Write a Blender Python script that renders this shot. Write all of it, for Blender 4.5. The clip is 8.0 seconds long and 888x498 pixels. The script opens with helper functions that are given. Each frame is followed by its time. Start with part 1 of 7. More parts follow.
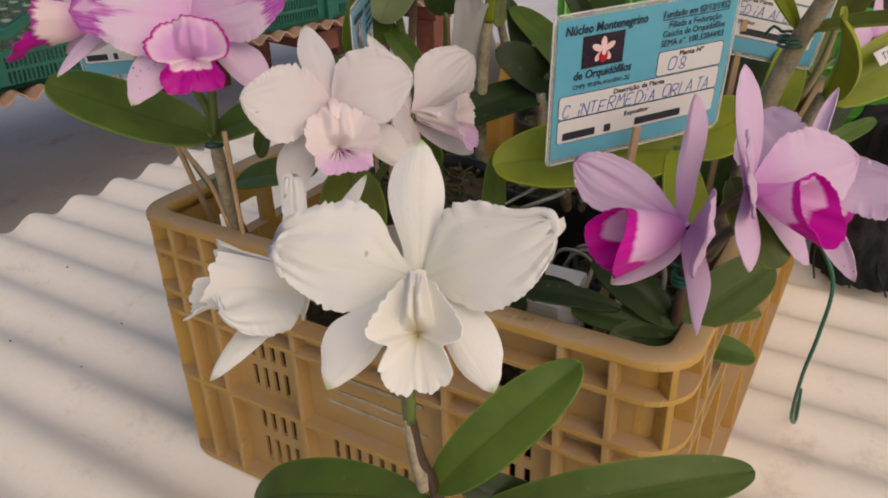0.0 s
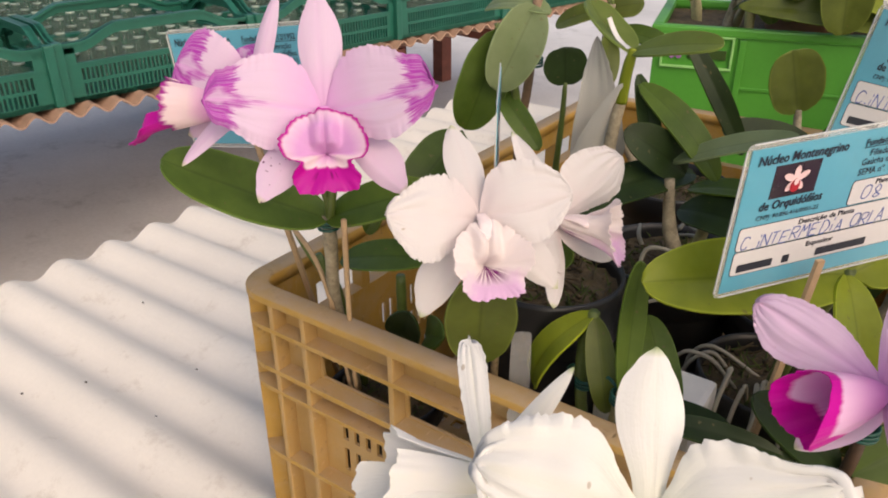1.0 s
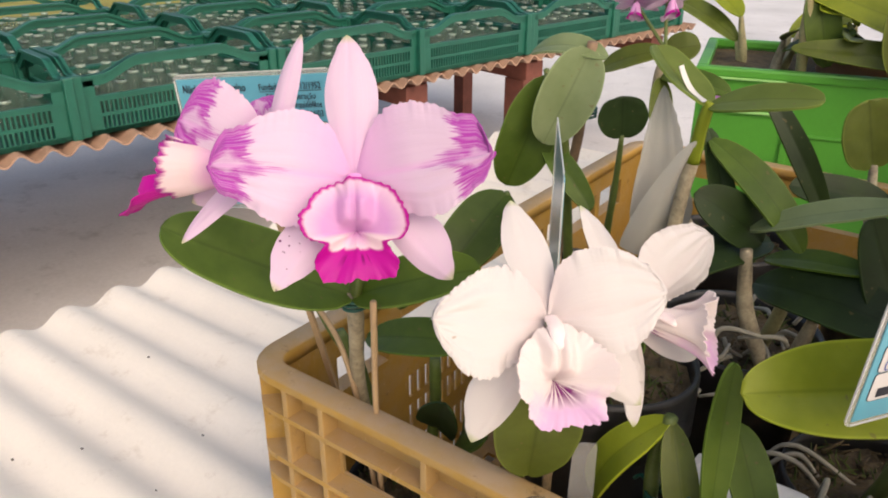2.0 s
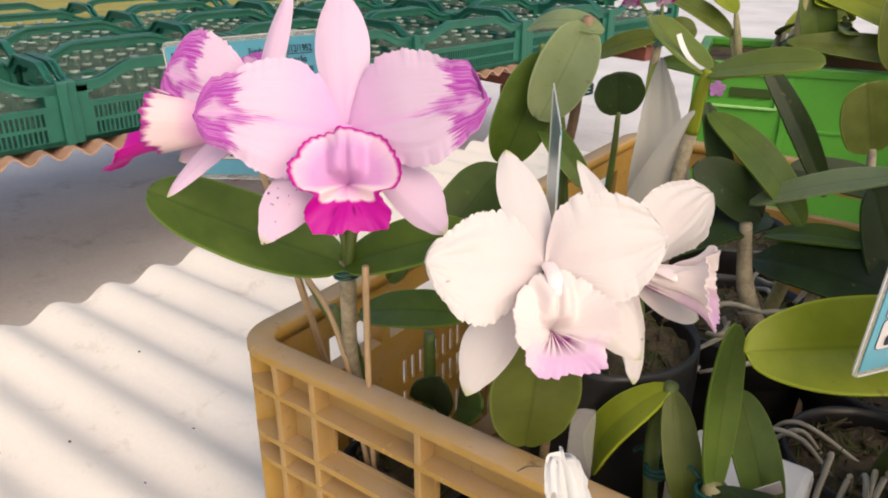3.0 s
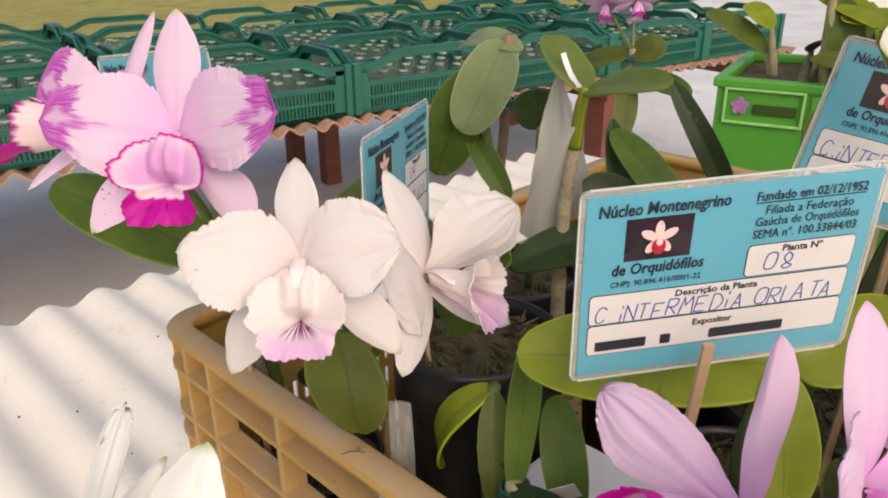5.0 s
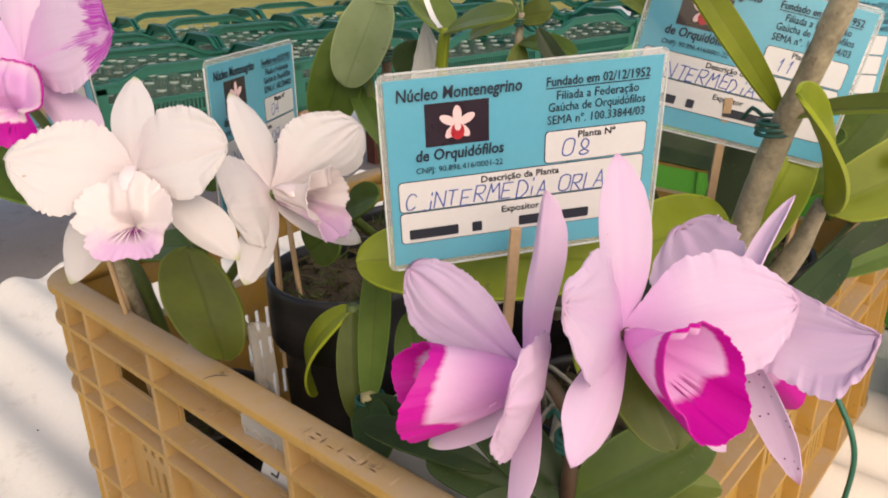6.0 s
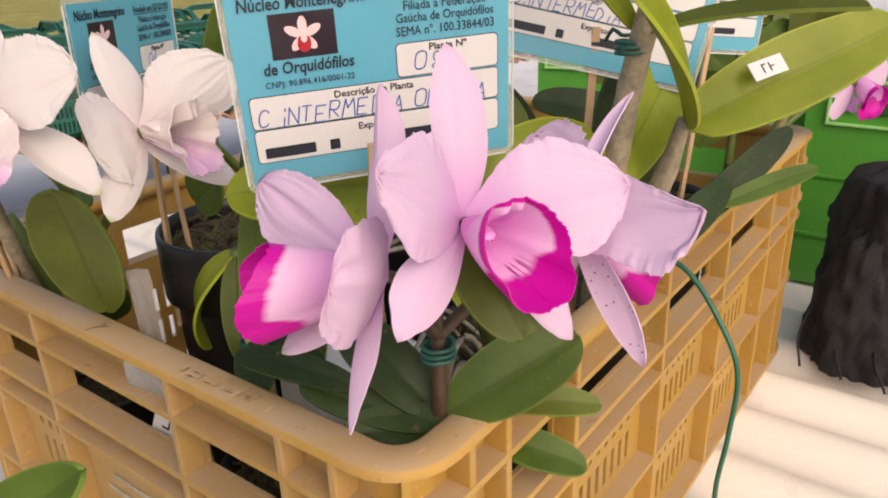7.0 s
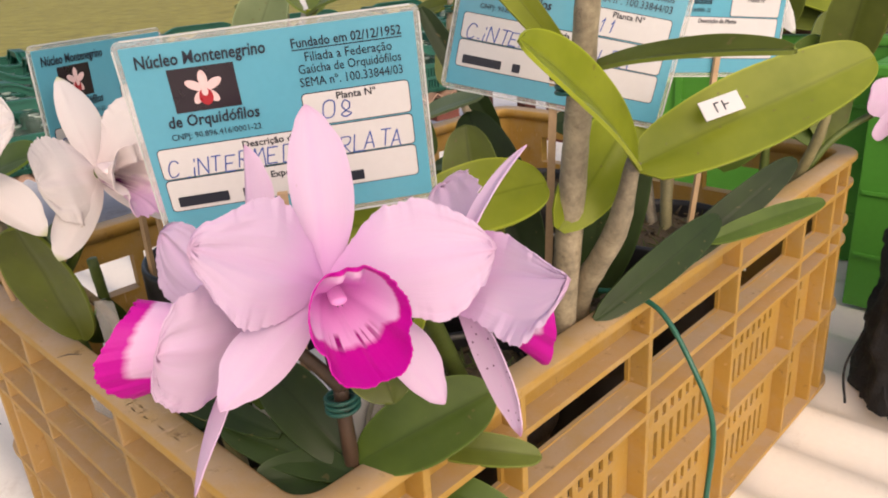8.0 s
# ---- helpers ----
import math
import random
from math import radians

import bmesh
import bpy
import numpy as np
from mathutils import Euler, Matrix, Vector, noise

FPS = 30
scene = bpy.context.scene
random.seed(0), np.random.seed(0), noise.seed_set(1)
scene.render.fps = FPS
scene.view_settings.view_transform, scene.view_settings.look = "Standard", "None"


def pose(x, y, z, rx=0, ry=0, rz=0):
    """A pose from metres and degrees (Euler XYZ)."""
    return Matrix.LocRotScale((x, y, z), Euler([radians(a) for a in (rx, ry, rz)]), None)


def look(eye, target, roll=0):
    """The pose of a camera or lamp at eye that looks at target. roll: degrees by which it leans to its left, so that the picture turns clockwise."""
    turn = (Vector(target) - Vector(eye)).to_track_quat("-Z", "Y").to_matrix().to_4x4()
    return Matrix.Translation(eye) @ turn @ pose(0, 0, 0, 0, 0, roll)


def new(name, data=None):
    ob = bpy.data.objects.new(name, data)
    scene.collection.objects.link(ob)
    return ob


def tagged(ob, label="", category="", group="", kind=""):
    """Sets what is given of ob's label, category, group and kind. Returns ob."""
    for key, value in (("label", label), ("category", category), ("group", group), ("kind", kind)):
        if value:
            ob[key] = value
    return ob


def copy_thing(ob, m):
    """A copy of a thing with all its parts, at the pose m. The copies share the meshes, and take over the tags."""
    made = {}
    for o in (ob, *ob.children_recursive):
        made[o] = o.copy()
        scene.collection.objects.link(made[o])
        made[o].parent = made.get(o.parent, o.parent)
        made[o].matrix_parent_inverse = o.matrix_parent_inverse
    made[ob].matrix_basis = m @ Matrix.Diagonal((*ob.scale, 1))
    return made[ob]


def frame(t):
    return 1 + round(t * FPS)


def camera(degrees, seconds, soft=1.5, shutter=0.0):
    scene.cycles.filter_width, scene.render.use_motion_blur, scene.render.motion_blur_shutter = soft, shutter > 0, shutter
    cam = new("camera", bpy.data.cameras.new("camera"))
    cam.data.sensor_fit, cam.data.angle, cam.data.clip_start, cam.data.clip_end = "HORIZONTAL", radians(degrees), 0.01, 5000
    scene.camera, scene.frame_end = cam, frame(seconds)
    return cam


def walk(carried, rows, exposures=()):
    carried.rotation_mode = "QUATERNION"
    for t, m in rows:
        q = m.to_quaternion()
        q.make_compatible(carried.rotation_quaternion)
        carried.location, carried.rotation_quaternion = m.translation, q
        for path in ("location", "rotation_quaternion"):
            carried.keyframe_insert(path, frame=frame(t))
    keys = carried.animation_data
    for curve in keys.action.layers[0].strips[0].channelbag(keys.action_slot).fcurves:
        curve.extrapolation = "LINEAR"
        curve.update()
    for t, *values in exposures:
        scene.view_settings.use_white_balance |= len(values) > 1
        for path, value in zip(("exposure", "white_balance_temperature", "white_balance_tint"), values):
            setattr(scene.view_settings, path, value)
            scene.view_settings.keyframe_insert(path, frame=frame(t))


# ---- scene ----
cam = camera(60.64, 8.0, soft=1.9)
WALK = [
    (0, (0.409, -0.289, 0.417), (-0.51, 1.219, -0.523), -1.7),
    (0.5, (0.383, -0.292, 0.435), (-0.584, 1.187, -0.501), -1.4),
    (1, (0.343, -0.269, 0.446), (-0.678, 1.189, -0.466), -0.1),
    (1.5, (0.311, -0.23, 0.449), (-0.753, 1.224, -0.418), -0.1),
    (1.7, (0.3, -0.223, 0.447), (-0.772, 1.233, -0.408), 0.1),
    (2.8, (0.288, -0.222, 0.419), (-0.789, 1.256, -0.389), 0.3),
    (3, (0.294, -0.223, 0.417), (-0.781, 1.258, -0.389), 0.3),
    (3.5, (0.317, -0.218, 0.419), (-0.801, 1.238, -0.374), -0.2),
    (4, (0.351, -0.205, 0.421), (-0.835, 1.203, -0.361), -0.1),
    (4.2, (0.367, -0.194, 0.422), (-0.849, 1.188, -0.359), -0.3),
    (5.3, (0.415, -0.161, 0.424), (-0.892, 1.137, -0.357), -0.5),
    (5.5, (0.427, -0.159, 0.417), (-0.862, 1.165, -0.349), -0.3),
    (6, (0.454, -0.154, 0.393), (-0.763, 1.236, -0.373), -0.9),
    (6.5, (0.469, -0.152, 0.365), (-0.639, 1.325, -0.405), -1.3),
    (7, (0.486, -0.144, 0.365), (-0.634, 1.326, -0.401), -2.0),
    (7.5, (0.508, -0.118, 0.372), (-0.714, 1.277, -0.378), -3.2),
    (8, (0.53, -0.093, 0.376), (-0.787, 1.211, -0.375), -4.1),
]
EXPOSURES = [(0.0, -0.25, 7000, 15), (0.3, 0.26, 6950, 15), (0.5, 0.25, 6950, 15), (1.0, 0.36, 7050, 14), (1.5, 0.53, 7100, 13), (3.5, 0.57, 7100, 13), (5.5, 0.42, 7000, 13), (6.5, 0.43, 7050, 15), (7.2, 0.48, 7000, 16), (8.0, 0.42, 7100, 18)]
walk(cam, [(t, look(eye, target, roll)) for t, eye, target, roll in WALK], exposures=EXPOSURES)

# ---- world and light: soft daylight under a translucent shelter ----
world = bpy.data.worlds.new("daylight")
scene.world = world
world.use_nodes = True
wn = world.node_tree
sky = wn.nodes.new("ShaderNodeTexSky")
sky.sky_type, sky.sun_disc = "NISHITA", False
sky.sun_elevation, sky.sun_rotation = radians(39), radians(117)
sky.air_density, sky.dust_density, sky.ozone_density = 1.0, 4.0, 0.6
wn.links.new(sky.outputs[0], wn.nodes["Background"].inputs[0])
wn.nodes["Background"].inputs[1].default_value = 0.13
sun_data = bpy.data.lights.new("sun", "SUN")
sun_data.energy, sun_data.angle, sun_data.color = 0.95, radians(100), (1.0, 0.93, 0.84)
sun = new("sun", sun_data)
sun.matrix_world = look((2.4, -1.2, 2.2), (0, 0, 0))


# ---- materials ----
def nodes_of(name):
    m = bpy.data.materials.new(name)
    m.use_nodes = True
    nt = m.node_tree
    return m, nt, nt.nodes["Principled BSDF"], nt.nodes["Material Output"]


def noise_node(nt, coord, scale, detail=4.0, rough=0.6, stretch=None):
    n = nt.nodes.new("ShaderNodeTexNoise")
    n.inputs["Scale"].default_value, n.inputs["Detail"].default_value, n.inputs["Roughness"].default_value = scale, detail, rough
    if stretch:
        mp = nt.nodes.new("ShaderNodeMapping")
        mp.inputs["Scale"].default_value = stretch
        nt.links.new(coord, mp.inputs["Vector"])
        coord = mp.outputs[0]
    nt.links.new(coord, n.inputs["Vector"])
    return n.outputs["Fac"]


def ramp(nt, fac, stops):
    r = nt.nodes.new("ShaderNodeValToRGB")
    while len(r.color_ramp.elements) < len(stops):
        r.color_ramp.elements.new(0.5)
    for e, (p, c) in zip(r.color_ramp.elements, stops):
        e.position = p
        e.color = (*c, 1) if len(c) == 3 else c
    nt.links.new(fac, r.inputs[0])
    return r.outputs[0]


def mix_colour(nt, fac, a, b, blend="MIX"):
    m = nt.nodes.new("ShaderNodeMix")
    m.data_type, m.blend_type = "RGBA", blend
    for value, socket in ((fac, m.inputs[0]), (a, m.inputs[6]), (b, m.inputs[7])):
        if isinstance(value, bpy.types.NodeSocket):
            nt.links.new(value, socket)
        elif isinstance(value, (int, float)):
            socket.default_value = value
        else:
            socket.default_value = (*value, 1)
    return m.outputs[2]


def maths(nt, op, a, b=0.5, clamp=False):
    m = nt.nodes.new("ShaderNodeMath")
    m.operation, m.use_clamp = op, clamp
    for value, socket in ((a, m.inputs[0]), (b, m.inputs[1])):
        if isinstance(value, bpy.types.NodeSocket):
            nt.links.new(value, socket)
        else:
            socket.default_value = value
    return m.outputs[0]


def bump(nt, bsdf, height, strength, distance):
    b = nt.nodes.new("ShaderNodeBump")
    b.inputs["Strength"].default_value, b.inputs["Distance"].default_value = strength, distance
    nt.links.new(height, b.inputs["Height"])
    nt.links.new(b.outputs[0], bsdf.inputs["Normal"])


def surface(name, colour, rough=0.5, dark=0.75, light=1.15, scale=12.0, fine=180.0, relief=0.15, depth=0.0006, stain=None, metal=0.0, vary=0.0, coat=0.0):
    """A plain surface with blotches, fine grain and relief at real-world size."""
    m, nt, b, _ = nodes_of(name)
    co = nt.nodes.new("ShaderNodeTexCoord").outputs["Object"]
    big, small = noise_node(nt, co, scale, 5), noise_node(nt, co, fine, 3)
    low, high = [c * dark for c in colour], [min(1, c * light) for c in colour]
    c = ramp(nt, big, [(0.3, low), (0.7, high)])
    c = mix_colour(nt, 0.25, c, ramp(nt, small, [(0.35, low), (0.65, high)]))
    if stain:
        s = noise_node(nt, co, scale * 2.7, 8, 0.75)
        c = mix_colour(nt, ramp(nt, s, [(0.56, (0, 0, 0)), (0.72, (0.8, 0.8, 0.8))]), c, stain)
    if vary:
        r = nt.nodes.new("ShaderNodeObjectInfo").outputs["Random"]
        h = nt.nodes.new("ShaderNodeHueSaturation")
        nt.links.new(c, h.inputs["Color"])
        nt.links.new(maths(nt, "ADD", maths(nt, "MULTIPLY", r, 2 * vary), 1 - vary), h.inputs["Value"])
        c = h.outputs[0]
    nt.links.new(c, b.inputs["Base Color"])
    nt.links.new(ramp(nt, small, [(0.3, [rough * 0.85] * 3), (0.7, [min(1, rough * 1.15)] * 3)]), b.inputs["Roughness"])
    b.inputs["Metallic"].default_value, b.inputs["Coat Weight"].default_value = metal, coat
    bump(nt, b, small, relief, depth)
    return m


def plastic(name, colour, dust, grime):
    """Worn moulded plastic: some light let through, dust on what faces up, scuffs, scratches and grime."""
    m, nt, b, out = nodes_of(name)
    co = nt.nodes.new("ShaderNodeTexCoord").outputs["Object"]
    big, small = noise_node(nt, co, 9.0, 5), noise_node(nt, co, 420.0, 3)
    c = ramp(nt, big, [(0.3, [x * 0.85 for x in colour]), (0.7, [x * 1.12 for x in colour])])
    sep = nt.nodes.new("ShaderNodeSeparateXYZ")
    nt.links.new(nt.nodes.new("ShaderNodeNewGeometry").outputs["Normal"], sep.inputs[0])
    lying = ramp(nt, sep.outputs[2], [(0.5, (0, 0, 0)), (0.95, (1, 1, 1))])
    patch = ramp(nt, noise_node(nt, co, 26.0, 6, 0.7), [(0.30, (0.25, 0.25, 0.25)), (0.62, (0.95, 0.95, 0.95))])
    c = mix_colour(nt, maths(nt, "MULTIPLY", lying, patch), c, dust)
    thin = ramp(nt, noise_node(nt, co, 40.0, 6, 0.7), [(0.45, (0, 0, 0)), (0.75, (0.5, 0.5, 0.5))])
    c = mix_colour(nt, thin, c, dust)
    spots = ramp(nt, noise_node(nt, co, 75.0, 8, 0.8), [(0.60, (0, 0, 0)), (0.70, (0.75, 0.75, 0.75))])
    c = mix_colour(nt, spots, c, grime)
    scratch = ramp(nt, noise_node(nt, co, 1.0, 3, 0.6, (420.0, 60.0, 90.0)), [(0.66, (0, 0, 0)), (0.72, (0.45, 0.45, 0.45))])
    c = mix_colour(nt, scratch, c, [min(1, x * 1.5) for x in dust])
    nt.links.new(c, b.inputs["Base Color"])
    nt.links.new(ramp(nt, small, [(0.3, (0.36, 0.36, 0.36)), (0.7, (0.58, 0.58, 0.58))]), b.inputs["Roughness"])
    bump(nt, b, maths(nt, "ADD", small, noise_node(nt, co, 60.0, 5)), 0.22, 0.0008)
    t = nt.nodes.new("ShaderNodeBsdfTranslucent")
    nt.links.new(c, t.inputs[0])
    s = nt.nodes.new("ShaderNodeMixShader")
    s.inputs[0].default_value = 0.30
    nt.links.new(b.outputs[0], s.inputs[1])
    nt.links.new(t.outputs[0], s.inputs[2])
    nt.links.new(s.outputs[0], out.inputs[0])
    return m


def living(name, colour_of, rough=0.45, through_light=0.25, relief=0.2, veins=30.0, gloss=0.32):
    """Petal or leaf tissue: colour from the blade's own length (u) and width (v), fine veins, some light let through."""
    m, nt, b, out = nodes_of(name)
    uv = nt.nodes.new("ShaderNodeUVMap").outputs[0]
    sep = nt.nodes.new("ShaderNodeSeparateXYZ")
    nt.links.new(uv, sep.inputs[0])
    co = nt.nodes.new("ShaderNodeTexCoord").outputs["Object"]
    u, v = sep.outputs[0], sep.outputs[1]
    vein = noise_node(nt, uv, 1.0, 3, 0.6, (2.0, veins, 1.0))
    grain = noise_node(nt, co, 700.0, 2)
    c = colour_of(nt, u, v, vein, uv, co)
    nt.links.new(c, b.inputs["Base Color"])
    b.inputs["Roughness"].default_value = rough
    b.inputs["Specular IOR Level"].default_value = gloss
    bump(nt, b, maths(nt, "ADD", vein, maths(nt, "MULTIPLY", grain, 0.4)), relief, 0.0006)
    t = nt.nodes.new("ShaderNodeBsdfTranslucent")
    nt.links.new(c, t.inputs[0])
    s = nt.nodes.new("ShaderNodeMixShader")
    s.inputs[0].default_value = through_light
    nt.links.new(b.outputs[0], s.inputs[1])
    nt.links.new(t.outputs[0], s.inputs[2])
    nt.links.new(s.outputs[0], out.inputs[0])
    return m


def off_middle(nt, v):
    return maths(nt, "MULTIPLY", maths(nt, "ABSOLUTE", maths(nt, "SUBTRACT", v, 0.5)), 2.0)


def plain_petal(base, blush, tip=(0.45, 0.5, 0.2), middle=0.5):
    def colour(nt, u, v, vein, uv, co):
        c = mix_colour(nt, ramp(nt, u, [(0.0, (1, 1, 1)), (0.45, (0, 0, 0))]), base, blush)
        c = mix_colour(nt, maths(nt, "MULTIPLY", ramp(nt, off_middle(nt, v), [(0.0, (1, 1, 1)), (0.25, (0, 0, 0))]), middle * 0.3), c, blush)
        c = mix_colour(nt, maths(nt, "MULTIPLY", ramp(nt, vein, [(0.5, (0, 0, 0)), (0.75, (1, 1, 1))]), 0.18), c, blush)
        marks = ramp(nt, noise_node(nt, co, 190.0, 1), [(0.775, (0, 0, 0)), (0.80, (0.55, 0.55, 0.55))])
        c = mix_colour(nt, marks, c, (0.34, 0.24, 0.14))
        return mix_colour(nt, ramp(nt, u, [(0.94, (0, 0, 0)), (1.0, (0.85, 0.85, 0.85))]), c, tip)
    return colour


def spotted(inner, scale, size):
    def colour(nt, u, v, vein, uv, co):
        c = inner(nt, u, v, vein, uv, co)
        vo = nt.nodes.new("ShaderNodeTexVoronoi")
        vo.inputs["Scale"].default_value = scale
        nt.links.new(co, vo.inputs["Vector"])
        dots = ramp(nt, vo.outputs["Distance"], [(size, (1, 1, 1)), (size + 0.05, (0, 0, 0))])
        some = ramp(nt, noise_node(nt, co, 120.0, 1), [(0.46, (0, 0, 0)), (0.52, (0.95, 0.95, 0.95))])
        return mix_colour(nt, maths(nt, "MULTIPLY", dots, some), c, (0.12, 0.01, 0.10))
    return colour


def splashed_petal(base, blush, splash):
    def colour(nt, u, v, vein, uv, co):
        c = mix_colour(nt, ramp(nt, u, [(0.0, (1, 1, 1)), (0.5, (0, 0, 0))]), base, blush)
        rib = maths(nt, "MULTIPLY", ramp(nt, off_middle(nt, v), [(0.0, (1, 1, 1)), (0.10, (0, 0, 0))]), 0.55)
        c = mix_colour(nt, rib, c, blush)
        off = off_middle(nt, v)
        streak = noise_node(nt, uv, 1.0, 3, 0.6, (2.2, 30.0, 1.0))
        ragged = noise_node(nt, uv, 7.0, 4, 0.65)
        # solid at the tip, feathered towards the base, with streaks running in along the midrib
        edge = maths(nt, "ADD", maths(nt, "SUBTRACT", u, 0.76), maths(nt, "MULTIPLY", maths(nt, "SUBTRACT", ragged, 0.5), 0.22))
        edge = maths(nt, "ADD", edge, maths(nt, "MULTIPLY", maths(nt, "SUBTRACT", streak, 0.5), 0.34))
        solid = ramp(nt, edge, [(0.0, (0, 0, 0)), (0.05, (0.95, 0.95, 0.95))])
        along = maths(nt, "SUBTRACT", maths(nt, "SUBTRACT", u, 0.46), maths(nt, "MULTIPLY", off, 1.1))
        along = maths(nt, "ADD", along, maths(nt, "MULTIPLY", maths(nt, "SUBTRACT", streak, 0.52), 0.9))
        mask = mix_colour(nt, 1.0, solid, ramp(nt, along, [(0.0, (0, 0, 0)), (0.10, (0.8, 0.8, 0.8))]), "LIGHTEN")
        # a paler patch inside the tip, and fine pale veins
        heart = maths(nt, "ADD", maths(nt, "MULTIPLY", maths(nt, "ABSOLUTE", maths(nt, "SUBTRACT", u, 0.90)), 3.2), maths(nt, "MULTIPLY", maths(nt, "ABSOLUTE", maths(nt, "SUBTRACT", v, 0.55)), 2.4))
        heart = maths(nt, "ADD", heart, maths(nt, "MULTIPLY", maths(nt, "SUBTRACT", ragged, 0.5), 0.8))
        mask = mix_colour(nt, 1.0, mask, ramp(nt, heart, [(0.22, (0.30, 0.30, 0.30)), (0.48, (1, 1, 1))]), "MULTIPLY")
        fine = ramp(nt, noise_node(nt, uv, 1.0, 2, 0.5, (3.0, 60.0, 1.0)), [(0.40, (0.62, 0.62, 0.62)), (0.55, (1, 1, 1))])
        mask = mix_colour(nt, 1.0, mask, fine, "MULTIPLY")
        return mix_colour(nt, mask, c, splash)
    return colour


def rimmed_lobe(inner, rim, start, soft, rough_edge=0.3, floor=None, deep=None):
    def colour(nt, u, v, vein, uv, co):
        e = maths(nt, "ADD", u, maths(nt, "MULTIPLY", maths(nt, "SUBTRACT", vein, 0.5), rough_edge))
        c = mix_colour(nt, ramp(nt, e, [(start, (0, 0, 0)), (start + soft, (1, 1, 1))]), inner, rim)
        if deep:
            c = mix_colour(nt, ramp(nt, u, [(0.25, (1, 1, 1)), (0.62, (0, 0, 0))]), c, deep)
        if floor:
            low = ramp(nt, off_middle(nt, v), [(0.22, (1, 1, 1)), (0.34, (0, 0, 0))])
            c = mix_colour(nt, maths(nt, "MULTIPLY", low, ramp(nt, u, [(0.35, (0, 0, 0)), (0.6, (1, 1, 1))])), c, floor)
        return c
    return colour


def veined_lobe(throat, body, edge, vein_colour, veins_to=0.45):
    def colour(nt, u, v, vein, uv, co):
        c = ramp(nt, u, [(0.0, throat), (0.24, body), (0.8, body), (1.0, edge)])
        s = noise_node(nt, uv, 1.0, 2, 0.5, (0.6, 34.0, 1.0))
        mask = maths(nt, "MULTIPLY", ramp(nt, s, [(0.5, (0, 0, 0)), (0.56, (1, 1, 1))]), ramp(nt, u, [(0.0, (1, 1, 1)), (veins_to, (0, 0, 0))]))
        return mix_colour(nt, mask, c, vein_colour)
    return colour


def leaf_colour(dark, light, spots=0.0):
    def colour(nt, u, v, vein, uv, co):
        big = noise_node(nt, co, 28.0, 4)
        c = ramp(nt, big, [(0.3, dark), (0.7, light)])
        rib = ramp(nt, off_middle(nt, v), [(0.0, (1, 1, 1)), (0.07, (0, 0, 0))])
        c = mix_colour(nt, maths(nt, "MULTIPLY", rib, 0.45), c, [x * 0.6 for x in dark])
        rim = ramp(nt, off_middle(nt, v), [(0.93, (0, 0, 0)), (1.0, (0.6, 0.6, 0.6))])
        c = mix_colour(nt, rim, c, [min(1, x * 1.7) for x in light])
        r = nt.nodes.new("ShaderNodeObjectInfo").outputs["Random"]
        h = nt.nodes.new("ShaderNodeHueSaturation")
        nt.links.new(c, h.inputs["Color"])
        nt.links.new(maths(nt, "ADD", maths(nt, "MULTIPLY", r, 0.4), 0.8), h.inputs["Value"])
        c = h.outputs[0]
        sp = noise_node(nt, co, 260.0, 1)
        return mix_colour(nt, ramp(nt, sp, [(0.72, (0, 0, 0)), (0.76, (0.5, 0.5, 0.5))]), c, (0.16, 0.12, 0.05))
    return colour


WHITE, BLUSH = (0.735, 0.70, 0.695), (0.745, 0.64, 0.65)
PINK, ROSE, MAGENTA = (0.725, 0.55, 0.725), (0.74, 0.37, 0.70), (0.58, 0.003, 0.34)
PALE = (0.72, 0.555, 0.715)
mat_alba = living("white_tepal", plain_petal((0.83, 0.82, 0.79), (0.80, 0.80, 0.69), (0.35, 0.45, 0.12)), 0.5, 0.28, 0.5, 10.0)
mat_alba_lip = living("white_lip", veined_lobe((0.80, 0.72, 0.50), (0.86, 0.84, 0.78), (0.87, 0.86, 0.82), (0.75, 0.68, 0.45), 0.3), 0.5, 0.30, 0.35)
mat_alba_petal = living("white_petal", plain_petal((0.83, 0.82, 0.79), (0.80, 0.80, 0.69), (0.83, 0.82, 0.80), 1.2), 0.5, 0.28, 0.5, 10.0)
mat_alba_side = living("white_side_lobe", plain_petal((0.85, 0.84, 0.82), (0.82, 0.80, 0.66), (0.85, 0.84, 0.80)), 0.5, 0.40, 0.4, 10.0)
mat_white = living("blush_white_tepal", plain_petal(WHITE, BLUSH), 0.5, 0.28, 0.3)
mat_white_petal = living("blush_white_petal", plain_petal(WHITE, BLUSH, WHITE, 0.9), 0.5, 0.28, 0.3)
mat_pale = living("pale_lilac_sepal", plain_petal(PALE, (0.78, 0.45, 0.74)), 0.5, 0.28, 0.25)
mat_spotted = living("spotted_sepal", spotted(plain_petal(PALE, (0.78, 0.45, 0.74)), 380.0, 0.17), 0.5, 0.28, 0.25)
mat_lav_spotted = living("spotted_lavender_sepal", spotted(plain_petal(PINK, ROSE, (0.5, 0.2, 0.35)), 520.0, 0.14), 0.5, 0.28, 0.25)
mat_splash = living("splashed_petal", splashed_petal(PALE, (0.78, 0.43, 0.74), (0.44, 0.02, 0.42)), 0.5, 0.28, 0.25)
mat_splash_side = living("frilled_side_lobe", rimmed_lobe((0.92, 0.78, 0.80), (0.46, 0.03, 0.34), 0.90, 0.08, deep=(0.85, 0.42, 0.76)), 0.5, 0.45, 0.25)
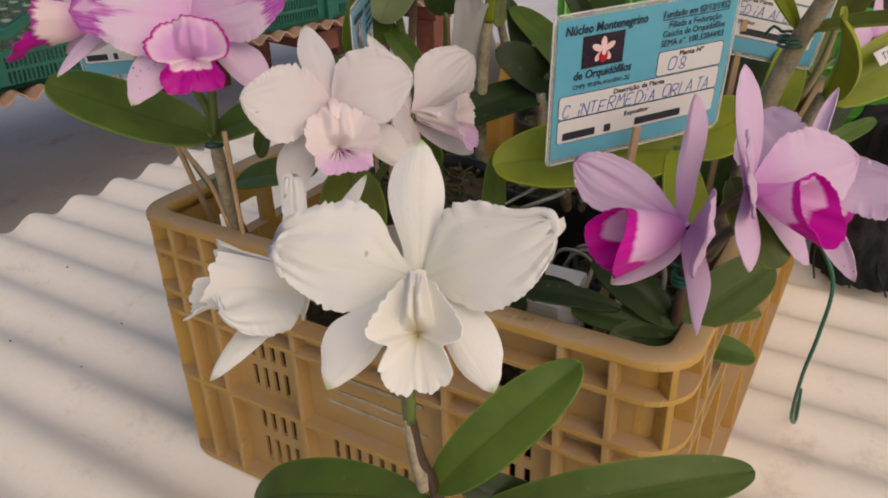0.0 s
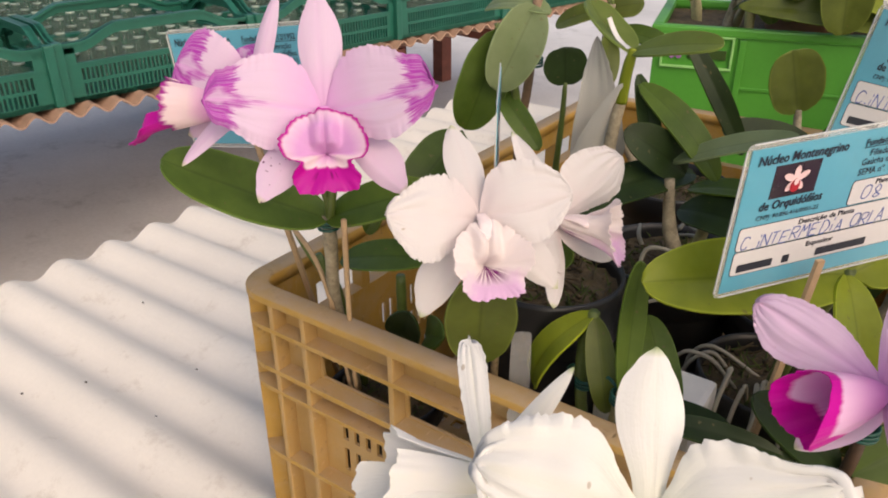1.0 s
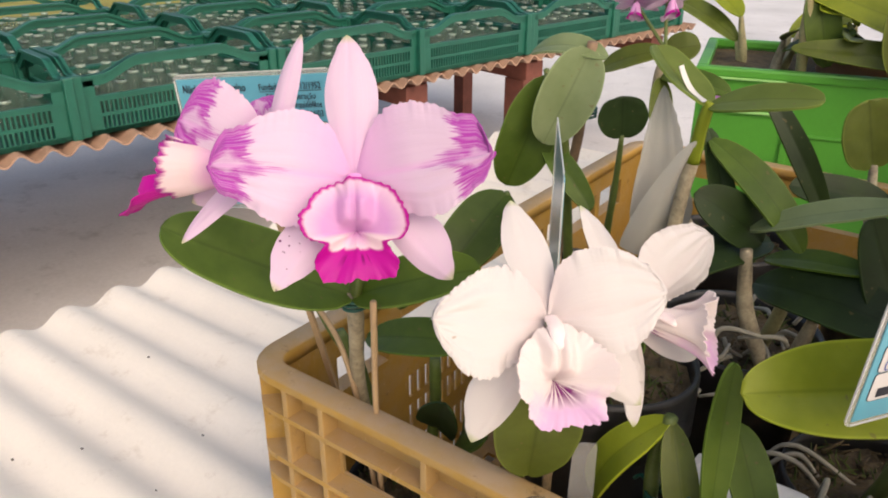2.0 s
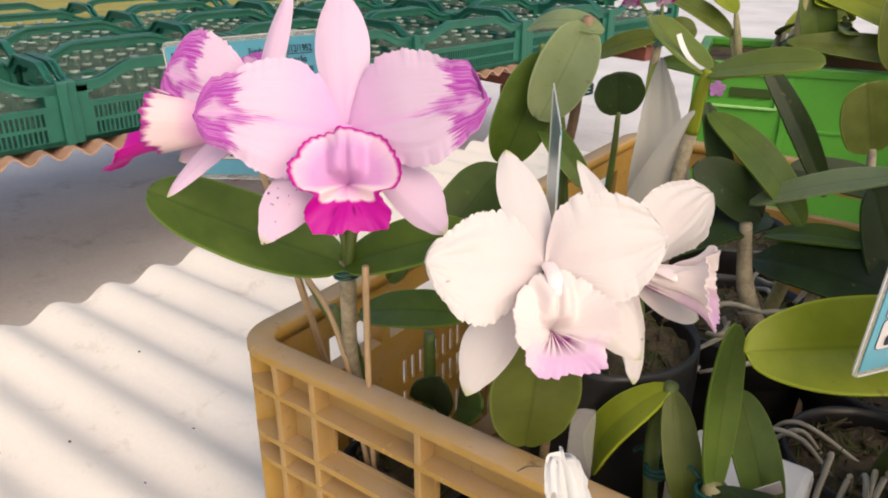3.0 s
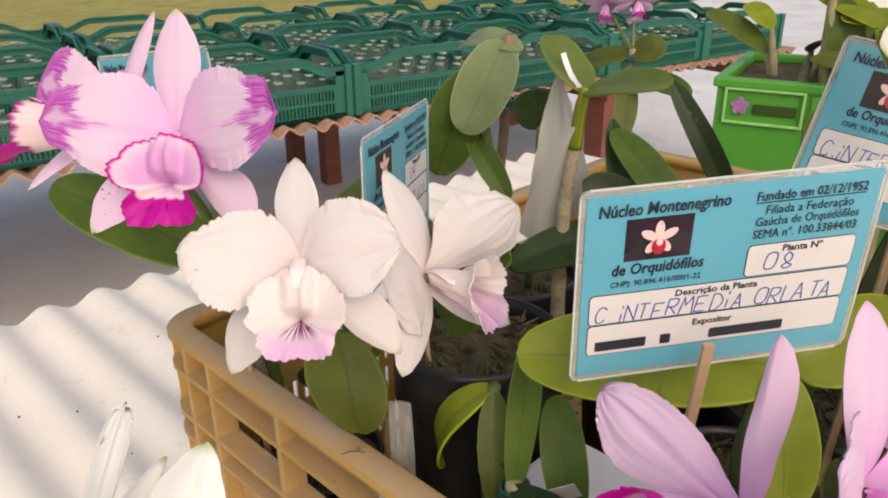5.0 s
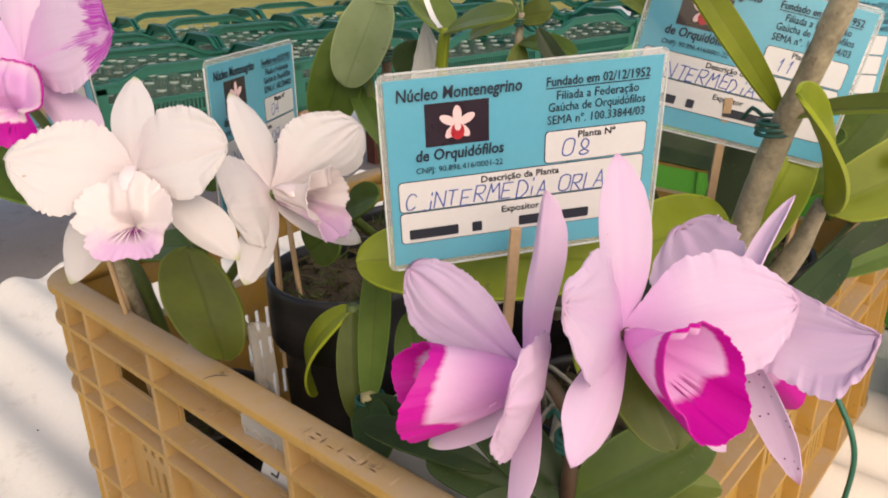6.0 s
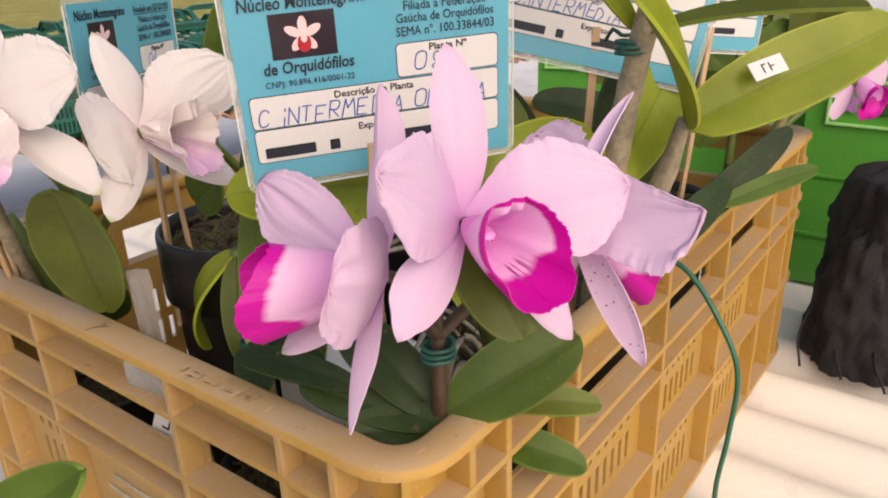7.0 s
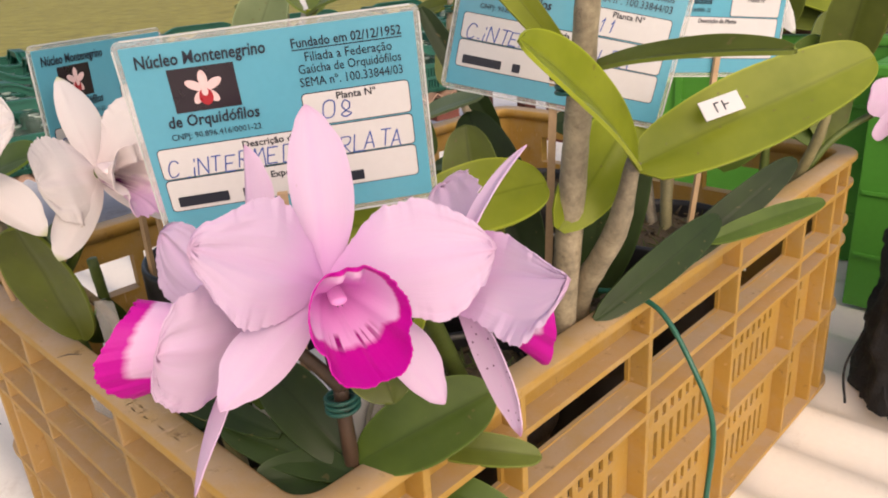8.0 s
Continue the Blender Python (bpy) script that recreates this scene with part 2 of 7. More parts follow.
mat_magenta = living("magenta_lip", veined_lobe((0.62, 0.12, 0.40), MAGENTA, (0.52, 0.02, 0.31), (0.20, 0.0, 0.13), 0.32), 0.42, 0.2, 0.4)
mat_lavender = living("lavender_tepal", plain_petal(PINK, ROSE, (0.68, 0.44, 0.64)), 0.5, 0.28, 0.25)
mat_lavender_side = living("lavender_side_lobe", rimmed_lobe((0.90, 0.55, 0.86), (0.62, 0.005, 0.42), 0.76, 0.06, 0.10), 0.45, 0.45, 0.25)
mat_column = surface("column", (0.80, 0.36, 0.72), 0.45, 0.9, 1.05, 60, 400)
mat_column_white = surface("white_column", (0.76, 0.64, 0.645), 0.45, 0.9, 1.05, 60, 400)
mat_column_alba = surface("ivory_column", (0.86, 0.83, 0.72), 0.45, 0.9, 1.05, 60, 400)


def open_lip_colour(pale, stain, vein_colour):
    """A spread lip: pale above, stained below, dark veins running out of the throat."""
    def colour(nt, u, v, vein, uv, co):
        below = maths(nt, "SUBTRACT", 1.0, maths(nt, "MULTIPLY", off_middle(nt, v), 2.0))
        below = maths(nt, "ADD", below, maths(nt, "MULTIPLY", maths(nt, "SUBTRACT", noise_node(nt, co, 160.0, 4, 0.6), 0.5), 0.8))
        c = mix_colour(nt, maths(nt, "MULTIPLY", ramp(nt, below, [(0.15, (0, 0, 0)), (0.70, (1, 1, 1))]), ramp(nt, u, [(0.34, (0, 0, 0)), (0.66, (1, 1, 1))])), pale, stain)
        s = noise_node(nt, uv, 1.0, 1, 0.4, (0.5, 46.0, 1.0))
        near = maths(nt, "MULTIPLY", ramp(nt, u, [(0.30, (1, 1, 1)), (0.62, (0, 0, 0))]), ramp(nt, below, [(0.25, (0, 0, 0)), (0.6, (1, 1, 1))]))
        return mix_colour(nt, maths(nt, "MULTIPLY", ramp(nt, s, [(0.42, (0, 0, 0)), (0.50, (1, 1, 1))]), near), c, vein_colour)
    return colour


def hooded_lip_colour(pale, deep, magenta, vein_colour, rim=0.80, front_from=0.60, narrow=3.3, ridge=None, inner=(0.25, 0.80)):
    """A hooded lip: pale tube, magenta round the rim and over the front lobe, veins in the throat."""
    def colour(nt, u, v, vein, uv, co):
        middle = maths(nt, "MULTIPLY", ramp(nt, off_middle(nt, v), [(0.40, (0, 0, 0)), (0.455, (1, 1, 1))]), ramp(nt, u, [(0.62, (1, 1, 1)), (0.95, (0.25, 0.25, 0.25))]))
        rough = maths(nt, "MULTIPLY", maths(nt, "SUBTRACT", noise_node(nt, uv, 1.0, 3, 0.6, (1.0, 26.0, 1.0)), 0.5), 0.10)
        e = maths(nt, "ADD", u, rough)
        c = mix_colour(nt, ramp(nt, u, [(inner[0], (1, 1, 1)), (inner[1], (0, 0, 0))]), pale, deep)
        if ridge:
            c = mix_colour(nt, middle, c, ridge)
        c = mix_colour(nt, ramp(nt, e, [(rim, (0, 0, 0)), (rim + 0.06, (1, 1, 1))]), c, magenta)
        below = maths(nt, "SUBTRACT", 1.0, maths(nt, "MULTIPLY", off_middle(nt, v), narrow))
        front = maths(nt, "ADD", maths(nt, "ADD", maths(nt, "MULTIPLY", maths(nt, "SUBTRACT", e, front_from), 4.0), maths(nt, "MULTIPLY", maths(nt, "MINIMUM", below, 0.0), 2.4)), 0.0)
        c = mix_colour(nt, ramp(nt, front, [(0.0, (0, 0, 0)), (0.28, (1, 1, 1))]), c, magenta)
        s = noise_node(nt, uv, 1.0, 1, 0.4, (0.5, 60.0, 1.0))
        near = maths(nt, "MULTIPLY", ramp(nt, u, [(0.45, (0, 0, 0)), (0.52, (1, 1, 1)), (0.60, (1, 1, 1)), (0.72, (0, 0, 0))]), ramp(nt, below, [(0.1, (0, 0, 0)), (0.5, (1, 1, 1))]))
        return mix_colour(nt, maths(nt, "MULTIPLY", ramp(nt, s, [(0.47, (0, 0, 0)), (0.55, (1, 1, 1))]), near), c, vein_colour)
    return colour


mat_hooded_lip = living("hooded_magenta_lip", hooded_lip_colour((0.88, 0.62, 0.84), (0.84, 0.36, 0.76), (0.66, 0.004, 0.40), (0.34, 0.0, 0.20)), 0.42, 0.35, 0.4)
mat_splash_lip = living("cream_lip_with_magenta_front", hooded_lip_colour((0.90, 0.76, 0.80), (0.82, 0.46, 0.78), (0.56, 0.003, 0.34), (0.26, 0.0, 0.16), 0.91, 0.34, 5.0, (0.76, 0.42, 0.74), (0.06, 0.40)), 0.45, 0.35, 0.3)
mat_open_lip = living("blush_lip_with_lilac_edge", open_lip_colour((0.88, 0.80, 0.79), (0.78, 0.52, 0.75), (0.22, 0.01, 0.18)), 0.5, 0.35, 0.4)
mat_leaf = living("green_leaf", leaf_colour((0.050, 0.092, 0.012), (0.098, 0.158, 0.024)), 0.42, 0.15, 0.12, 14, 0.24)
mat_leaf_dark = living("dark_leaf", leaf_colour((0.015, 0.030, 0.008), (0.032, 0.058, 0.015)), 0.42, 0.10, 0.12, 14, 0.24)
mat_leaf_lime = living("lime_leaf", leaf_colour((0.170, 0.220, 0.012), (0.265, 0.315, 0.028)), 0.35, 0.2, 0.12, 14, 0.24)
mat_leaf_olive = living("olive_leaf", leaf_colour((0.075, 0.098, 0.016), (0.125, 0.160, 0.028)), 0.36, 0.15, 0.12, 14, 0.24)
# the sheen on these leaves is mixed into a paler, greyer green
mat_leaf_sheen = living("leaf_with_painted_sheen", leaf_colour((0.145, 0.195, 0.085), (0.215, 0.270, 0.135)), 0.45, 0.2, 0.12, 14, 0.24)
mat_leaf_fresh = living("fresh_leaf", leaf_colour((0.110, 0.160, 0.030), (0.180, 0.240, 0.055)), 0.40, 0.2, 0.12, 14, 0.24)
mat_bulb = surface("pseudobulb_skin", (0.30, 0.27, 0.13), 0.5, 0.6, 1.25, 60, 500, 0.3, 0.0006, (0.12, 0.09, 0.05), vary=0.2)
mat_bulb_green = surface("green_stem", (0.10, 0.14, 0.03), 0.45, 0.7, 1.3, 60, 500, 0.3)
mat_bulb_papery = surface("papery_sheath", (0.33, 0.28, 0.19), 0.6, 0.38, 1.45, 75, 400, 0.5, 0.0009, (0.07, 0.048, 0.035), vary=0.15)
mat_stem_speckled = surface("speckled_stem", (0.30, 0.22, 0.12), 0.6, 0.25, 1.4, 260, 900, 0.4, 0.0006, (0.035, 0.022, 0.015))
mat_wood = surface("weathered_stake", (0.24, 0.155, 0.095), 0.7, 0.6, 1.3, 60, 500, 0.4, 0.0006, (0.10, 0.07, 0.045))
mat_bulb_dark = surface("brown_stem", (0.06, 0.035, 0.022), 0.5, 0.6, 1.4, 60, 500, 0.3)
mat_stick = surface("bamboo_stick", (0.50, 0.34, 0.19), 0.6, 0.75, 1.15, 40, 600, 0.3)
mat_tie = surface("green_twist_tie", (0.012, 0.085, 0.065), 0.4, 0.7, 1.3)
mat_crate = plastic("yellow_plastic", (0.58, 0.355, 0.082), (0.56, 0.420, 0.265), (0.16, 0.095, 0.045))
# front side only: a paler base colour than the other three sides
mat_crate_front = plastic("paler_yellow_plastic", (0.58, 0.380, 0.145), (0.56, 0.420, 0.265), (0.15, 0.090, 0.050))
mat_pencil = surface("faint_pencil", (0.42, 0.30, 0.17), 0.7)
mat_print = surface("worn_print", (0.38, 0.32, 0.22), 0.5, 0.7, 1.3, 90, 400)
mat_pot = surface("black_plastic", (0.012, 0.012, 0.013), 0.4, 0.7, 1.5, 20, 300, 0.1)
mat_terracotta = surface("terracotta", (0.30, 0.15, 0.09), 0.75, 0.7, 1.2, 30, 300, 0.3)
mat_moss = surface("bark_and_moss", (0.085, 0.06, 0.03), 0.9, 0.35, 1.7, 90, 500, 0.8, 0.003, (0.05, 0.075, 0.015))
mat_moss_green = surface("green_moss", (0.070, 0.095, 0.020), 0.9, 0.5, 1.5, 120, 600, 0.5)
mat_root = surface("orchid_root", (0.33, 0.31, 0.25), 0.7, 0.7, 1.2, 60, 500, 0.3)
mat_sheet = surface("white_corrugated_sheet", (0.88, 0.82, 0.73), 0.55, 0.93, 1.05, 6, 220, 0.15, 0.0008, (0.58, 0.50, 0.41))


def let_through(m, share):
    """Milky plastic: part of the light passes through."""
    nt = m.node_tree
    b = nt.nodes["Principled BSDF"]
    t = nt.nodes.new("ShaderNodeBsdfTranslucent")
    t.inputs[0].default_value = (0.80, 0.75, 0.66, 1)
    mix = nt.nodes.new("ShaderNodeMixShader")
    mix.inputs[0].default_value = share
    nt.links.new(b.outputs[0], mix.inputs[1])
    nt.links.new(t.outputs[0], mix.inputs[2])
    nt.links.new(mix.outputs[0], nt.nodes["Material Output"].inputs[0])


let_through(mat_sheet, 0.12)
mat_speck = surface("dark_speck", (0.10, 0.08, 0.06), 0.8)
mat_brown_sheet = surface("brown_corrugated_sheet", (0.36, 0.22, 0.15), 0.7, 0.7, 1.3, 8, 150, 0.3, 0.001)
mat_floor = surface("grey_concrete", (0.65, 0.64, 0.635), 0.75, 0.8, 1.15, 1.5, 60, 0.3, 0.002, (0.36, 0.355, 0.35))
mat_grass = surface("dry_grass", (0.30, 0.27, 0.06), 0.9, 0.6, 1.3, 3, 40, 0.6, 0.02, (0.13, 0.16, 0.03))
mat_brick = surface("red_brick_post", (0.16, 0.05, 0.035), 0.8, 0.7, 1.3, 20, 200, 0.4, 0.001)
mat_green_crate = surface("green_plastic", (0.010, 0.112, 0.075), 0.4, 0.8, 1.15, 8, 200, 0.1)
mat_bright_green = surface("bright_green_plastic", (0.080, 0.33, 0.040), 0.4, 0.88, 1.08, 8, 200, 0.1)
mat_bright_edge = surface("pale_green_edge", (0.30, 0.62, 0.20), 0.4)
mat_net = surface("black_net", (0.010, 0.010, 0.011), 0.8, 0.5, 2.0, 60, 700, 0.9, 0.003)
mat_card = surface("blue_card", (0.086, 0.355, 0.475), 0.35, 0.95, 1.05, 25, 400, 0.05, coat=0.3)
mat_paper = surface("white_paper", (0.61, 0.60, 0.595), 0.45, 0.96, 1.03, 25, 400, 0.05, coat=0.3)
mat_ink = surface("black_ink", (0.012, 0.016, 0.03), 0.5)
mat_blue_pen = surface("blue_pen", (0.06, 0.12, 0.42), 0.5)
mat_photo = surface("photo_print", (0.018, 0.010, 0.016), 0.3, coat=0.3)
mat_photo_pink = surface("photo_pink", (0.78, 0.55, 0.55), 0.3)
mat_label_flower = surface("printed_purple_flower", (0.36, 0.16, 0.38), 0.4, 0.6, 1.5, 200, 500)
mat_photo_red = surface("photo_red", (0.40, 0.02, 0.03), 0.3)
mat_wire = surface("green_coated_wire", (0.015, 0.12, 0.075), 0.35)
mat_white_box = surface("white_polystyrene", (0.80, 0.79, 0.76), 0.6, 0.92, 1.05, 20, 300, 0.3)


def clear_film(name, milk, rough, tint=(0.85, 0.86, 0.84)):
    m, nt, b, out = nodes_of(name)
    b.inputs["Base Color"].default_value, b.inputs["Roughness"].default_value = (*tint, 1), rough
    tr = nt.nodes.new("ShaderNodeBsdfTransparent")
    s = nt.nodes.new("ShaderNodeMixShader")
    s.inputs[0].default_value = milk
    nt.links.new(tr.outputs[0], s.inputs[1])
    nt.links.new(b.outputs[0], s.inputs[2])
    nt.links.new(s.outputs[0], out.inputs[0])
    return m


mat_film = clear_film("clear_laminate", 0.32, 0.15, (0.62, 0.64, 0.62))
mat_film_edge = clear_film("pressed_laminate_edge", 0.70, 0.25, (0.70, 0.72, 0.70))
mat_bag = clear_film("clear_plastic_bag", 0.45, 0.2, (0.48, 0.48, 0.46))
mat_sheath = clear_film("dry_translucent_sheath", 0.80, 0.45, (0.52, 0.51, 0.46))
mat_label = clear_film("clear_label", 0.30, 0.2, (0.45, 0.45, 0.44))
mat_jar = clear_film("jar_glass", 0.22, 0.05, (0.14, 0.20, 0.16))
# glints on the glass, put into the colour of a pale ring on each jar
mat_jar_glint = surface("painted_jar_glint", (0.27, 0.34, 0.29), 0.2, 0.4, 1.8, 40, 300)


# ---- building blocks ----
def part(name, bm, material, parent=None, label="", smooth=True, thick=0.0):
    if thick:
        for e in bm.edges:
            e.smooth = not e.is_boundary
    me = bpy.data.meshes.new(name)
    bm.to_mesh(me)
    bm.free()
    me.materials.append(material)
    if smooth:
        me.polygons.foreach_set("use_smooth", [True] * len(me.polygons))
        me.update()
    ob = new(name, me)
    ob.parent = parent
    if thick:
        s = ob.modifiers.new("thickness", "SOLIDIFY")
        s.thickness, s.offset = thick, 0.0
    if label:
        tagged(ob, label)
    return ob


def thing(name, at, label, category, group="", kind=""):
    ob = new(name)
    ob.empty_display_size = 0.02
    ob.location = at
    return tagged(ob, label, category, group, kind)


def grid_mesh(rows, uvs=None, close=False):
    """A sheet through rows of points; close joins the last column to the first, uvs names each row's place along the length."""
    bm = bmesh.new()
    layer = bm.loops.layers.uv.new("UVMap")
    verts = [[bm.verts.new(p) for p in row] for row in rows]
    nr, nc = len(rows), len(rows[0])
    for i in range(nr - 1):
        for j in range(nc if close else nc - 1):
            k = (j + 1) % nc
            f = bm.faces.new((verts[i][j], verts[i][k], verts[i + 1][k], verts[i + 1][j]))
            for loop, (a, b) in zip(f.loops, ((i, j), (i, j + 1), (i + 1, j + 1), (i + 1, j))):
                loop[layer].uv = (uvs[a] if uvs else a / (nr - 1), b / (nc if close else nc - 1))
    return bm


def boxes(items, bevel=0.0):
    """One bmesh of boxes, each (x0, y0, z0, x1, y1, z1)."""
    bm = bmesh.new()
    for x0, y0, z0, x1, y1, z1 in items:
        m = Matrix.LocRotScale(((x0 + x1) / 2, (y0 + y1) / 2, (z0 + z1) / 2), None, (abs(x1 - x0), abs(y1 - y0), abs(z1 - z0)))
        bmesh.ops.create_cube(bm, size=1.0, matrix=m)
    if bevel:
        bmesh.ops.bevel(bm, geom=bm.edges[:], offset=bevel, segments=2, affect="EDGES", profile=0.6)
    return bm


def smooth_line(points, steps=8):
    """A rounded line through the points."""
    p = [Vector(q) for q in points]
    p = [2 * p[0] - p[1], *p, 2 * p[-1] - p[-2]]
    out = []
    for a, b, c, d in zip(p, p[1:], p[2:], p[3:]):
        for i in range(steps):
            t = i / steps
            out.append(0.5 * ((2 * b) + (c - a) * t + (2 * a - 5 * b + 4 * c - d) * t * t + (3 * b - a - 3 * c + d) * t ** 3))
    return [*out, p[-2]]


def tube(points, radius, sides=10, steps=8, knob=0.0, seed=0):
    """A tube along a rounded line; radius is a number or a list along it."""
    line = smooth_line(points, steps) if len(points) > 2 else [Vector(points[0]).lerp(Vector(points[1]), i / steps) for i in range(steps + 1)]
    rad = radius if isinstance(radius, (list, tuple)) else [radius, radius]
    rows, ref = [], Vector((0.31, 0.77, 0.21))
    for i, p in enumerate(line):
        d = (line[min(i + 1, len(line) - 1)] - line[max(i - 1, 0)]).normalized()
        a = d.cross(ref).normalized()
        b = d.cross(a)
        s = i / (len(line) - 1) * (len(rad) - 1)
        k = min(int(s), len(rad) - 2)
        r = rad[k] * (1 - s + k) + rad[k + 1] * (s - k)
        r *= 1 + knob * noise.noise((seed * 3.1 + p.x * 150, p.y * 150, p.z * 150))
        rows.append([p + r * (math.cos(2 * math.pi * j / sides) * a + math.sin(2 * math.pi * j / sides) * b) for j in range(sides)])
    bm = grid_mesh(rows, close=True)
    bm.verts.ensure_lookup_table()
    n = len(bm.verts)
    bm.faces.new([bm.verts[j] for j in range(sides - 1, -1, -1)])
    bm.faces.new([bm.verts[n - sides + j] for j in range(sides)])
    return bm


STEPS = (0.0, 0.08, 0.2, 0.35, 0.5, 0.65, 0.8, 0.92)


def half_width(values, u, end):
    """Half-width of an outline at u, rounded between its steps and towards the tip."""
    w = (0.035, *values)
    if u >= STEPS[-1]:
        return w[-1] * max(0.0, 1 - (u - STEPS[-1]) / (1 - STEPS[-1])) ** end
    k = max(i for i in range(7) if u >= STEPS[i])
    q = (u - STEPS[k]) / (STEPS[k + 1] - STEPS[k])
    before, after = w[max(k - 1, 0)], w[min(k + 2, 7)]
    return max(0.01, 0.5 * (2 * w[k] + (w[k + 1] - before) * q + (2 * before - 5 * w[k] + 4 * w[k + 1] - after) * q * q + (3 * w[k] - before - 3 * w[k + 1] + after) * q ** 3))


def blade(base, tip, width, face, a=0.6, b=0.55, bow=0.0, cup=0.0, ruffle=0.0, waves=9.0, curl=0.0, stem=0.12, seed=0.0, nu=22, nv=15, fold=0.0, twist=0.0, pleat=0.0, rag=0.0, crease=0.012, sag=0.0, left=(), right=(), end=0.5, crimp=0.0):
    """A petal or leaf from base to tip; face is the side it shows. a and b shape the outline towards base and tip, bow arches it
    along its length, cup lifts its edges, ruffle waves them, curl bends the tip back, fold creases the midrib,
    pleat folds the outer part along its veins, rag tears the tip, crease sinks the midrib, sag lets the middle hang. left and right, where given,
    are the half-widths on either side of the midrib at seven steps along it, in parts of the length; end rounds the tip; crimp puckers the rim."""
    base, tip, face = Vector(base), Vector(tip), Vector(face)
    axis = tip - base
    length = axis.length
    e = axis.normalized()
    side = e.cross(face).normalized()
    nrm = side.cross(e).normalized()
    peak = (a / (a + b)) ** a * (b / (a + b)) ** b
    rows = []
    for i in range(nu + 1):
        u = 1 - (1 - i / nu) ** 1.6
        w = (max(u, 1e-5) ** a) * (max(1 - u, 0) ** b) / peak
        w = max(w, stem * (1 - u) ** 2) * width / 2 * (1 + 0.05 * noise.noise((u * 3.3, seed * 7.7, 0)))
        halves = (half_width(left, u, end) * length, half_width(right, u, end) * length) if left else (w, w)
        w = max(halves) if left else w
        s2, n2 = side, nrm
        if twist:
            q = Matrix.Rotation(twist * u, 3, e)
            s2, n2 = q @ side, q @ nrm
        row = []
        for j in range(nv):
            v = 2 * j / (nv - 1) - 1
            edge = abs(v) ** 4
            wob = noise.noise((u * waves, math.copysign(2.0, v) + seed * 5.3, seed))
            wob2 = noise.noise((u * waves * 2.7, math.copysign(5.0, v) + seed * 3.1, seed))
            ww = halves[v > 0] * (1 + ruffle * 2.6 * edge * (wob2 + 0.5 * noise.noise((u * waves * 5.0, math.copysign(7.0, v) + seed, seed * 1.3))))
            lift = bow * length * 4 * u * (1 - u) - curl * length * max(0, u - 0.45) ** 2 * 3.0
            lift += cup * w * v * v + fold * w * abs(v) + ruffle * width * edge * (wob + 0.6 * wob2) * min(1, u * 3)
            lift += 0.02 * width * noise.noise((u * 4 + seed, v * 1.5, seed * 2))
            lift -= crease * width * math.exp(-(v * 8) ** 2) * min(1.0, 4 * (1 - u))
            lift += pleat * width * u * u * min(1.0, 2.4 * w / width) * (noise.noise((v * 4.0, seed * 2.9, u)) + 0.5 * noise.noise((v * 9.0, seed, u * 2)))
            if crimp:
                rim = abs(v) ** 9 * min(1.0, 3 * u)
                pucker = noise.noise((u * 36, math.copysign(3.0, v) + seed, seed)) + 0.6 * noise.noise((u * 62, math.copysign(4.0, v) + seed, seed))
                ww *= 1 + crimp * rim * pucker
                lift += crimp * width * 1.2 * (rim * pucker + u ** 14 * noise.noise((v * 24, seed, 8.0)))
            torn = 1 + rag * u ** 6 * (noise.noise((v * 5.0, seed * 4.1, 3.0)) + 0.7 * noise.noise((v * 13.0, seed, 6.0))) + 0.5 * crimp * u ** 12 * noise.noise((v * 26.0, seed, 9.0))
            row.append(base + e * (length * u * torn) + s2 * (ww * v - math.copysign(sag * width * 4 * u * (1 - u), side.z)) + n2 * lift)
        rows.append(row)
    return grid_mesh(rows, [1 - (1 - i / nu) ** 1.6 for i in range(nu + 1)])


def tepal(flower, name, base, tip, width, face, material, label="", **shape):
    if name == "sepal":
        shape = {"b": 0.74, **shape}
    base = Vector(base) - Vector(face).normalized() * 0.003
    return part(name, blade(base, tip, width, face, **shape), material, flower, label, thick=0.0005)


def leaf(plant, base, tip, width, face=(0, 0, 1), material=None, label="", **shape):
    shape = {"a": 0.45, "b": 0.42, "fold": 0.18, "stem": 0.2, "nu": 24, "nv": 11, **shape}
    return part("leaf", blade(base, tip, width, face, **shape), material or mat_leaf, plant, label, thick=0.0014)


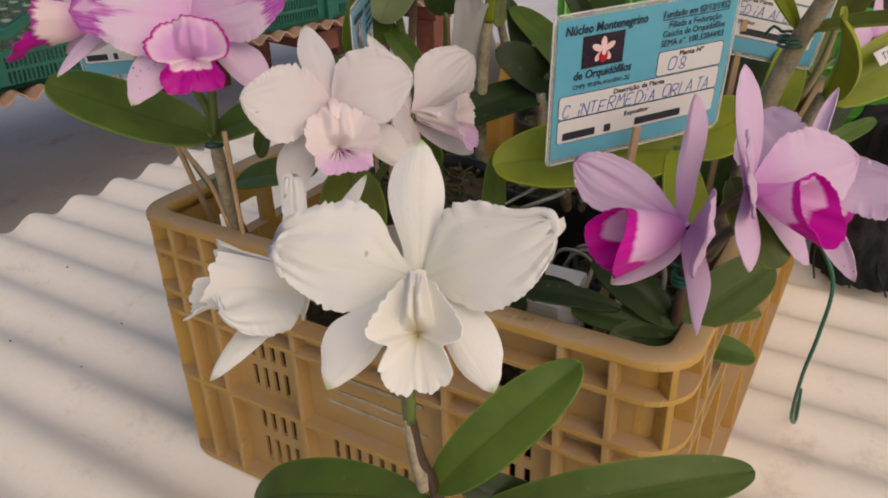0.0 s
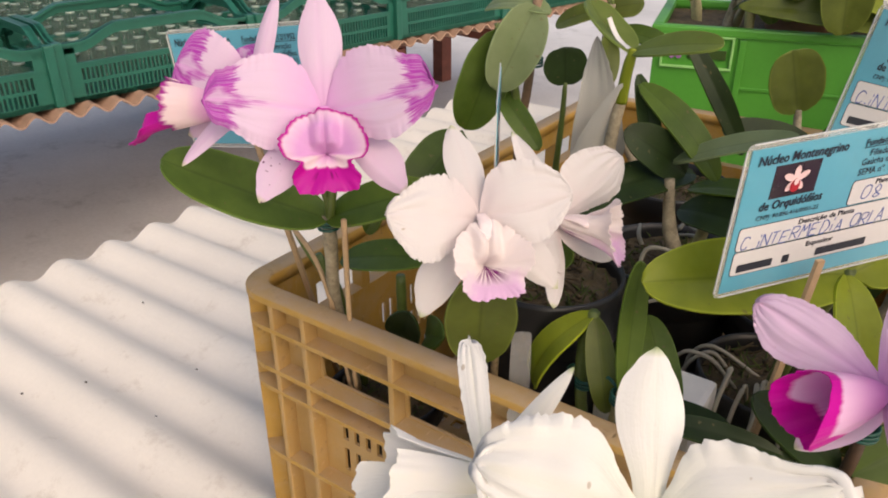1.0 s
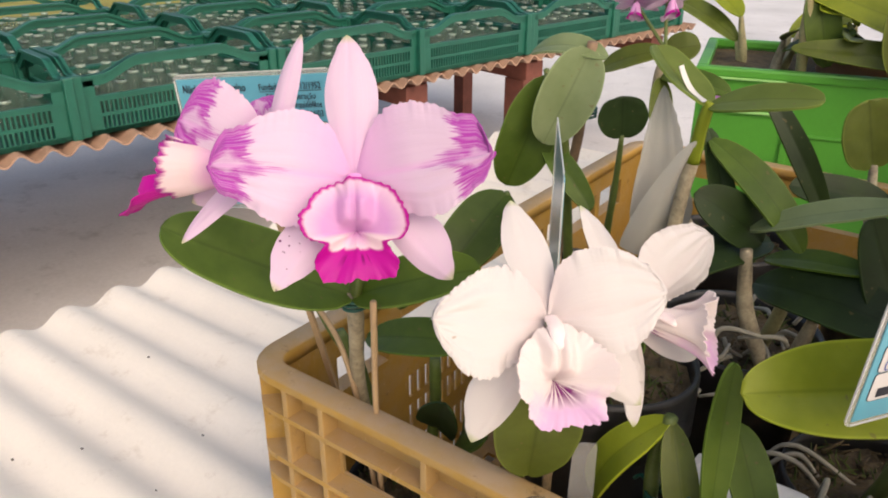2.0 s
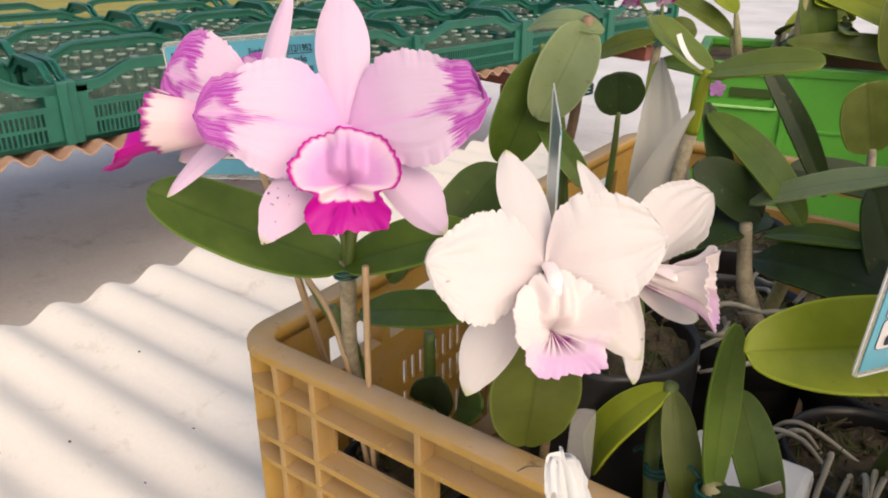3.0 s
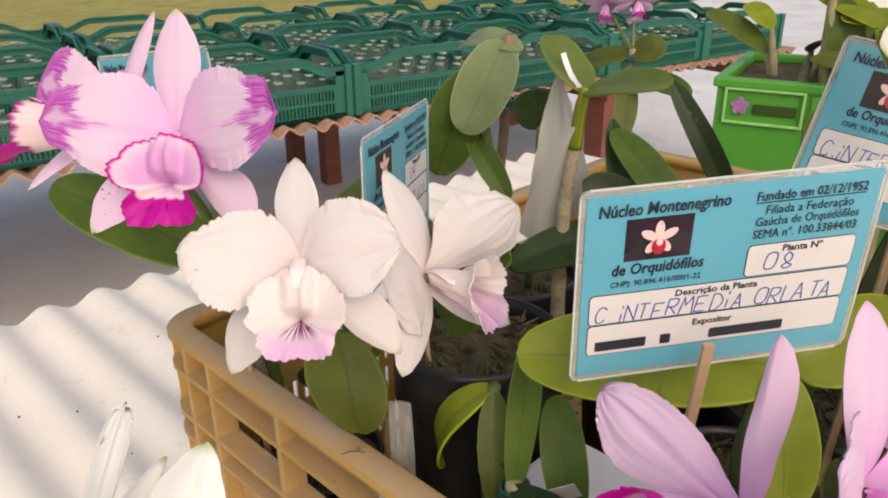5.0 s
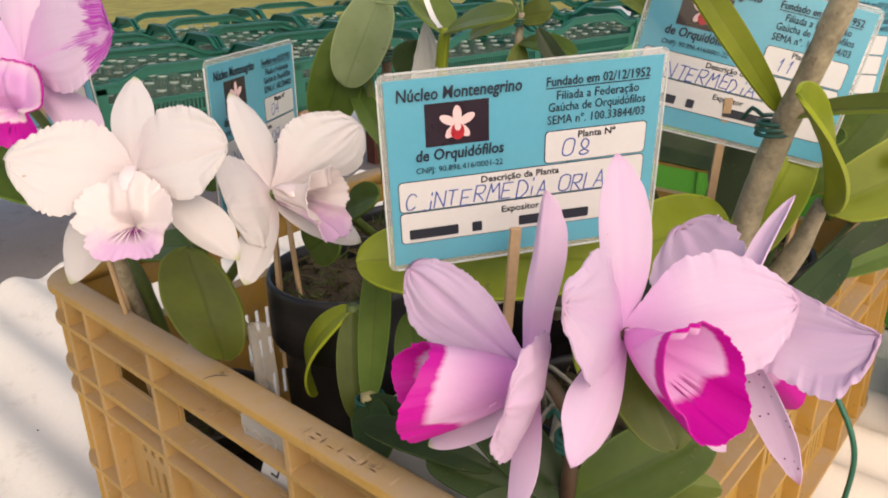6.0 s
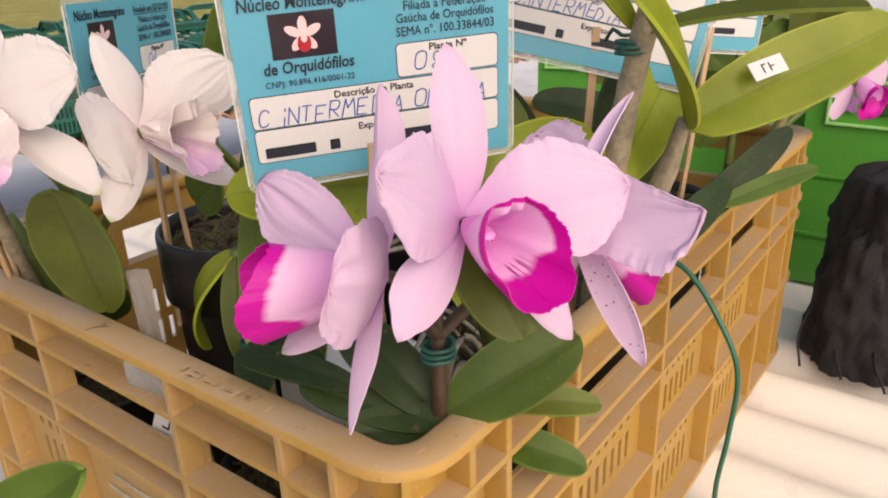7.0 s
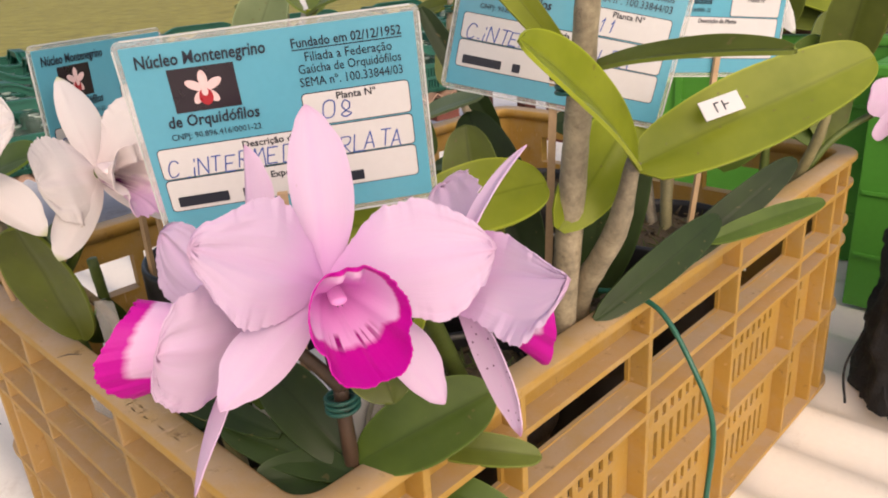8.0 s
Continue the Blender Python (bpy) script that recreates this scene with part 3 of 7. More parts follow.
def lip(flower, centre, out, up, length, mouth, front, drop, side_mat, front_mat, seed=0.0, frill=0.12, open_top=0.15, spread=0.25, bend=1.9, floor=0.82, sink=0.85, tall=1.12, back=0.0, throat=0.26, power=0.62, root=0.55, label=""):
    """The lip: side lobes rolled into a hood round the column, cut back at the top, and a front lobe that spreads from the hood's floor."""
    c, out, up = Vector(centre), Vector(out).normalized(), Vector(up)
    right = up.cross(out).normalized()
    up = out.cross(right).normalized()
    axis = (out * math.cos(drop) - up * math.sin(drop)).normalized()
    lift = axis.cross(right).normalized()
    nth, ns = 65, 18
    lobe = math.pi - 0.05

    def hood(s, th):
        k = abs(th) / lobe
        e = min(1.0, max(0.0, (k - 0.22) / 0.25))
        e = e * e * (3 - 2 * e)
        rim = s
        s = s * (1 - back * max(0.0, (k - 0.42) / 0.58) ** 1.6)
        r = mouth * (throat + (1 - throat) * s ** power)
        t2 = th * (1 - open_top * max(0.0, k - 0.5) * s * s)
        wave = noise.noise((th * 2.6, seed * 3.3, s * 0.7)) + 0.6 * noise.noise((th * 6.5, seed * 1.7, 4.0)) + 0.5 * noise.noise((th * 15.0, seed * 0.7, 9.0))
        wave *= frill * mouth * max(0.0, rim - 0.55) * 2.2 * e
        flare = 0.22 * mouth * max(0.0, rim - 0.72) * 3.5 * e * math.sin(math.pi * min(1.0, k * 0.9))
        rad = right * math.sin(t2) - lift * (math.cos(t2) * tall)
        p = c - lift * (sink * mouth * s) + axis * (length * s * (floor + (1 - floor) * e) * (1 - 0.10 * k) + wave * 0.8)
        return p + rad * (r + flare + wave * 0.7), rad

    rows = [[hood(i / ns, lobe * (2 * j / (nth - 1) - 1))[0] for j in range(nth)] for i in range(ns + 1)]
    part("side_lobe", grid_mesh(rows), side_mat, flower, thick=0.0004)
    nq, nf, start = 20, 49, 0.10
    rows = []
    for i in range(nq + 1):
        q = i / nq
        phi = start + (bend - start) * q
        ahead, down = (math.sin(phi) - math.sin(start)) / (bend - start), (math.cos(start) - math.cos(phi)) / (bend - start)
        row = []
        for j in range(nf):
            f = 2 * j / (nf - 1) - 1
            p, rad = hood(root, 1.10 * f)
            span = front * (1 - 0.22 * abs(f) ** 5 - 0.16 * math.exp(-(f * 7) ** 2) * q)
            w = 1.2 * noise.noise((f * 3.1, seed * 2.2, 1.0 + q * 0.5)) + 0.4 * noise.noise((f * 8.0, seed, 2.0)) + 0.25 * noise.noise((f * 21.0, seed, 5.0))
            p = p + axis * (span * ahead * 1.25) + (rad * 0.6 - lift * 0.4) * (span * down) + right * (f * front * spread * math.sin(q * 1.7))
            p += rad * (-0.0007) + (axis * 0.9 - lift * 0.3) * (frill * front * 0.75 * q ** 4 * w) - lift * (0.25 * frill * front * q ** 6 * noise.noise((f * 17.0, seed, 8.0)))
            p += axis * (0.10 * front * noise.noise((f * 2.0, q * 2.5, seed)) * q)
            row.append(p)
        rows.append(row)
    part("front_lobe", grid_mesh(rows), front_mat, flower, label, thick=0.0004)
    return axis, lift


def open_lip(flower, centre, out, up, wide, tall, low, deep, material, seed=0.0, frill=0.10, lean=0.0, tube_power=1.0, run=0.62, notch=0.12, wing=0.0, cut=0.0, hood=0.0, belly=0.0, flare=0.0, pinch=0.0, lobe=0.05, label=""):
    """A lip spread into a frilled funnel: side lobes above, the front lobe below, a notch between them.
    lean sets the lower rim ahead of the upper, tube_power below 1 makes a tube of the throat, cut draws back one side lobe,
    hood raises a creased fold over the column, belly bulges the side lobes ahead, flare turns the rim out,
    pinch narrows the side lobes towards the top, lobe widens the front lobe."""
    c, out, up = Vector(centre), Vector(out).normalized(), Vector(up)
    right = up.cross(out).normalized()
    up = out.cross(right).normalized()
    nr, na = 22, 145
    rows = []
    for i in range(nr + 1):
        u = i / nr
        row = []
        for j in range(na):
            q = 2 * math.pi * j / (na - 1)
            x, y = math.sin(q), math.cos(q)
            off = abs(q - math.pi)
            reach = 1 - notch * math.exp(-((off - 1.15) / 0.20) ** 2) - 0.08 * math.exp(-(off / 0.10) ** 2) + lobe * math.exp(-((off - 0.6) / 0.3) ** 2)
            slow = 1.2 * noise.noise((x * 2.1, y * 2.1, seed)) + 0.7 * noise.noise((x * 5.3, y * 5.3, seed + 4))
            wave = slow + u ** 4 * (0.65 * noise.noise((x * 11, y * 11, seed + 9)) + 0.65 * noise.noise((x * 21, y * 21, seed + 2)))
            h = tall if y > 0 else low
            rim = u ** 3
            w = u ** tube_power * (1 + flare * u ** 6) / (1 + flare) + 0.4 * frill * wave * rim
            p = right * (x * wide * reach * w * (1 - pinch * u * max(0.0, y))) + up * (y * h * reach * w)
            ahead = deep * u ** run * (1 - lean * y * u) - (0.0 if lean else 0.55 * deep * u * u * max(0.0, y) + 0.20 * deep * u ** 3 * max(0.0, -y))
            step = lambda a, b, k: min(1.0, max(0.0, (k - a) / (b - a)))
            fold = step(0.02, 0.20, y * u) * (1 - 0.75 * step(0.55, 1.0, y * u)) * (math.exp(-(x * u / 0.30) ** 4) - 0.30 * math.exp(-(x * u / 0.07) ** 2))
            ahead += hood * deep * fold + belly * deep * x * x * u * u
            ahead *= 1 - cut * u * u * math.exp(-((q - 4.6) / 0.65) ** 2)
            ahead += wing * deep * x * x * u * u * max(0.0, 0.4 + y)
            p += out * (ahead + frill * wide * 0.55 * wave * rim + 0.05 * wide * noise.noise((x * 3, y * 3, seed + u)) * u)
            row.append(c + p)
        rows.append(row)
    return part("lip", grid_mesh(rows), material, flower, label, thick=0.0004)


def column(plant, centre, out, up, length, radius, drop, material, label="", base=0.42):
    """The flower's column with its blunt tip and cap; the flower's other parts are hung on it."""
    c, out, up = Vector(centre), Vector(out).normalized(), Vector(up)
    right = up.cross(out).normalized()
    up = out.cross(right).normalized()
    axis = out * math.cos(drop) - up * math.sin(drop)
    bend = axis.cross(right).normalized()
    ring = lambda at, r, flat: [at + right * (r * math.sin(q)) + bend * (r * flat * math.cos(q)) for q in [2 * math.pi * k / 16 for k in range(16)]]
    rows = []
    for i in range(17):
        s = i / 16
        r = radius * (base + (1 - base) * math.sin(s * math.pi * 0.5) ** 1.4)
        rows.append(ring(c + axis * (length * (1.15 * s - 0.15)) + bend * (radius * 0.55 * math.sin(2.9 * s)), r, 0.52 - 0.14 * s))
    end = c + axis * length + bend * (radius * 0.13)
    rows += [ring(end + axis * radius * (0.7 * math.sin(k * 0.3)) - bend * radius * 0.05 * k, radius * math.cos(k * 0.3), 0.48) for k in range(1, 5)] + [ring(end + axis * radius * 0.70 - bend * radius * 0.25, radius * 0.03, 0.5)]
    flower = part("flower", grid_mesh(rows, close=True), material, plant, label)
    tip = end + axis * radius * 0.42 - bend * radius * 0.16
    part("anther_cap", tube([tip - axis * radius * 0.4, tip, tip + axis * radius * 0.16], [radius * 0.30, radius * 0.34, radius * 0.10], 10, 4), material, flower)
    for q in (-1, 1):
        spot = tip + axis * radius * 0.10 - bend * radius * 0.34 + right * (q * radius * 0.26)
        part("pollen_mass", tube([spot - right * radius * 0.05, spot, spot + right * radius * 0.05 - bend * radius * 0.12], [radius * 0.05, radius * 0.09, radius * 0.04], 6, 3), mat_speck, flower)
    return flower


def bulb(plant, points, radii, material=None, name="pseudobulb", seed=0):
    return part(name, tube(points, radii, 12, 7, 0.10, seed), material or mat_bulb, plant)


def tie(plant, at, radius, axis=(0, 0, 1)):
    """Twist tie: a few turns of coated wire with a short twisted end."""
    at, axis = Vector(at), Vector(axis).normalized()
    a = axis.cross(Vector((0.3, 0.8, 0.1))).normalized()
    b = axis.cross(a)
    pts = [at + axis * (0.0022 * k / 12 - 0.003) + (a * math.cos(k * math.pi / 6) + b * math.sin(k * math.pi / 6)) * radius for k in range(37)]
    pts += [pts[-1] + a * 0.005 + axis * 0.002, pts[-1] + a * 0.009 - axis * 0.003]
    return part("twist_tie", tube(pts, 0.0009, 6, 2), mat_tie, plant)


def writing(text, size, m, material, parent, shear=0.0, bold=0.0, name="writing", squeeze=1.0, align="CENTER", span=0.0):
    """Flat raised lettering in the built-in font."""
    cu = bpy.data.curves.new(name, "FONT")
    cu.body, cu.size, cu.shear, cu.offset, cu.extrude, cu.resolution_u = text, size, shear, bold, 0.00004, 2
    cu.align_x, cu.align_y = align, "CENTER"
    tmp = bpy.data.objects.new("lettering", cu)
    scene.collection.objects.link(tmp)
    bpy.context.view_layer.update()
    me = bpy.data.meshes.new_from_object(tmp.evaluated_get(bpy.context.evaluated_depsgraph_get()))
    bpy.data.objects.remove(tmp)
    if span:
        xs = [v.co.x for v in me.vertices]
        squeeze = span / (max(xs) - min(xs))
    me.transform(m @ Matrix.Diagonal((squeeze, 1, 1, 1)))
    me.materials.clear()
    me.materials.append(material)
    ob = new(name, me)
    ob.parent = parent
    return ob


# ---- ground and floor ----
def flat_sheet(x0, y0, x1, y1, z, nx=2, ny=2, wobble=0.0):
    return grid_mesh([[(x0 + (x1 - x0) * i / nx, y0 + (y1 - y0) * j / ny, z + wobble * noise.noise((i * 0.7, j * 0.7, 0))) for i in range(nx + 1)] for j in range(ny + 1)])


floor_ob = tagged(part("floor", flat_sheet(-6, -6, 9, 16, -0.75), mat_floor), "smooth grey concrete floor under the benches", "floor", kind="structure")
tagged(part("ground", flat_sheet(-500, -500, 500, 500, -0.80, 40, 40), mat_grass), "dry yellow-green grass outside the shelter", "ground", kind="structure")


def corrugated(length, width, pitch, height, along=80, across=16):
    """Corrugated sheet, waves running along x; x from 0 to length, y from 0 to width."""
    n = int(width / pitch * across)
    rows = []
    for i in range(along + 1):
        x = length * i / along
        rows.append([(x, width * j / n, height / 2 * (math.cos(2 * math.pi * (width * j / n) / pitch) - 1) + 0.0012 * noise.noise((x * 4, j * 0.05, 0))) for j in range(n + 1)])
    return grid_mesh(rows)


table_sheet = part("corrugated_sheet", corrugated(1.75, 2.4455, 0.067, 0.0135, 60, 14), mat_sheet, thick=0.003)
table_sheet.location = (-0.535, -1.3305, -0.0015)
tagged(table_sheet, "white corrugated sheet laid as a bench top, with small dark specks", "corrugated sheet", kind="structure")
for sx, sy in ((-0.281, 0.019), (-0.30, -0.10), (-0.22, 0.10), (-0.36, 0.14), (-0.19, 0.03), (-0.33, -0.02), (-0.25, -0.16), (0.50, 0.40)):
    wave = 0.00675 * (math.cos(2 * math.pi * (sy + 1.3305) / 0.067) - 1)
    bm = bmesh.new()
    bmesh.ops.create_icosphere(bm, subdivisions=1, radius=0.0016, matrix=Matrix.LocRotScale((0, 0, 0), None, (1.2, 0.9, 0.5)))
    s = tagged(part("speck", bm, mat_speck), "small dark crumb on the white sheet", "crumb", "crumbs on the sheet")
    s.location = (sx, sy, wave + 0.0005)
for tx in (-0.36, 0.95):
    for ty in (-0.8, 0.55):
        t = thing("trestle", (tx, ty, -0.75), "plain wooden trestle under the corrugated bench top", "trestle", "trestles under the bench")
        part("top_rail", boxes([(-0.03, -0.5, 0.667, 0.03, 0.5, 0.727)], 0.004), mat_stick, t, smooth=False)
        for q in (-0.4, 0.4):
            part("leg", boxes([(-0.03, q - 0.03, 0, 0.03, q + 0.03, 0.667)], 0.004), mat_stick, t, smooth=False)


# ---- the yellow crate ----
CW, CL, CH, CR = 0.374, 0.549, 0.205, 0.026


def round_loop(inset, radius, n=6):
    """Corner points of the crate's rounded rectangle, set in from its outside."""
    pts = []
    r = max(radius - inset, 0.004)
    for cx, cy, a0 in ((CW - inset - r, inset + r, -90), (CW - inset - r, CL - inset - r, 0), (inset + r, CL - inset - r, 90), (inset + r, inset + r, 180)):
        for k in range(n + 1):
            a = radians(a0 + 90 * k / n)
            pts.append((cx + r * math.cos(a), cy + r * math.sin(a)))
    return pts


def hoop(profile):
    """A ring round the crate; profile is a closed row of (inset, z)."""
    loops = [[(x, y, z) for x, y in round_loop(i, CR)] for i, z in [*profile, profile[0]]]
    return grid_mesh(loops, close=True)


def pierced(length, z0, z1, holes, thick, cuts_x=(), cuts_z=()):
    """An upright panel from x = 0 to length, y = 0 to thick, with rectangular holes (x0, z0, x1, z1)."""
    xs = sorted({0.0, length, *(h[0] for h in holes), *(h[2] for h in holes)})
    zs = sorted({z0, z1, *(h[1] for h in holes), *(h[3] for h in holes)})
    solid = lambda i, k: 0 <= i < len(xs) - 1 and 0 <= k < len(zs) - 1 and not any(h[0] <= (xs[i] + xs[i + 1]) / 2 <= h[2] and h[1] <= (zs[k] + zs[k + 1]) / 2 <= h[3] for h in holes)
    bm = bmesh.new()
    cache = {}

    def vert(i, y, k):
        if (i, y, k) not in cache:
            cache[i, y, k] = bm.verts.new((xs[i], y * thick, zs[k]))
        return cache[i, y, k]

    for i in range(len(xs) - 1):
        for k in range(len(zs) - 1):
            if not solid(i, k):
                continue
            bm.faces.new((vert(i, 0, k), vert(i + 1, 0, k), vert(i + 1, 0, k + 1), vert(i, 0, k + 1)))
            bm.faces.new((vert(i, 1, k), vert(i, 1, k + 1), vert(i + 1, 1, k + 1), vert(i + 1, 1, k)))
            for di, dk, p, q in ((-1, 0, (i, k), (i, k + 1)), (1, 0, (i + 1, k + 1), (i + 1, k)), (0, -1, (i + 1, k), (i, k)), (0, 1, (i, k + 1), (i + 1, k + 1))):
                if not solid(i + di, k + dk):
                    bm.faces.new((vert(p[0], 0, p[1]), vert(p[0], 1, p[1]), vert(q[0], 1, q[1]), vert(q[0], 0, q[1])))
    return bm


crate = thing("crate", (-0.013, -0.002, 0), "worn yellow plastic harvest crate full of potted orchids", "crate")
RIM = part("rim", hoop([(0.0, 0.2005), (0.0, 0.2040), (0.0008, 0.205), (0.0140, 0.205), (0.0152, 0.2043), (0.0155, 0.196), (0.0130, 0.196), (0.0125, 0.2005)]), mat_crate, crate, "scuffed dusty rim")
for z0, z1 in ((0.1795, 0.1827), (0.1480, 0.1515), (0.1320, 0.1350), (0.0740, 0.0775), (0.0, 0.004)):
    part("band", hoop([(0.0005, z0), (0.0005, z1), (0.0135, z1), (0.0135, z0)]), mat_crate, crate, smooth=False)


def slots(x0, x1, z0, z1, pitch, wide, rows):
    n = int((x1 - x0 - 0.012) / pitch)
    first = (x0 + x1) / 2 - pitch * (n - 1) / 2
    h = (z1 - z0) / rows
    return [(first + pitch * i - wide / 2, z0 + h * r + h * 0.14, first + pitch * i + wide / 2, z0 + h * (r + 1) - h * 0.14) for i in range(n) for r in range(rows)]


def crate_side(length, ribs, m, blank, material):
    """One side in its own plane: recessed pierced panel, upright ribs; blank is the bay with the plain printed panel."""
    holes = []
    bays = list(zip(ribs, ribs[1:]))
    for i, (p, q) in enumerate(bays):
        if i in (0, len(bays) - 1):
            continue
        holes.append((p + 0.004, 0.1525, q - 0.004, 0.1790))
        if i != blank:
            holes += slots(p + 0.006, q - 0.006, 0.079, 0.131, 0.0094, 0.0042, 2)
            holes += slots(p + 0.006, q - 0.006, 0.008, 0.072, 0.0094, 0.0042, 2)
        else:
            holes += slots(p + 0.006, q - 0.006, 0.008, 0.072, 0.0094, 0.0042, 2)
    bm = pierced(length - 2 * CR, 0.0, 0.196, [(h[0] - CR, h[1], h[2] - CR, h[3]) for h in holes], 0.0022)
    p = part("side_panel", bm, material, crate, smooth=False)
    p.matrix_basis = m @ Matrix.Translation((CR, 0.0115, 0))
    for r in ribs:
        o = part("rib", boxes([(r - 0.0019, 0.0008, 0.002, r + 0.0019, 0.0118, 0.2003)], 0.0007), material, crate, smooth=False)
        o.matrix_basis = m


fr, sr = [0.036, 0.063, 0.131, 0.243, 0.311, 0.338], [0.036, 0.060, 0.117, 0.222, 0.327, 0.432, 0.489, 0.513]
crate_side(CW, fr, Matrix(), 2, mat_crate_front)
crate_side(CW, fr, Matrix.Translation((CW, CL, 0)) @ Matrix.Rotation(math.pi, 4, "Z"), 2, mat_crate)
crate_side(CL, sr, Matrix.Translation((CW, 0, 0)) @ Matrix.Rotation(math.pi / 2, 4, "Z"), 99, mat_crate)
crate_side(CL, sr, Matrix.Translation((0, CL, 0)) @ Matrix.Rotation(-math.pi / 2, 4, "Z"), 99, mat_crate)
for cx, cy, a0 in ((CW - CR, CR, -90), (CW - CR, CL - CR, 0), (CR, CL - CR, 90), (CR, CR, 180)):
    rows = [[(cx + (CR - 0.0125) * math.cos(radians(a0 + 15 * k)), cy + (CR - 0.0125) * math.sin(radians(a0 + 15 * k)), z) for k in range(7)] for z in (0.002, 0.196)]
    part("corner_panel", grid_mesh(rows), mat_crate, crate, thick=0.0022)
    a = radians(a0 + 45)
    o = part("rib", boxes([(CR - 0.0125, -0.0019, 0.002, CR - 0.0008, 0.0019, 0.2003)], 0.0007), mat_crate, crate, smooth=False)
    o.matrix_basis = Matrix.Translation((cx, cy, 0)) @ Matrix.Rotation(a, 4, "Z")
holes = [(0.02 + 0.017 * i, 0.02 + 0.017 * j, 0.029 + 0.017 * i, 0.029 + 0.017 * j) for i in range(18) for j in range(29)]
base = part("base", pierced(CW - 0.028, 0.0, CL - 0.028, holes, 0.003), mat_crate, crate, "pierced base", smooth=False)
base.matrix_basis = Matrix.Translation((0.014, 0.014, 0.016)) @ Matrix.Rotation(-math.pi / 2, 4, "X")
# worn print on the blank panel
for k, (w, z) in enumerate(((0.05, 0.128), (0.07, 0.117), (0.06, 0.104), (0.075, 0.094))):
    part("worn_print", boxes([(0.187 - w / 2, 0.0106, z, 0.187 + w / 2, 0.0114, z + 0.0028)]), mat_print, crate, smooth=False)


# scraps at the front slot, a crack across the rim
part("crack", tube([(0.184, 0.001, 0.2048), (0.186, 0.006, 0.2049), (0.191, 0.010, 0.2048)], [0.0003, 0.0006, 0.0003], 5), mat_speck, crate, "dark crack across the rim")
marks = [(0.2515, 0.0036, 0.0006, 0.0050), (0.2555, 0.0040, 0.0040, 0.0006), (0.2560, 0.0072, 0.0036, 0.0006), (0.2620, 0.0042, 0.0006, 0.0040), (0.2660, 0.0046, 0.0034, 0.0006), (0.2720, 0.0044, 0.0006, 0.0036), (0.2775, 0.0052, 0.0044, 0.0006), (0.2850, 0.0050, 0.0006, 0.0040), (0.2890, 0.0056, 0.0036, 0.0006)]
part("pencil_mark", boxes([(x, y, 0.2046, x + w, y + d, 0.2050) for x, y, w, d in marks]), mat_pencil, crate, "faint pencilled marks on the rim", smooth=False)
scrap = part("plastic_scrap", blade((0.206, 0.006, 0.1975), (0.209, 0.0055, 0.1740), 0.030, (0.1, -1, 0.1), a=0.04, b=0.08, stem=1, bow=0.05, ruffle=0.02, seed=91), mat_bag, thick=0.0004)
tagged(scrap, "grey scrap of clear plastic hanging on the crate", "plastic scrap")
slip = part("paper_slip", boxes([(-0.0095, -0.0003, -0.006, 0.0095, 0.0003, 0.006)], 0.0001), mat_paper, smooth=False)
slip.matrix_world = pose(0.196, 0.0155, 0.154, -20, 6, 4)
part("pen_mark", boxes([(-0.003, -0.0005, -0.002, 0.002, -0.00035, -0.001), (0.001, -0.0005, -0.002, 0.002, -0.00035, 0.003)]), mat_ink, slip, smooth=False)
tagged(slip, "small white paper slip behind the crate's front slot", "paper slip")


# ---- bench behind with green crates ----
BENCH = Matrix.Translation((-1.481, 0.707, -0.112)) @ Matrix.Rotation(radians(80.1), 4, "Z")
bench_sheet = part("bench_sheet", corrugated(1.9, 5.45, 0.070, 0.022, 4, 12), mat_brown_sheet, thick=0.005)
bench_sheet.matrix_world = BENCH @ Matrix.Translation((2.85, -0.03, 0.012)) @ Matrix.Rotation(math.pi / 2, 4, "Z")
tagged(bench_sheet, "brown corrugated sheet carrying rows of green crates", "corrugated sheet", kind="structure")
for i, s in enumerate((-1.6, 1.10, 1.72, 2.6)):
    t = thing("bench_trestle", BENCH @ Vector((s, 0.0, 0)), "dark red-brown timber trestle under the brown bench sheet", "trestle", "trestles under the crate bench")
    t.rotation_euler = (0, 0, radians(80.1))
    t.location.z = -0.75
    part("beam", boxes([(-0.045, 0.02, 0.545, 0.055, 1.75, 0.612)], 0.004), mat_brick, t, smooth=False)
    if i == 2:
        part("leg", boxes([(-0.052, 0.025, 0, 0.052, 0.125, 0.545)], 0.004), mat_brick, t, smooth=False)
    for q in (1.25, 1.65):
        part("leg", boxes([(-0.035, q, 0, 0.045, q + 0.08, 0.545)], 0.004), mat_brick, t, smooth=False)


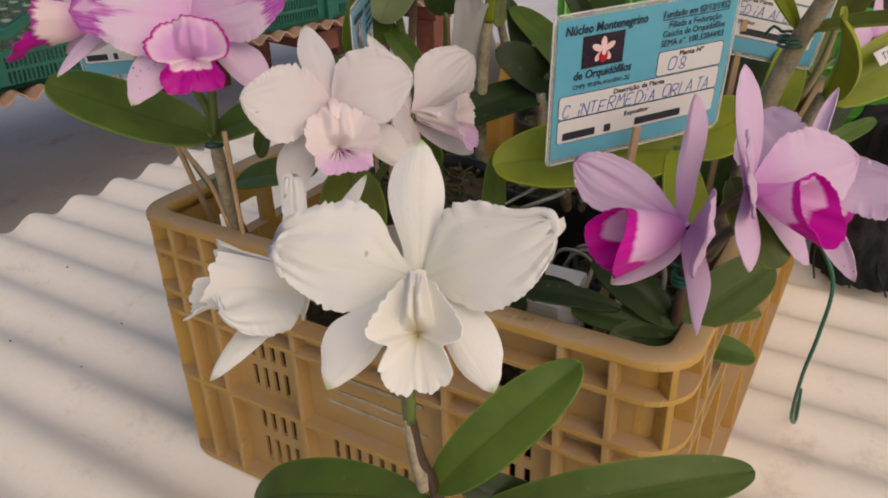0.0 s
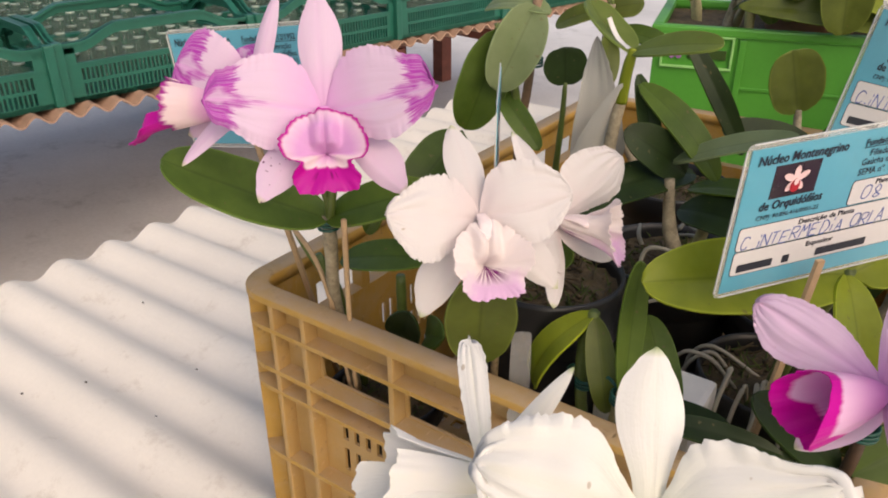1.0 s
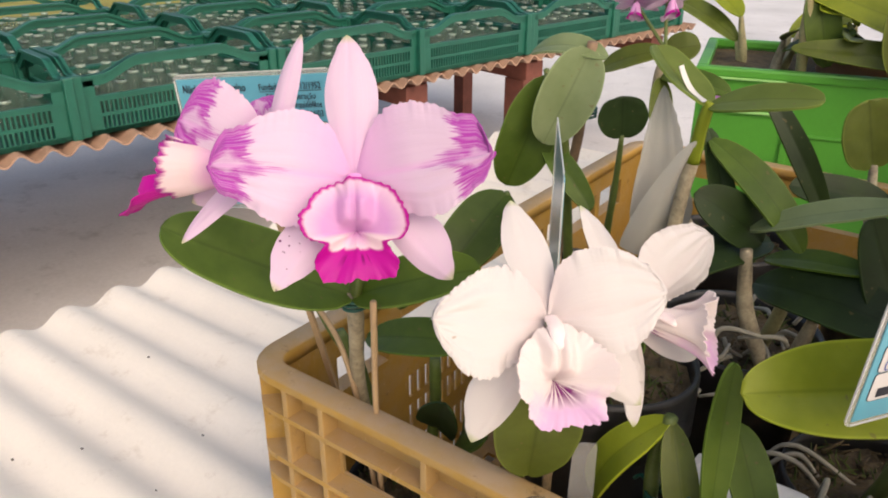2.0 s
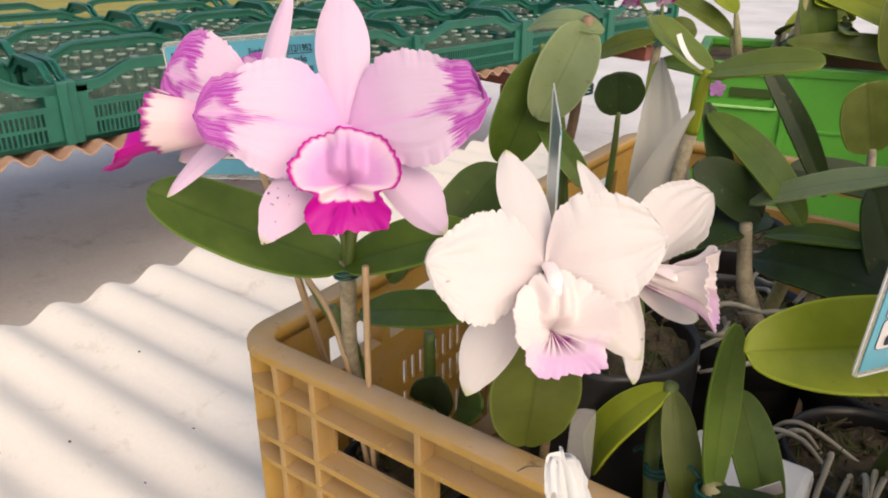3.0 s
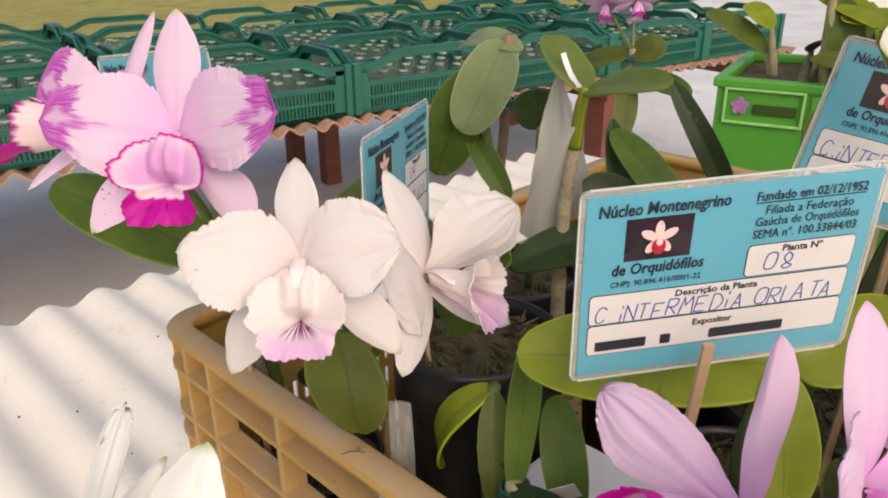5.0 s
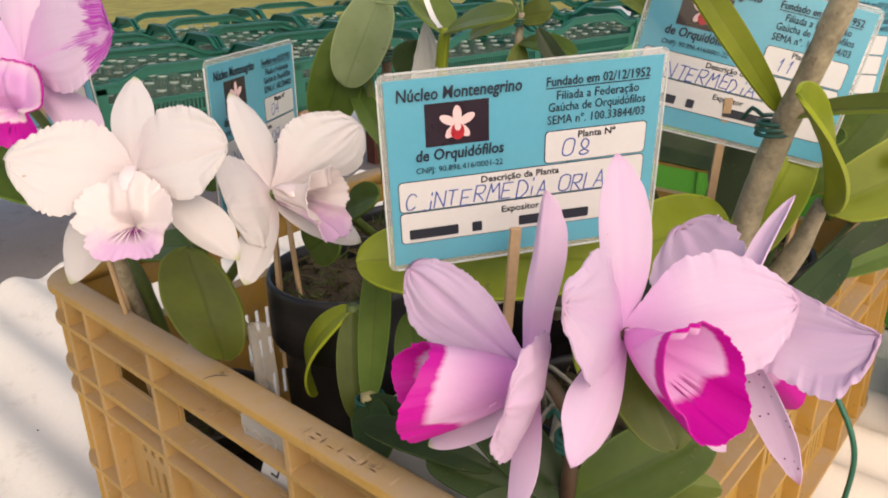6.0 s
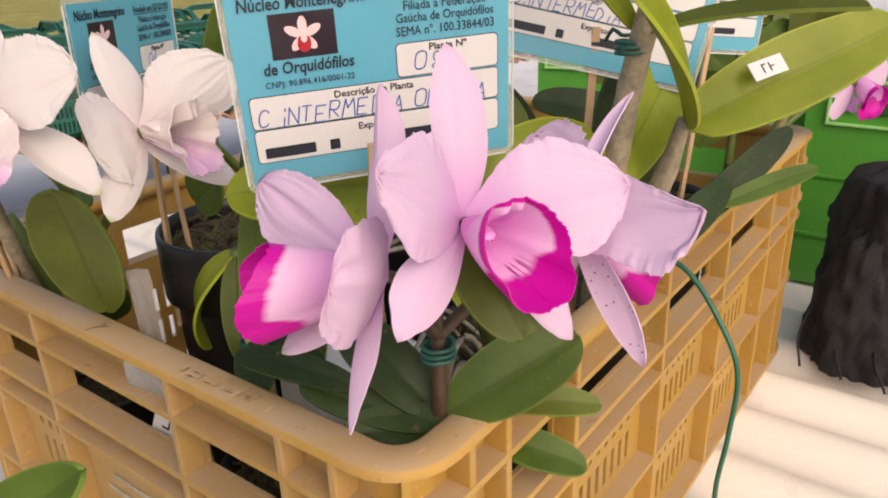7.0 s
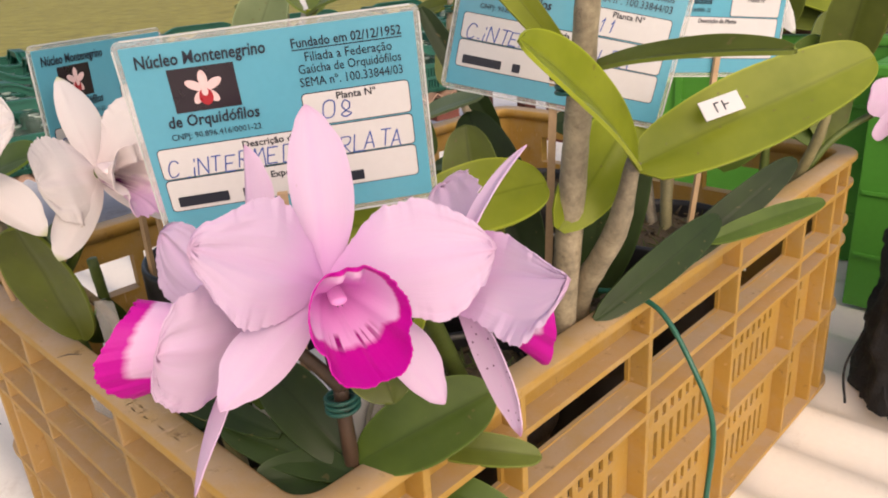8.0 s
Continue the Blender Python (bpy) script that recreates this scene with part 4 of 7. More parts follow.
def side_of_crate(length):
    """A green crate's side: two rows of close slots at the foot, a wide opening, and a top rail that rises to a hand hold."""
    n = int((length - 0.09) / 0.0115)
    first = (length - 0.0115 * (n - 1)) / 2
    holes = [(first + 0.0115 * i - 0.0036, z, first + 0.0115 * i + 0.0036, z + 0.030) for i in range(n) for z in (0.014, 0.052)]
    bm = pierced(length, 0.0, 0.090, holes, 0.006)

    def rise(x):
        k = min(1.0, max(0.0, (0.40 - abs(x / length - 0.5)) / 0.20))
        return 0.148 + 0.036 * k * k * (3 - 2 * k)

    steps = 32
    for i in range(steps):
        xa, xb = length * i / steps, length * (i + 1) / steps
        for deep, y0, y1 in ((0.026, -0.002, 0.006), (0.007, -0.006, 0.014)):
            vs = [bm.verts.new(p) for p in ((xa, y0, rise(xa) - deep), (xb, y0, rise(xb) - deep), (xb, y0, rise(xb)), (xa, y0, rise(xa)), (xa, y1, rise(xa) - deep), (xb, y1, rise(xb) - deep), (xb, y1, rise(xb)), (xa, y1, rise(xa)))]
            for q in ((0, 1, 2, 3), (5, 4, 7, 6), (3, 2, 6, 7), (4, 5, 1, 0)):
                bm.faces.new([vs[k] for k in q])
    for x0, x1, z0, z1 in ((0.0, length, 0.090, 0.096), (0.0, 0.040, 0.096, 0.136), (length - 0.040, length, 0.096, 0.136)):
        bmesh.ops.create_cube(bm, size=1.0, matrix=Matrix.LocRotScale(((x0 + x1) / 2, 0.003, (z0 + z1) / 2), None, (x1 - x0, 0.010, z1 - z0)))
    bmesh.ops.remove_doubles(bm, verts=bm.verts[:], dist=0.0002)
    return bm


GL, GD = 0.54, 0.385
gc = thing("green_crate", (0, 0, 0), "dark green slatted plastic crate filled with clear jars", "crate", "green crates on the bench")
for length, m in ((GL, Matrix()), (GL, Matrix.Translation((GL, GD, 0)) @ Matrix.Rotation(math.pi, 4, "Z")), (GD, Matrix.Translation((GL, 0, 0)) @ Matrix.Rotation(math.pi / 2, 4, "Z")), (GD, Matrix.Translation((0, GD, 0)) @ Matrix.Rotation(-math.pi / 2, 4, "Z"))):
    o = part("side", side_of_crate(length), mat_green_crate, gc, smooth=False)
    o.matrix_basis = m
part("base", boxes([(0, 0, 0, GL, GD, 0.012)]), mat_green_crate, gc, smooth=False)
for x, y in ((0, 0), (GL, 0), (GL, GD), (0, GD)):
    part("corner_post", boxes([(x - 0.012, y - 0.012, 0, x + 0.012, y + 0.012, 0.152)], 0.004), mat_green_crate, gc, smooth=False)
turn_jar = lambda prof: grid_mesh([[(r * math.cos(2 * math.pi * k / 10), r * math.sin(2 * math.pi * k / 10), z) for k in range(10)] for r, z in prof], close=True)
jar_mesh = ring_mesh = None
for i in range(7):
    for j in range(4):
        if jar_mesh is None:
            o = part("jar", turn_jar(((0.008, 0.013), (0.027, 0.014), (0.028, 0.080), (0.024, 0.094), (0.014, 0.100), (0.013, 0.110))), mat_jar, gc, "clear glass jar")
            r = part("jar_ring", turn_jar(((0.013, 0.105), (0.0150, 0.106), (0.0150, 0.111), (0.011, 0.112))), mat_jar_glint, gc, "pale ring painted as a glint round the jar mouth")
            jar_mesh, ring_mesh = o.data, r.data
        else:
            o, r = new("jar", jar_mesh), new("jar_ring", ring_mesh)
            o.parent = r.parent = gc
        o.location = r.location = (0.056 + 0.0715 * i, 0.054 + 0.092 * j, 0.004 * math.sin(i * 2.1 + j * 3.7))
first = True
for j in range(4):
    for i in range(-3, 5):
        m = BENCH @ Matrix.Translation((0.555 * i + 0.008 + 0.012 * math.sin(i * 2.3 + j), 0.01 + 0.40 * j + 0.008 * math.cos(i * 1.7 + j), 0.013)) @ Matrix.Rotation(radians(0.8 * math.sin(i * 3.1 + j * 1.3)), 4, "Z")
        if first:
            gc.matrix_basis = m
            first = False
        else:
            copy_thing(gc, m)


# ---- bright green boxes behind the yellow crate ----
def green_box(x0, y0, w, d, h, win, label, turn=0.0):
    t = thing("green_box", (x0, y0, 0), label, "box", "bright green boxes")
    t.rotation_euler = (0, 0, radians(turn))
    part("front", boxes([(0, 0, 0, w, 0.006, h - 0.012)], 0.0015), mat_bright_green, t, smooth=False)
    part("back", boxes([(0, d - 0.006, 0, w, d, h - 0.012)], 0.0015), mat_bright_green, t, smooth=False)
    part("end", boxes([(0, 0.006, 0, 0.006, d - 0.006, h - 0.012)], 0.0015), mat_bright_green, t, smooth=False)
    part("end", boxes([(w - 0.006, 0.006, 0, w, d - 0.006, h - 0.012)], 0.0015), mat_bright_green, t, smooth=False)
    part("base", boxes([(0.006, 0.006, 0, w - 0.006, d - 0.006, 0.005)]), mat_bright_green, t, smooth=False)
    part("rim", boxes([(-0.005, -0.005, h - 0.012, w + 0.005, 0.009, h), (-0.005, d - 0.009, h - 0.012, w + 0.005, d + 0.005, h), (-0.005, 0.009, h - 0.012, 0.009, d - 0.009, h), (w - 0.009, 0.009, h - 0.012, w + 0.005, d - 0.009, h)], 0.003), mat_bright_green, t, smooth=False)
    for z in (0.055, 0.12, 0.178):
        part("moulding", boxes([(win[2] + 0.012 if z > 0.17 else 0.004, -0.0025, z, w - 0.004, 0.0, z + 0.004)], 0.0008), mat_bright_green, t, smooth=False)
    part("bark_fill", flat_sheet(0.007, 0.007, w - 0.007, d - 0.007, h - 0.014, 12, 10, 0.008), mat_moss, t, "dark bark and leaf litter")
    part("post", boxes([(win[2] + 0.006, -0.004, 0.01, win[2] + 0.014, 0.0, h - 0.014)], 0.001), mat_bright_green, t, smooth=False)
    x, z, x1, z1 = win
    part("label_frame", boxes([(x, -0.005, z, x1, -0.0005, z + 0.003), (x, -0.005, z1 - 0.003, x1, -0.0005, z1), (x, -0.005, z + 0.003, x + 0.003, -0.0005, z1 - 0.003), (x1 - 0.003, -0.005, z + 0.003, x1, -0.0005, z1 - 0.003)], 0.001), mat_bright_edge, t, smooth=False)
    part("label_bar", boxes([(x + 0.034, -0.003, z + 0.013, x1 - 0.008, -0.0005, z + 0.025)], 0.001), mat_leaf_dark, t, "dark label lettering shown as a bar", smooth=False)
    for k in range(5):
        g = radians(90 + 72 * k)
        c = Vector((x + 0.019, -0.003, (z + z1) / 2))
        part("label_flower", blade(c, c + Vector((math.cos(g), 0, math.sin(g))) * 0.011, 0.008, (0, -1, 0), nu=6, nv=5), mat_label_flower, t, thick=0.0006)
    return t


green_box(-0.012, 0.722, 0.40, 0.22, 0.256, (0.010, 0.202, 0.100, 0.245), "bright green plastic box with a moulded label window holding plants", 15)
green_box(0.320, 0.690, 0.42, 0.34, 0.245, (0.020, 0.176, 0.110, 0.222), "bright green plastic box with a flower label beside black net")


# ---- tags ----
# pen strokes of the hand lettering on a grid five wide and seven high, one run of points a stroke
PEN = {"C": "45-36-16-04-02-10-30-41", ".": "10-20", "i": "10-13 15-16", "N": "00-06 06-40 40-46", "T": "06-46 26-20", "E": "46-06-00-40 03-33", "R": "00-06 06-36-45-33-03 13-40",
       "M": "00-16-23-46-50", "D": "00-06 06-26-44-42-20-00", "A": "00-26-40 12-32", "O": "26-05-01-20-41-45-26", "L": "06-00-40", "B": "00-06 06-36-44-03 03-42-30-00",
       "0": "26-05-01-20-41-45-26", "8": "35-16-04-22-41-20-01-33-35", "1": "14-26-20", "4": "36-02-42 34-30", "3": "06-46-23-42-20-01"}


def pen_writing(text, x, y, size, advance, inv, material, parent, slant=0.18, seed=1):
    """A line of hand lettering: every stroke a thin flat ribbon of ink, a little uneven."""
    rng = random.Random(seed)
    bm = bmesh.new()
    for ch in text:
        dx, dy, k = rng.uniform(-0.1, 0.1) * size, rng.uniform(-0.08, 0.08) * size, rng.uniform(0.88, 1.08)
        for run in PEN.get(ch, "").split():
            pts = [Vector((int(p[0]) / 5 * 0.72 * k + int(p[1]) / 6 * slant, int(p[1]) / 6 * k, 0)) * size for p in run.split("-")]
            line = smooth_line(pts, 4) if len(pts) > 3 and ch in "CDORB083" else pts
            for p, q in zip(line, line[1:]):
                d = (q - p).normalized()
                w = Vector((-d.y, d.x, 0)) * 0.00024
                o = Vector((x + dx, y + dy, 0.0008))
                bm.faces.new([bm.verts.new(o + v) for v in (p - d * 0.0001 - w, q + d * 0.0001 - w, q + d * 0.0001 + w, p - d * 0.0001 + w)])
        x += advance * (0.40 if ch == "." else 0.62 if ch in "i1" else 0.6 if ch == " " else 1.15 if ch == "M" else 1.0)
    bm.transform(inv)
    return part("hand_lettering", bm, material, parent, smooth=False)


def name_tag(at, right, up, number, plant, stick_at=None, stick_foot=None, label="", seed=1):
    """A laminated blue exhibition card on a bamboo stick; at is its upper left corner."""
    right = Vector(right).normalized()
    up = Vector(up)
    out = right.cross(up).normalized()
    up = out.cross(right).normalized()
    W, H = 0.0990, 0.0708
    m = Matrix.Translation(at) @ Matrix((right, up, out)).transposed().to_4x4()
    foot = Vector(stick_foot) if stick_foot else m @ Vector((W / 2, -H - 0.10, 0.001))
    t = thing("name_tag", foot, label, "name tag", "exhibition name tags")
    inv = Matrix.Translation(-foot) @ m

    def flat(name, x0, y0, x1, y1, z, material, thick=0.0002, corner=0.0):
        bm = bmesh.new()
        pts = []
        r = max(corner, 0.00005)
        for cx, cy, a0 in ((x1 - r, y1 + r, -90), (x1 - r, y0 - r, 0), (x0 + r, y0 - r, 90), (x0 + r, y1 + r, 180)):
            pts += [(cx + r * math.cos(radians(a0 + 22.5 * k)), cy + r * math.sin(radians(a0 + 22.5 * k)), z) for k in range(5)]
        f = bm.faces.new([bm.verts.new(p) for p in pts])
        e = bmesh.ops.extrude_face_region(bm, geom=[f])
        bmesh.ops.translate(bm, vec=(0, 0, thick), verts=[v for v in e["geom"] if isinstance(v, bmesh.types.BMVert)])
        bmesh.ops.recalc_face_normals(bm, faces=bm.faces[:])
        bm.transform(inv)
        return part(name, bm, material, t, smooth=False)

    flat("card", 0.0022, -0.0024, W - 0.0022, -H + 0.0026, 0.0, mat_card, 0.0004)
    flat("laminate", 0.0, 0.0, W, -H, -0.0004, mat_film, 0.0003, 0.003)
    # the pressed rim of the laminate catches the light
    for x0, y0, x1, y1 in ((0.003, 0.0, W - 0.003, -0.0005), (0.003, -H + 0.0005, W - 0.003, -H), (0.0, -0.003, 0.0005, -H + 0.003), (W - 0.0005, -0.003, W, -H + 0.003)):
        flat("laminate_edge", x0, y0, x1, y1, -0.0005, mat_film_edge, 0.0006)

    def field(x0, y0, x1, y1):
        flat("field_border", x0, y0, x1, y1, 0.00045, mat_ink, 0.0001, 0.0016)
        flat("field", x0 + 0.0003, y0 - 0.0003, x1 - 0.0003, y1 + 0.0003, 0.00055, mat_paper, 0.0001, 0.0014)

    field(0.0558, -0.0247, 0.0928, -0.0364)
    field(0.0048, -0.0368, 0.0928, -0.0481)
    field(0.0048, -0.0483, 0.0928, -0.0602)
    w = lambda text, size, x, y, span, mat=mat_ink, **k: writing(text, size, inv @ Matrix.Translation((x, y, 0.0008)), mat, t, span=span, **k)
    w("Núcleo Montenegrino", 0.0058, 0.0265, -0.0076, 0.0415, shear=0.12, bold=0.00010)
    w("de Orquidófilos", 0.0056, 0.0262, -0.0283, 0.0300, shear=0.12, bold=0.00010)
    w("CNPJ: 90.896.416/0001-22", 0.0030, 0.0261, -0.0334, 0.0298)
    w("Fundado em 02/12/1952", 0.0044, 0.0739, -0.0078, 0.0364, bold=0.00004)
    flat("rule", 0.0557, -0.0098, 0.0921, -0.0101, 0.0006, mat_ink, 0.0001)
    w("Filiada a Federação", 0.0044, 0.0739, -0.0126, 0.0290)
    w("Gaúcha de Orquidófilos", 0.0044, 0.0739, -0.0166, 0.0345)
    w("SEMA nº. 100.33844/03", 0.0044, 0.0739, -0.0210, 0.0348)
    w("Planta Nº", 0.0034, 0.0743, -0.0269, 0.0136, bold=0.00006)
    w("Descrição da Planta", 0.0034, 0.0472, -0.0392, 0.0279, bold=0.00006)
    w("Expositor", 0.0034, 0.0474, -0.0515, 0.0138, bold=0.00006)
    if number:
        pen_writing(number, 0.0625, -0.0345, 0.0060, 0.0060, inv, mat_blue_pen, t, seed=seed)
    if plant:
        pen_writing(plant, 0.0072, -0.0474, 0.0060, 0.0047, inv, mat_blue_pen, t, seed=seed + 7)
    for x0, x1 in ((0.0077, 0.0250), (0.0300, 0.0335), (0.0470, 0.0730)):
        flat("ink_bar", x0, -0.0548, x1, -0.0585, 0.0008, mat_ink, 0.0001, 0.0004)
    flat("photo", 0.0149, -0.0108, 0.0363, -0.0254, 0.00045, mat_photo, 0.0001)
    for ang, ln in ((90, 0.0064), (28, 0.0066), (152, 0.0066), (-48, 0.0058), (228, 0.0058)):
        d = Vector((math.cos(radians(ang)), math.sin(radians(ang)), 0))
        c0 = Vector((0.0256, -0.0184, 0.0008))
        bm = blade(c0, c0 + d * ln, 0.0030, (0, 0, 1), nu=8, nv=5)
        bm.transform(inv)
        part("photo_flower", bm, mat_photo_pink, t)
    bm = blade(Vector((0.0256, -0.0176, 0.0011)), Vector((0.0256, -0.0236, 0.0011)), 0.0046, (0, 0, 1), nu=8, nv=5)
    bm.transform(inv)
    part("photo_flower", bm, mat_photo_red, t)
    bm = blade(Vector((0.0256, -0.0172, 0.0014)), Vector((0.0256, -0.0204, 0.0014)), 0.0022, (0, 0, 1), nu=8, nv=5)
    bm.transform(inv)
    part("photo_flower", bm, mat_photo_pink, t)
    top = Vector(stick_at) if stick_at else m @ Vector((W / 2, -H + 0.016, 0.0016))
    d = (top - foot).normalized()
    a = out.cross(d).normalized() * 0.0018
    b = d.cross(a).normalized() * 0.0010
    bm = bmesh.new()
    vs = [bm.verts.new(p - foot + s * a + q * b + out * 0.001) for p in (foot, top) for s, q in ((-1, -1), (1, -1), (1, 1), (-1, 1))]
    for q in ((0, 1, 5, 4), (1, 2, 6, 5), (2, 3, 7, 6), (3, 0, 4, 7), (4, 5, 6, 7), (3, 2, 1, 0)):
        bm.faces.new([vs[k] for k in q])
    part("stick", bm, mat_stick, t, smooth=False)
    return t


name_tag((0.2833, 0.0098, 0.3533), (0.5934, 0.8036, 0.0458), (0.065, -0.105, 0.992), "08", "C.iNTERMEDiA ORLATA", (0.3108, 0.0470, 0.2990), (0.298, 0.052, 0.17), "blue laminated name tag numbered 08 on a bamboo stick", 1)
name_tag((0.1690, 0.0220, 0.3460), (-0.048, 0.083, -0.003), (0, 0, 1), "04", "C.iNTERMEDiA ORLATA", None, None, "blue laminated name tag numbered 04 behind white flowers", 2)
name_tag((0.2980, 0.1660, 0.3840), (0.080, 0.058, -0.024), (0, 0.1, 1), "11", "C.iNTERMEDiA ALBA", (0.328, 0.183, 0.324), (0.318, 0.185, 0.15), "blue laminated name tag numbered 11 beside a thick stem", 3)
name_tag((0.3090, 0.3050, 0.3670), (0.040, 0.091, -0.012), (0, 0, 1), "", "", None, None, "blue laminated name tag farther back in the crate", 4)
name_tag((-0.0510, 0.0090, 0.3575), (0.095, 0.017, 0.013), (0, 0, 1), "03", "C.iNTERMEDiA", None, (0.02, 0.08, 0.03), "blue laminated name tag half hidden behind lilac flowers", 5)


# ---- pots ----
def pot(at, radius, height, label, material=None):
    t = thing("plant_pot", at, label, "plant pot", "black plant pots in the crate")
    prof = [(0.74, 0.0), (0.90, 0.80), (0.92, 0.82), (1.0, 0.83), (1.0, 0.985), (0.985, 1.0), (0.95, 1.0), (0.93, 0.97), (0.90, 0.86)]
    rows = [[(radius * r * math.cos(2 * math.pi * k / 40), radius * r * math.sin(2 * math.pi * k / 40), height * z) for k in range(40)] for r, z in prof]
    bm = grid_mesh(rows, close=True)
    bm.verts.ensure_lookup_table()
    bm.faces.new([bm.verts[k] for k in range(39, -1, -1)])
    part("body", bm, material or mat_pot, t)
    fill = height - 0.011
    rows = [[(radius * 0.92 * r * math.cos(2 * math.pi * k / 36), radius * 0.92 * r * math.sin(2 * math.pi * k / 36), fill + 0.006 * (1 - r) + 0.006 * noise.noise((k * 0.9 * r + at[0] * 50, r * 9, at[1] * 40))) for k in range(36)] for r in (1.0, 0.85, 0.7, 0.55, 0.4, 0.25, 0.1, 0.01)]
    part("substrate", grid_mesh(rows, close=True), mat_moss, t, "bark and moss")
    rng = random.Random(int(at[0] * 1000 + at[1] * 7000))
    bm = bmesh.new()
    for _ in range(70):
        a, r = rng.uniform(0, 6.28), radius * 0.85 * math.sqrt(rng.random())
        p = Vector((r * math.cos(a), r * math.sin(a), fill + 0.001 + rng.uniform(0, 0.006)))
        d = Vector((rng.uniform(-1, 1), rng.uniform(-1, 1), rng.uniform(-0.2, 0.6))).normalized()
        bmesh.ops.create_cone(bm, cap_ends=True, segments=5, radius1=rng.uniform(0.0008, 0.002), radius2=0.0005, depth=rng.uniform(0.006, 0.016), matrix=Matrix.LocRotScale(p, d.to_track_quat("Z", "Y"), None))
    tagged(part("loose_bark", bm, mat_moss, t), kind="stuff")
    bm = bmesh.new()
    for _ in range(80):
        a, r = rng.uniform(0, 6.28), radius * 0.86 * math.sqrt(rng.random())
        d = Vector((rng.uniform(-1, 1), rng.uniform(-1, 1), rng.uniform(0.2, 1.2))).normalized()
        p = Vector((r * math.cos(a), r * math.sin(a), fill + 0.003)) + d * 0.003
        bmesh.ops.create_cone(bm, cap_ends=False, segments=4, radius1=0.0009, radius2=0.0002, depth=rng.uniform(0.006, 0.013), matrix=Matrix.LocRotScale(p, d.to_track_quat("Z", "Y"), None))
    tagged(part("moss", bm, mat_moss_green, t), kind="stuff")
    return t


FL = 0.0195
pot((0.062, 0.060, FL), 0.042, 0.095, "small black plastic pot with an orchid in bark")
pot((0.163, 0.100, FL), 0.046, 0.205, "tall black plastic pot with mossy bark behind white orchids")
pot((0.300, 0.066, FL), 0.042, 0.110, "black plastic pot with lavender orchids in the crate corner")
pot((0.290, 0.160, FL), 0.045, 0.145, "black plastic pot with roots hanging over its rim")
pot((0.285, 0.255, FL), 0.050, 0.145, "black plastic pot holding a thick-stemmed orchid")
pot((0.075, 0.235, FL), 0.050, 0.170, "black plastic pot with a broad-leaved orchid")
pot((0.190, 0.250, FL), 0.055, 0.160, "black plastic pot with dark-leaved orchids")
pot((0.270, 0.400, FL), 0.055, 0.150, "black plastic pot at the back of the crate")
pot((0.130, 0.420, FL), 0.055, 0.150, "black plastic pot near the crate's back wall")


# ---- orchids ----
def orchid(at, label):
    return thing("orchid", at, label, "orchid", "orchids on show")


Z = Vector((0, 0, 1))
O = (0, 0, 0)

# lilac flowers with splashed petals
splash = orchid(O, "orchid with lilac splashed petals, magenta lip and broad leaves")
PETAL = dict(bow=0.05, cup=-0.08, ruffle=0.020, waves=13, pleat=0.05, end=0.5, crimp=0.008, nu=72, nv=37)
SEPAL = dict(bow=0.05, cup=-0.2, end=0.72, nu=30)
C, D = Vector((0.1062, -0.0258, 0.3445)), Vector((0.60, -0.66, 0.45)).normalized()
fl = column(splash, C + D * 0.001, D, Z, 0.0125, 0.0034, 0.95, mat_column, "lilac flower with purple-splashed petal tips", 0.85)
tepal(fl, "sepal", C, (0.0905, -0.0095, 0.3935), 0.0225, D, mat_pale, left=(0.065, 0.10, 0.140, 0.170, 0.165, 0.125, 0.072), right=(0.065, 0.10, 0.158, 0.190, 0.190, 0.148, 0.085), seed=1, **SEPAL)
tepal(fl, "sepal", C, (0.0990, -0.0630, 0.3110), 0.0205, D, mat_spotted, left=(0.05, 0.08, 0.110, 0.140, 0.155, 0.115, 0.06), right=(0.06, 0.10, 0.150, 0.185, 0.200, 0.167, 0.09), seed=2, **SEPAL)
tepal(fl, "sepal", C, (0.1440, -0.0150, 0.3100), 0.0205, D, mat_pale, left=(0.05, 0.08, 0.130, 0.190, 0.225, 0.180, 0.095), right=(0.05, 0.07, 0.090, 0.110, 0.125, 0.116, 0.075), seed=3, **SEPAL)
tepal(fl, "petal", C, (0.0780, -0.0670, 0.3560), 0.0440, D, mat_splash, left=(0.083, 0.20, 0.350, 0.374, 0.316, 0.225, 0.185), right=(0.16, 0.345, 0.436, 0.444, 0.394, 0.305, 0.264), rag=0.03, curl=0.12, seed=4, **PETAL)
tepal(fl, "petal", C, (0.1550, -0.0080, 0.3600), 0.0440, D, mat_splash, left=(0.165, 0.34, 0.428, 0.427, 0.386, 0.300, 0.262), right=(0.08, 0.16, 0.265, 0.327, 0.324, 0.245, 0.175), rag=0.03, seed=5, **PETAL)
open_lip(fl, Vector((0.1170, -0.0375, 0.3307)) - D * 0.009, D, Z, 0.0190, 0.0190, 0.0185, 0.0165, mat_splash_lip, 1, 0.16, notch=0.36, hood=0.45, wing=0.35, lobe=0.14)
part("pedicel", tube([C, (0.098, -0.010, 0.325), (0.080, 0.003, 0.288), (0.070, 0.010, 0.268)], [0.0018, 0.0024, 0.0026]), mat_bulb_green, splash)
C, D = Vector((0.0680, -0.0330, 0.3480)), Vector((-0.72, -0.68, 0.10)).normalized()
fl = column(splash, C, D, Z, 0.013, 0.0034, 0.55, mat_column, "lilac flower turned away")
tepal(fl, "sepal", C, (0.0618, -0.0055, 0.3905), 0.0090, (0.45, -0.75, 0.35), mat_pale, bow=0.05, cup=-0.4, seed=6)
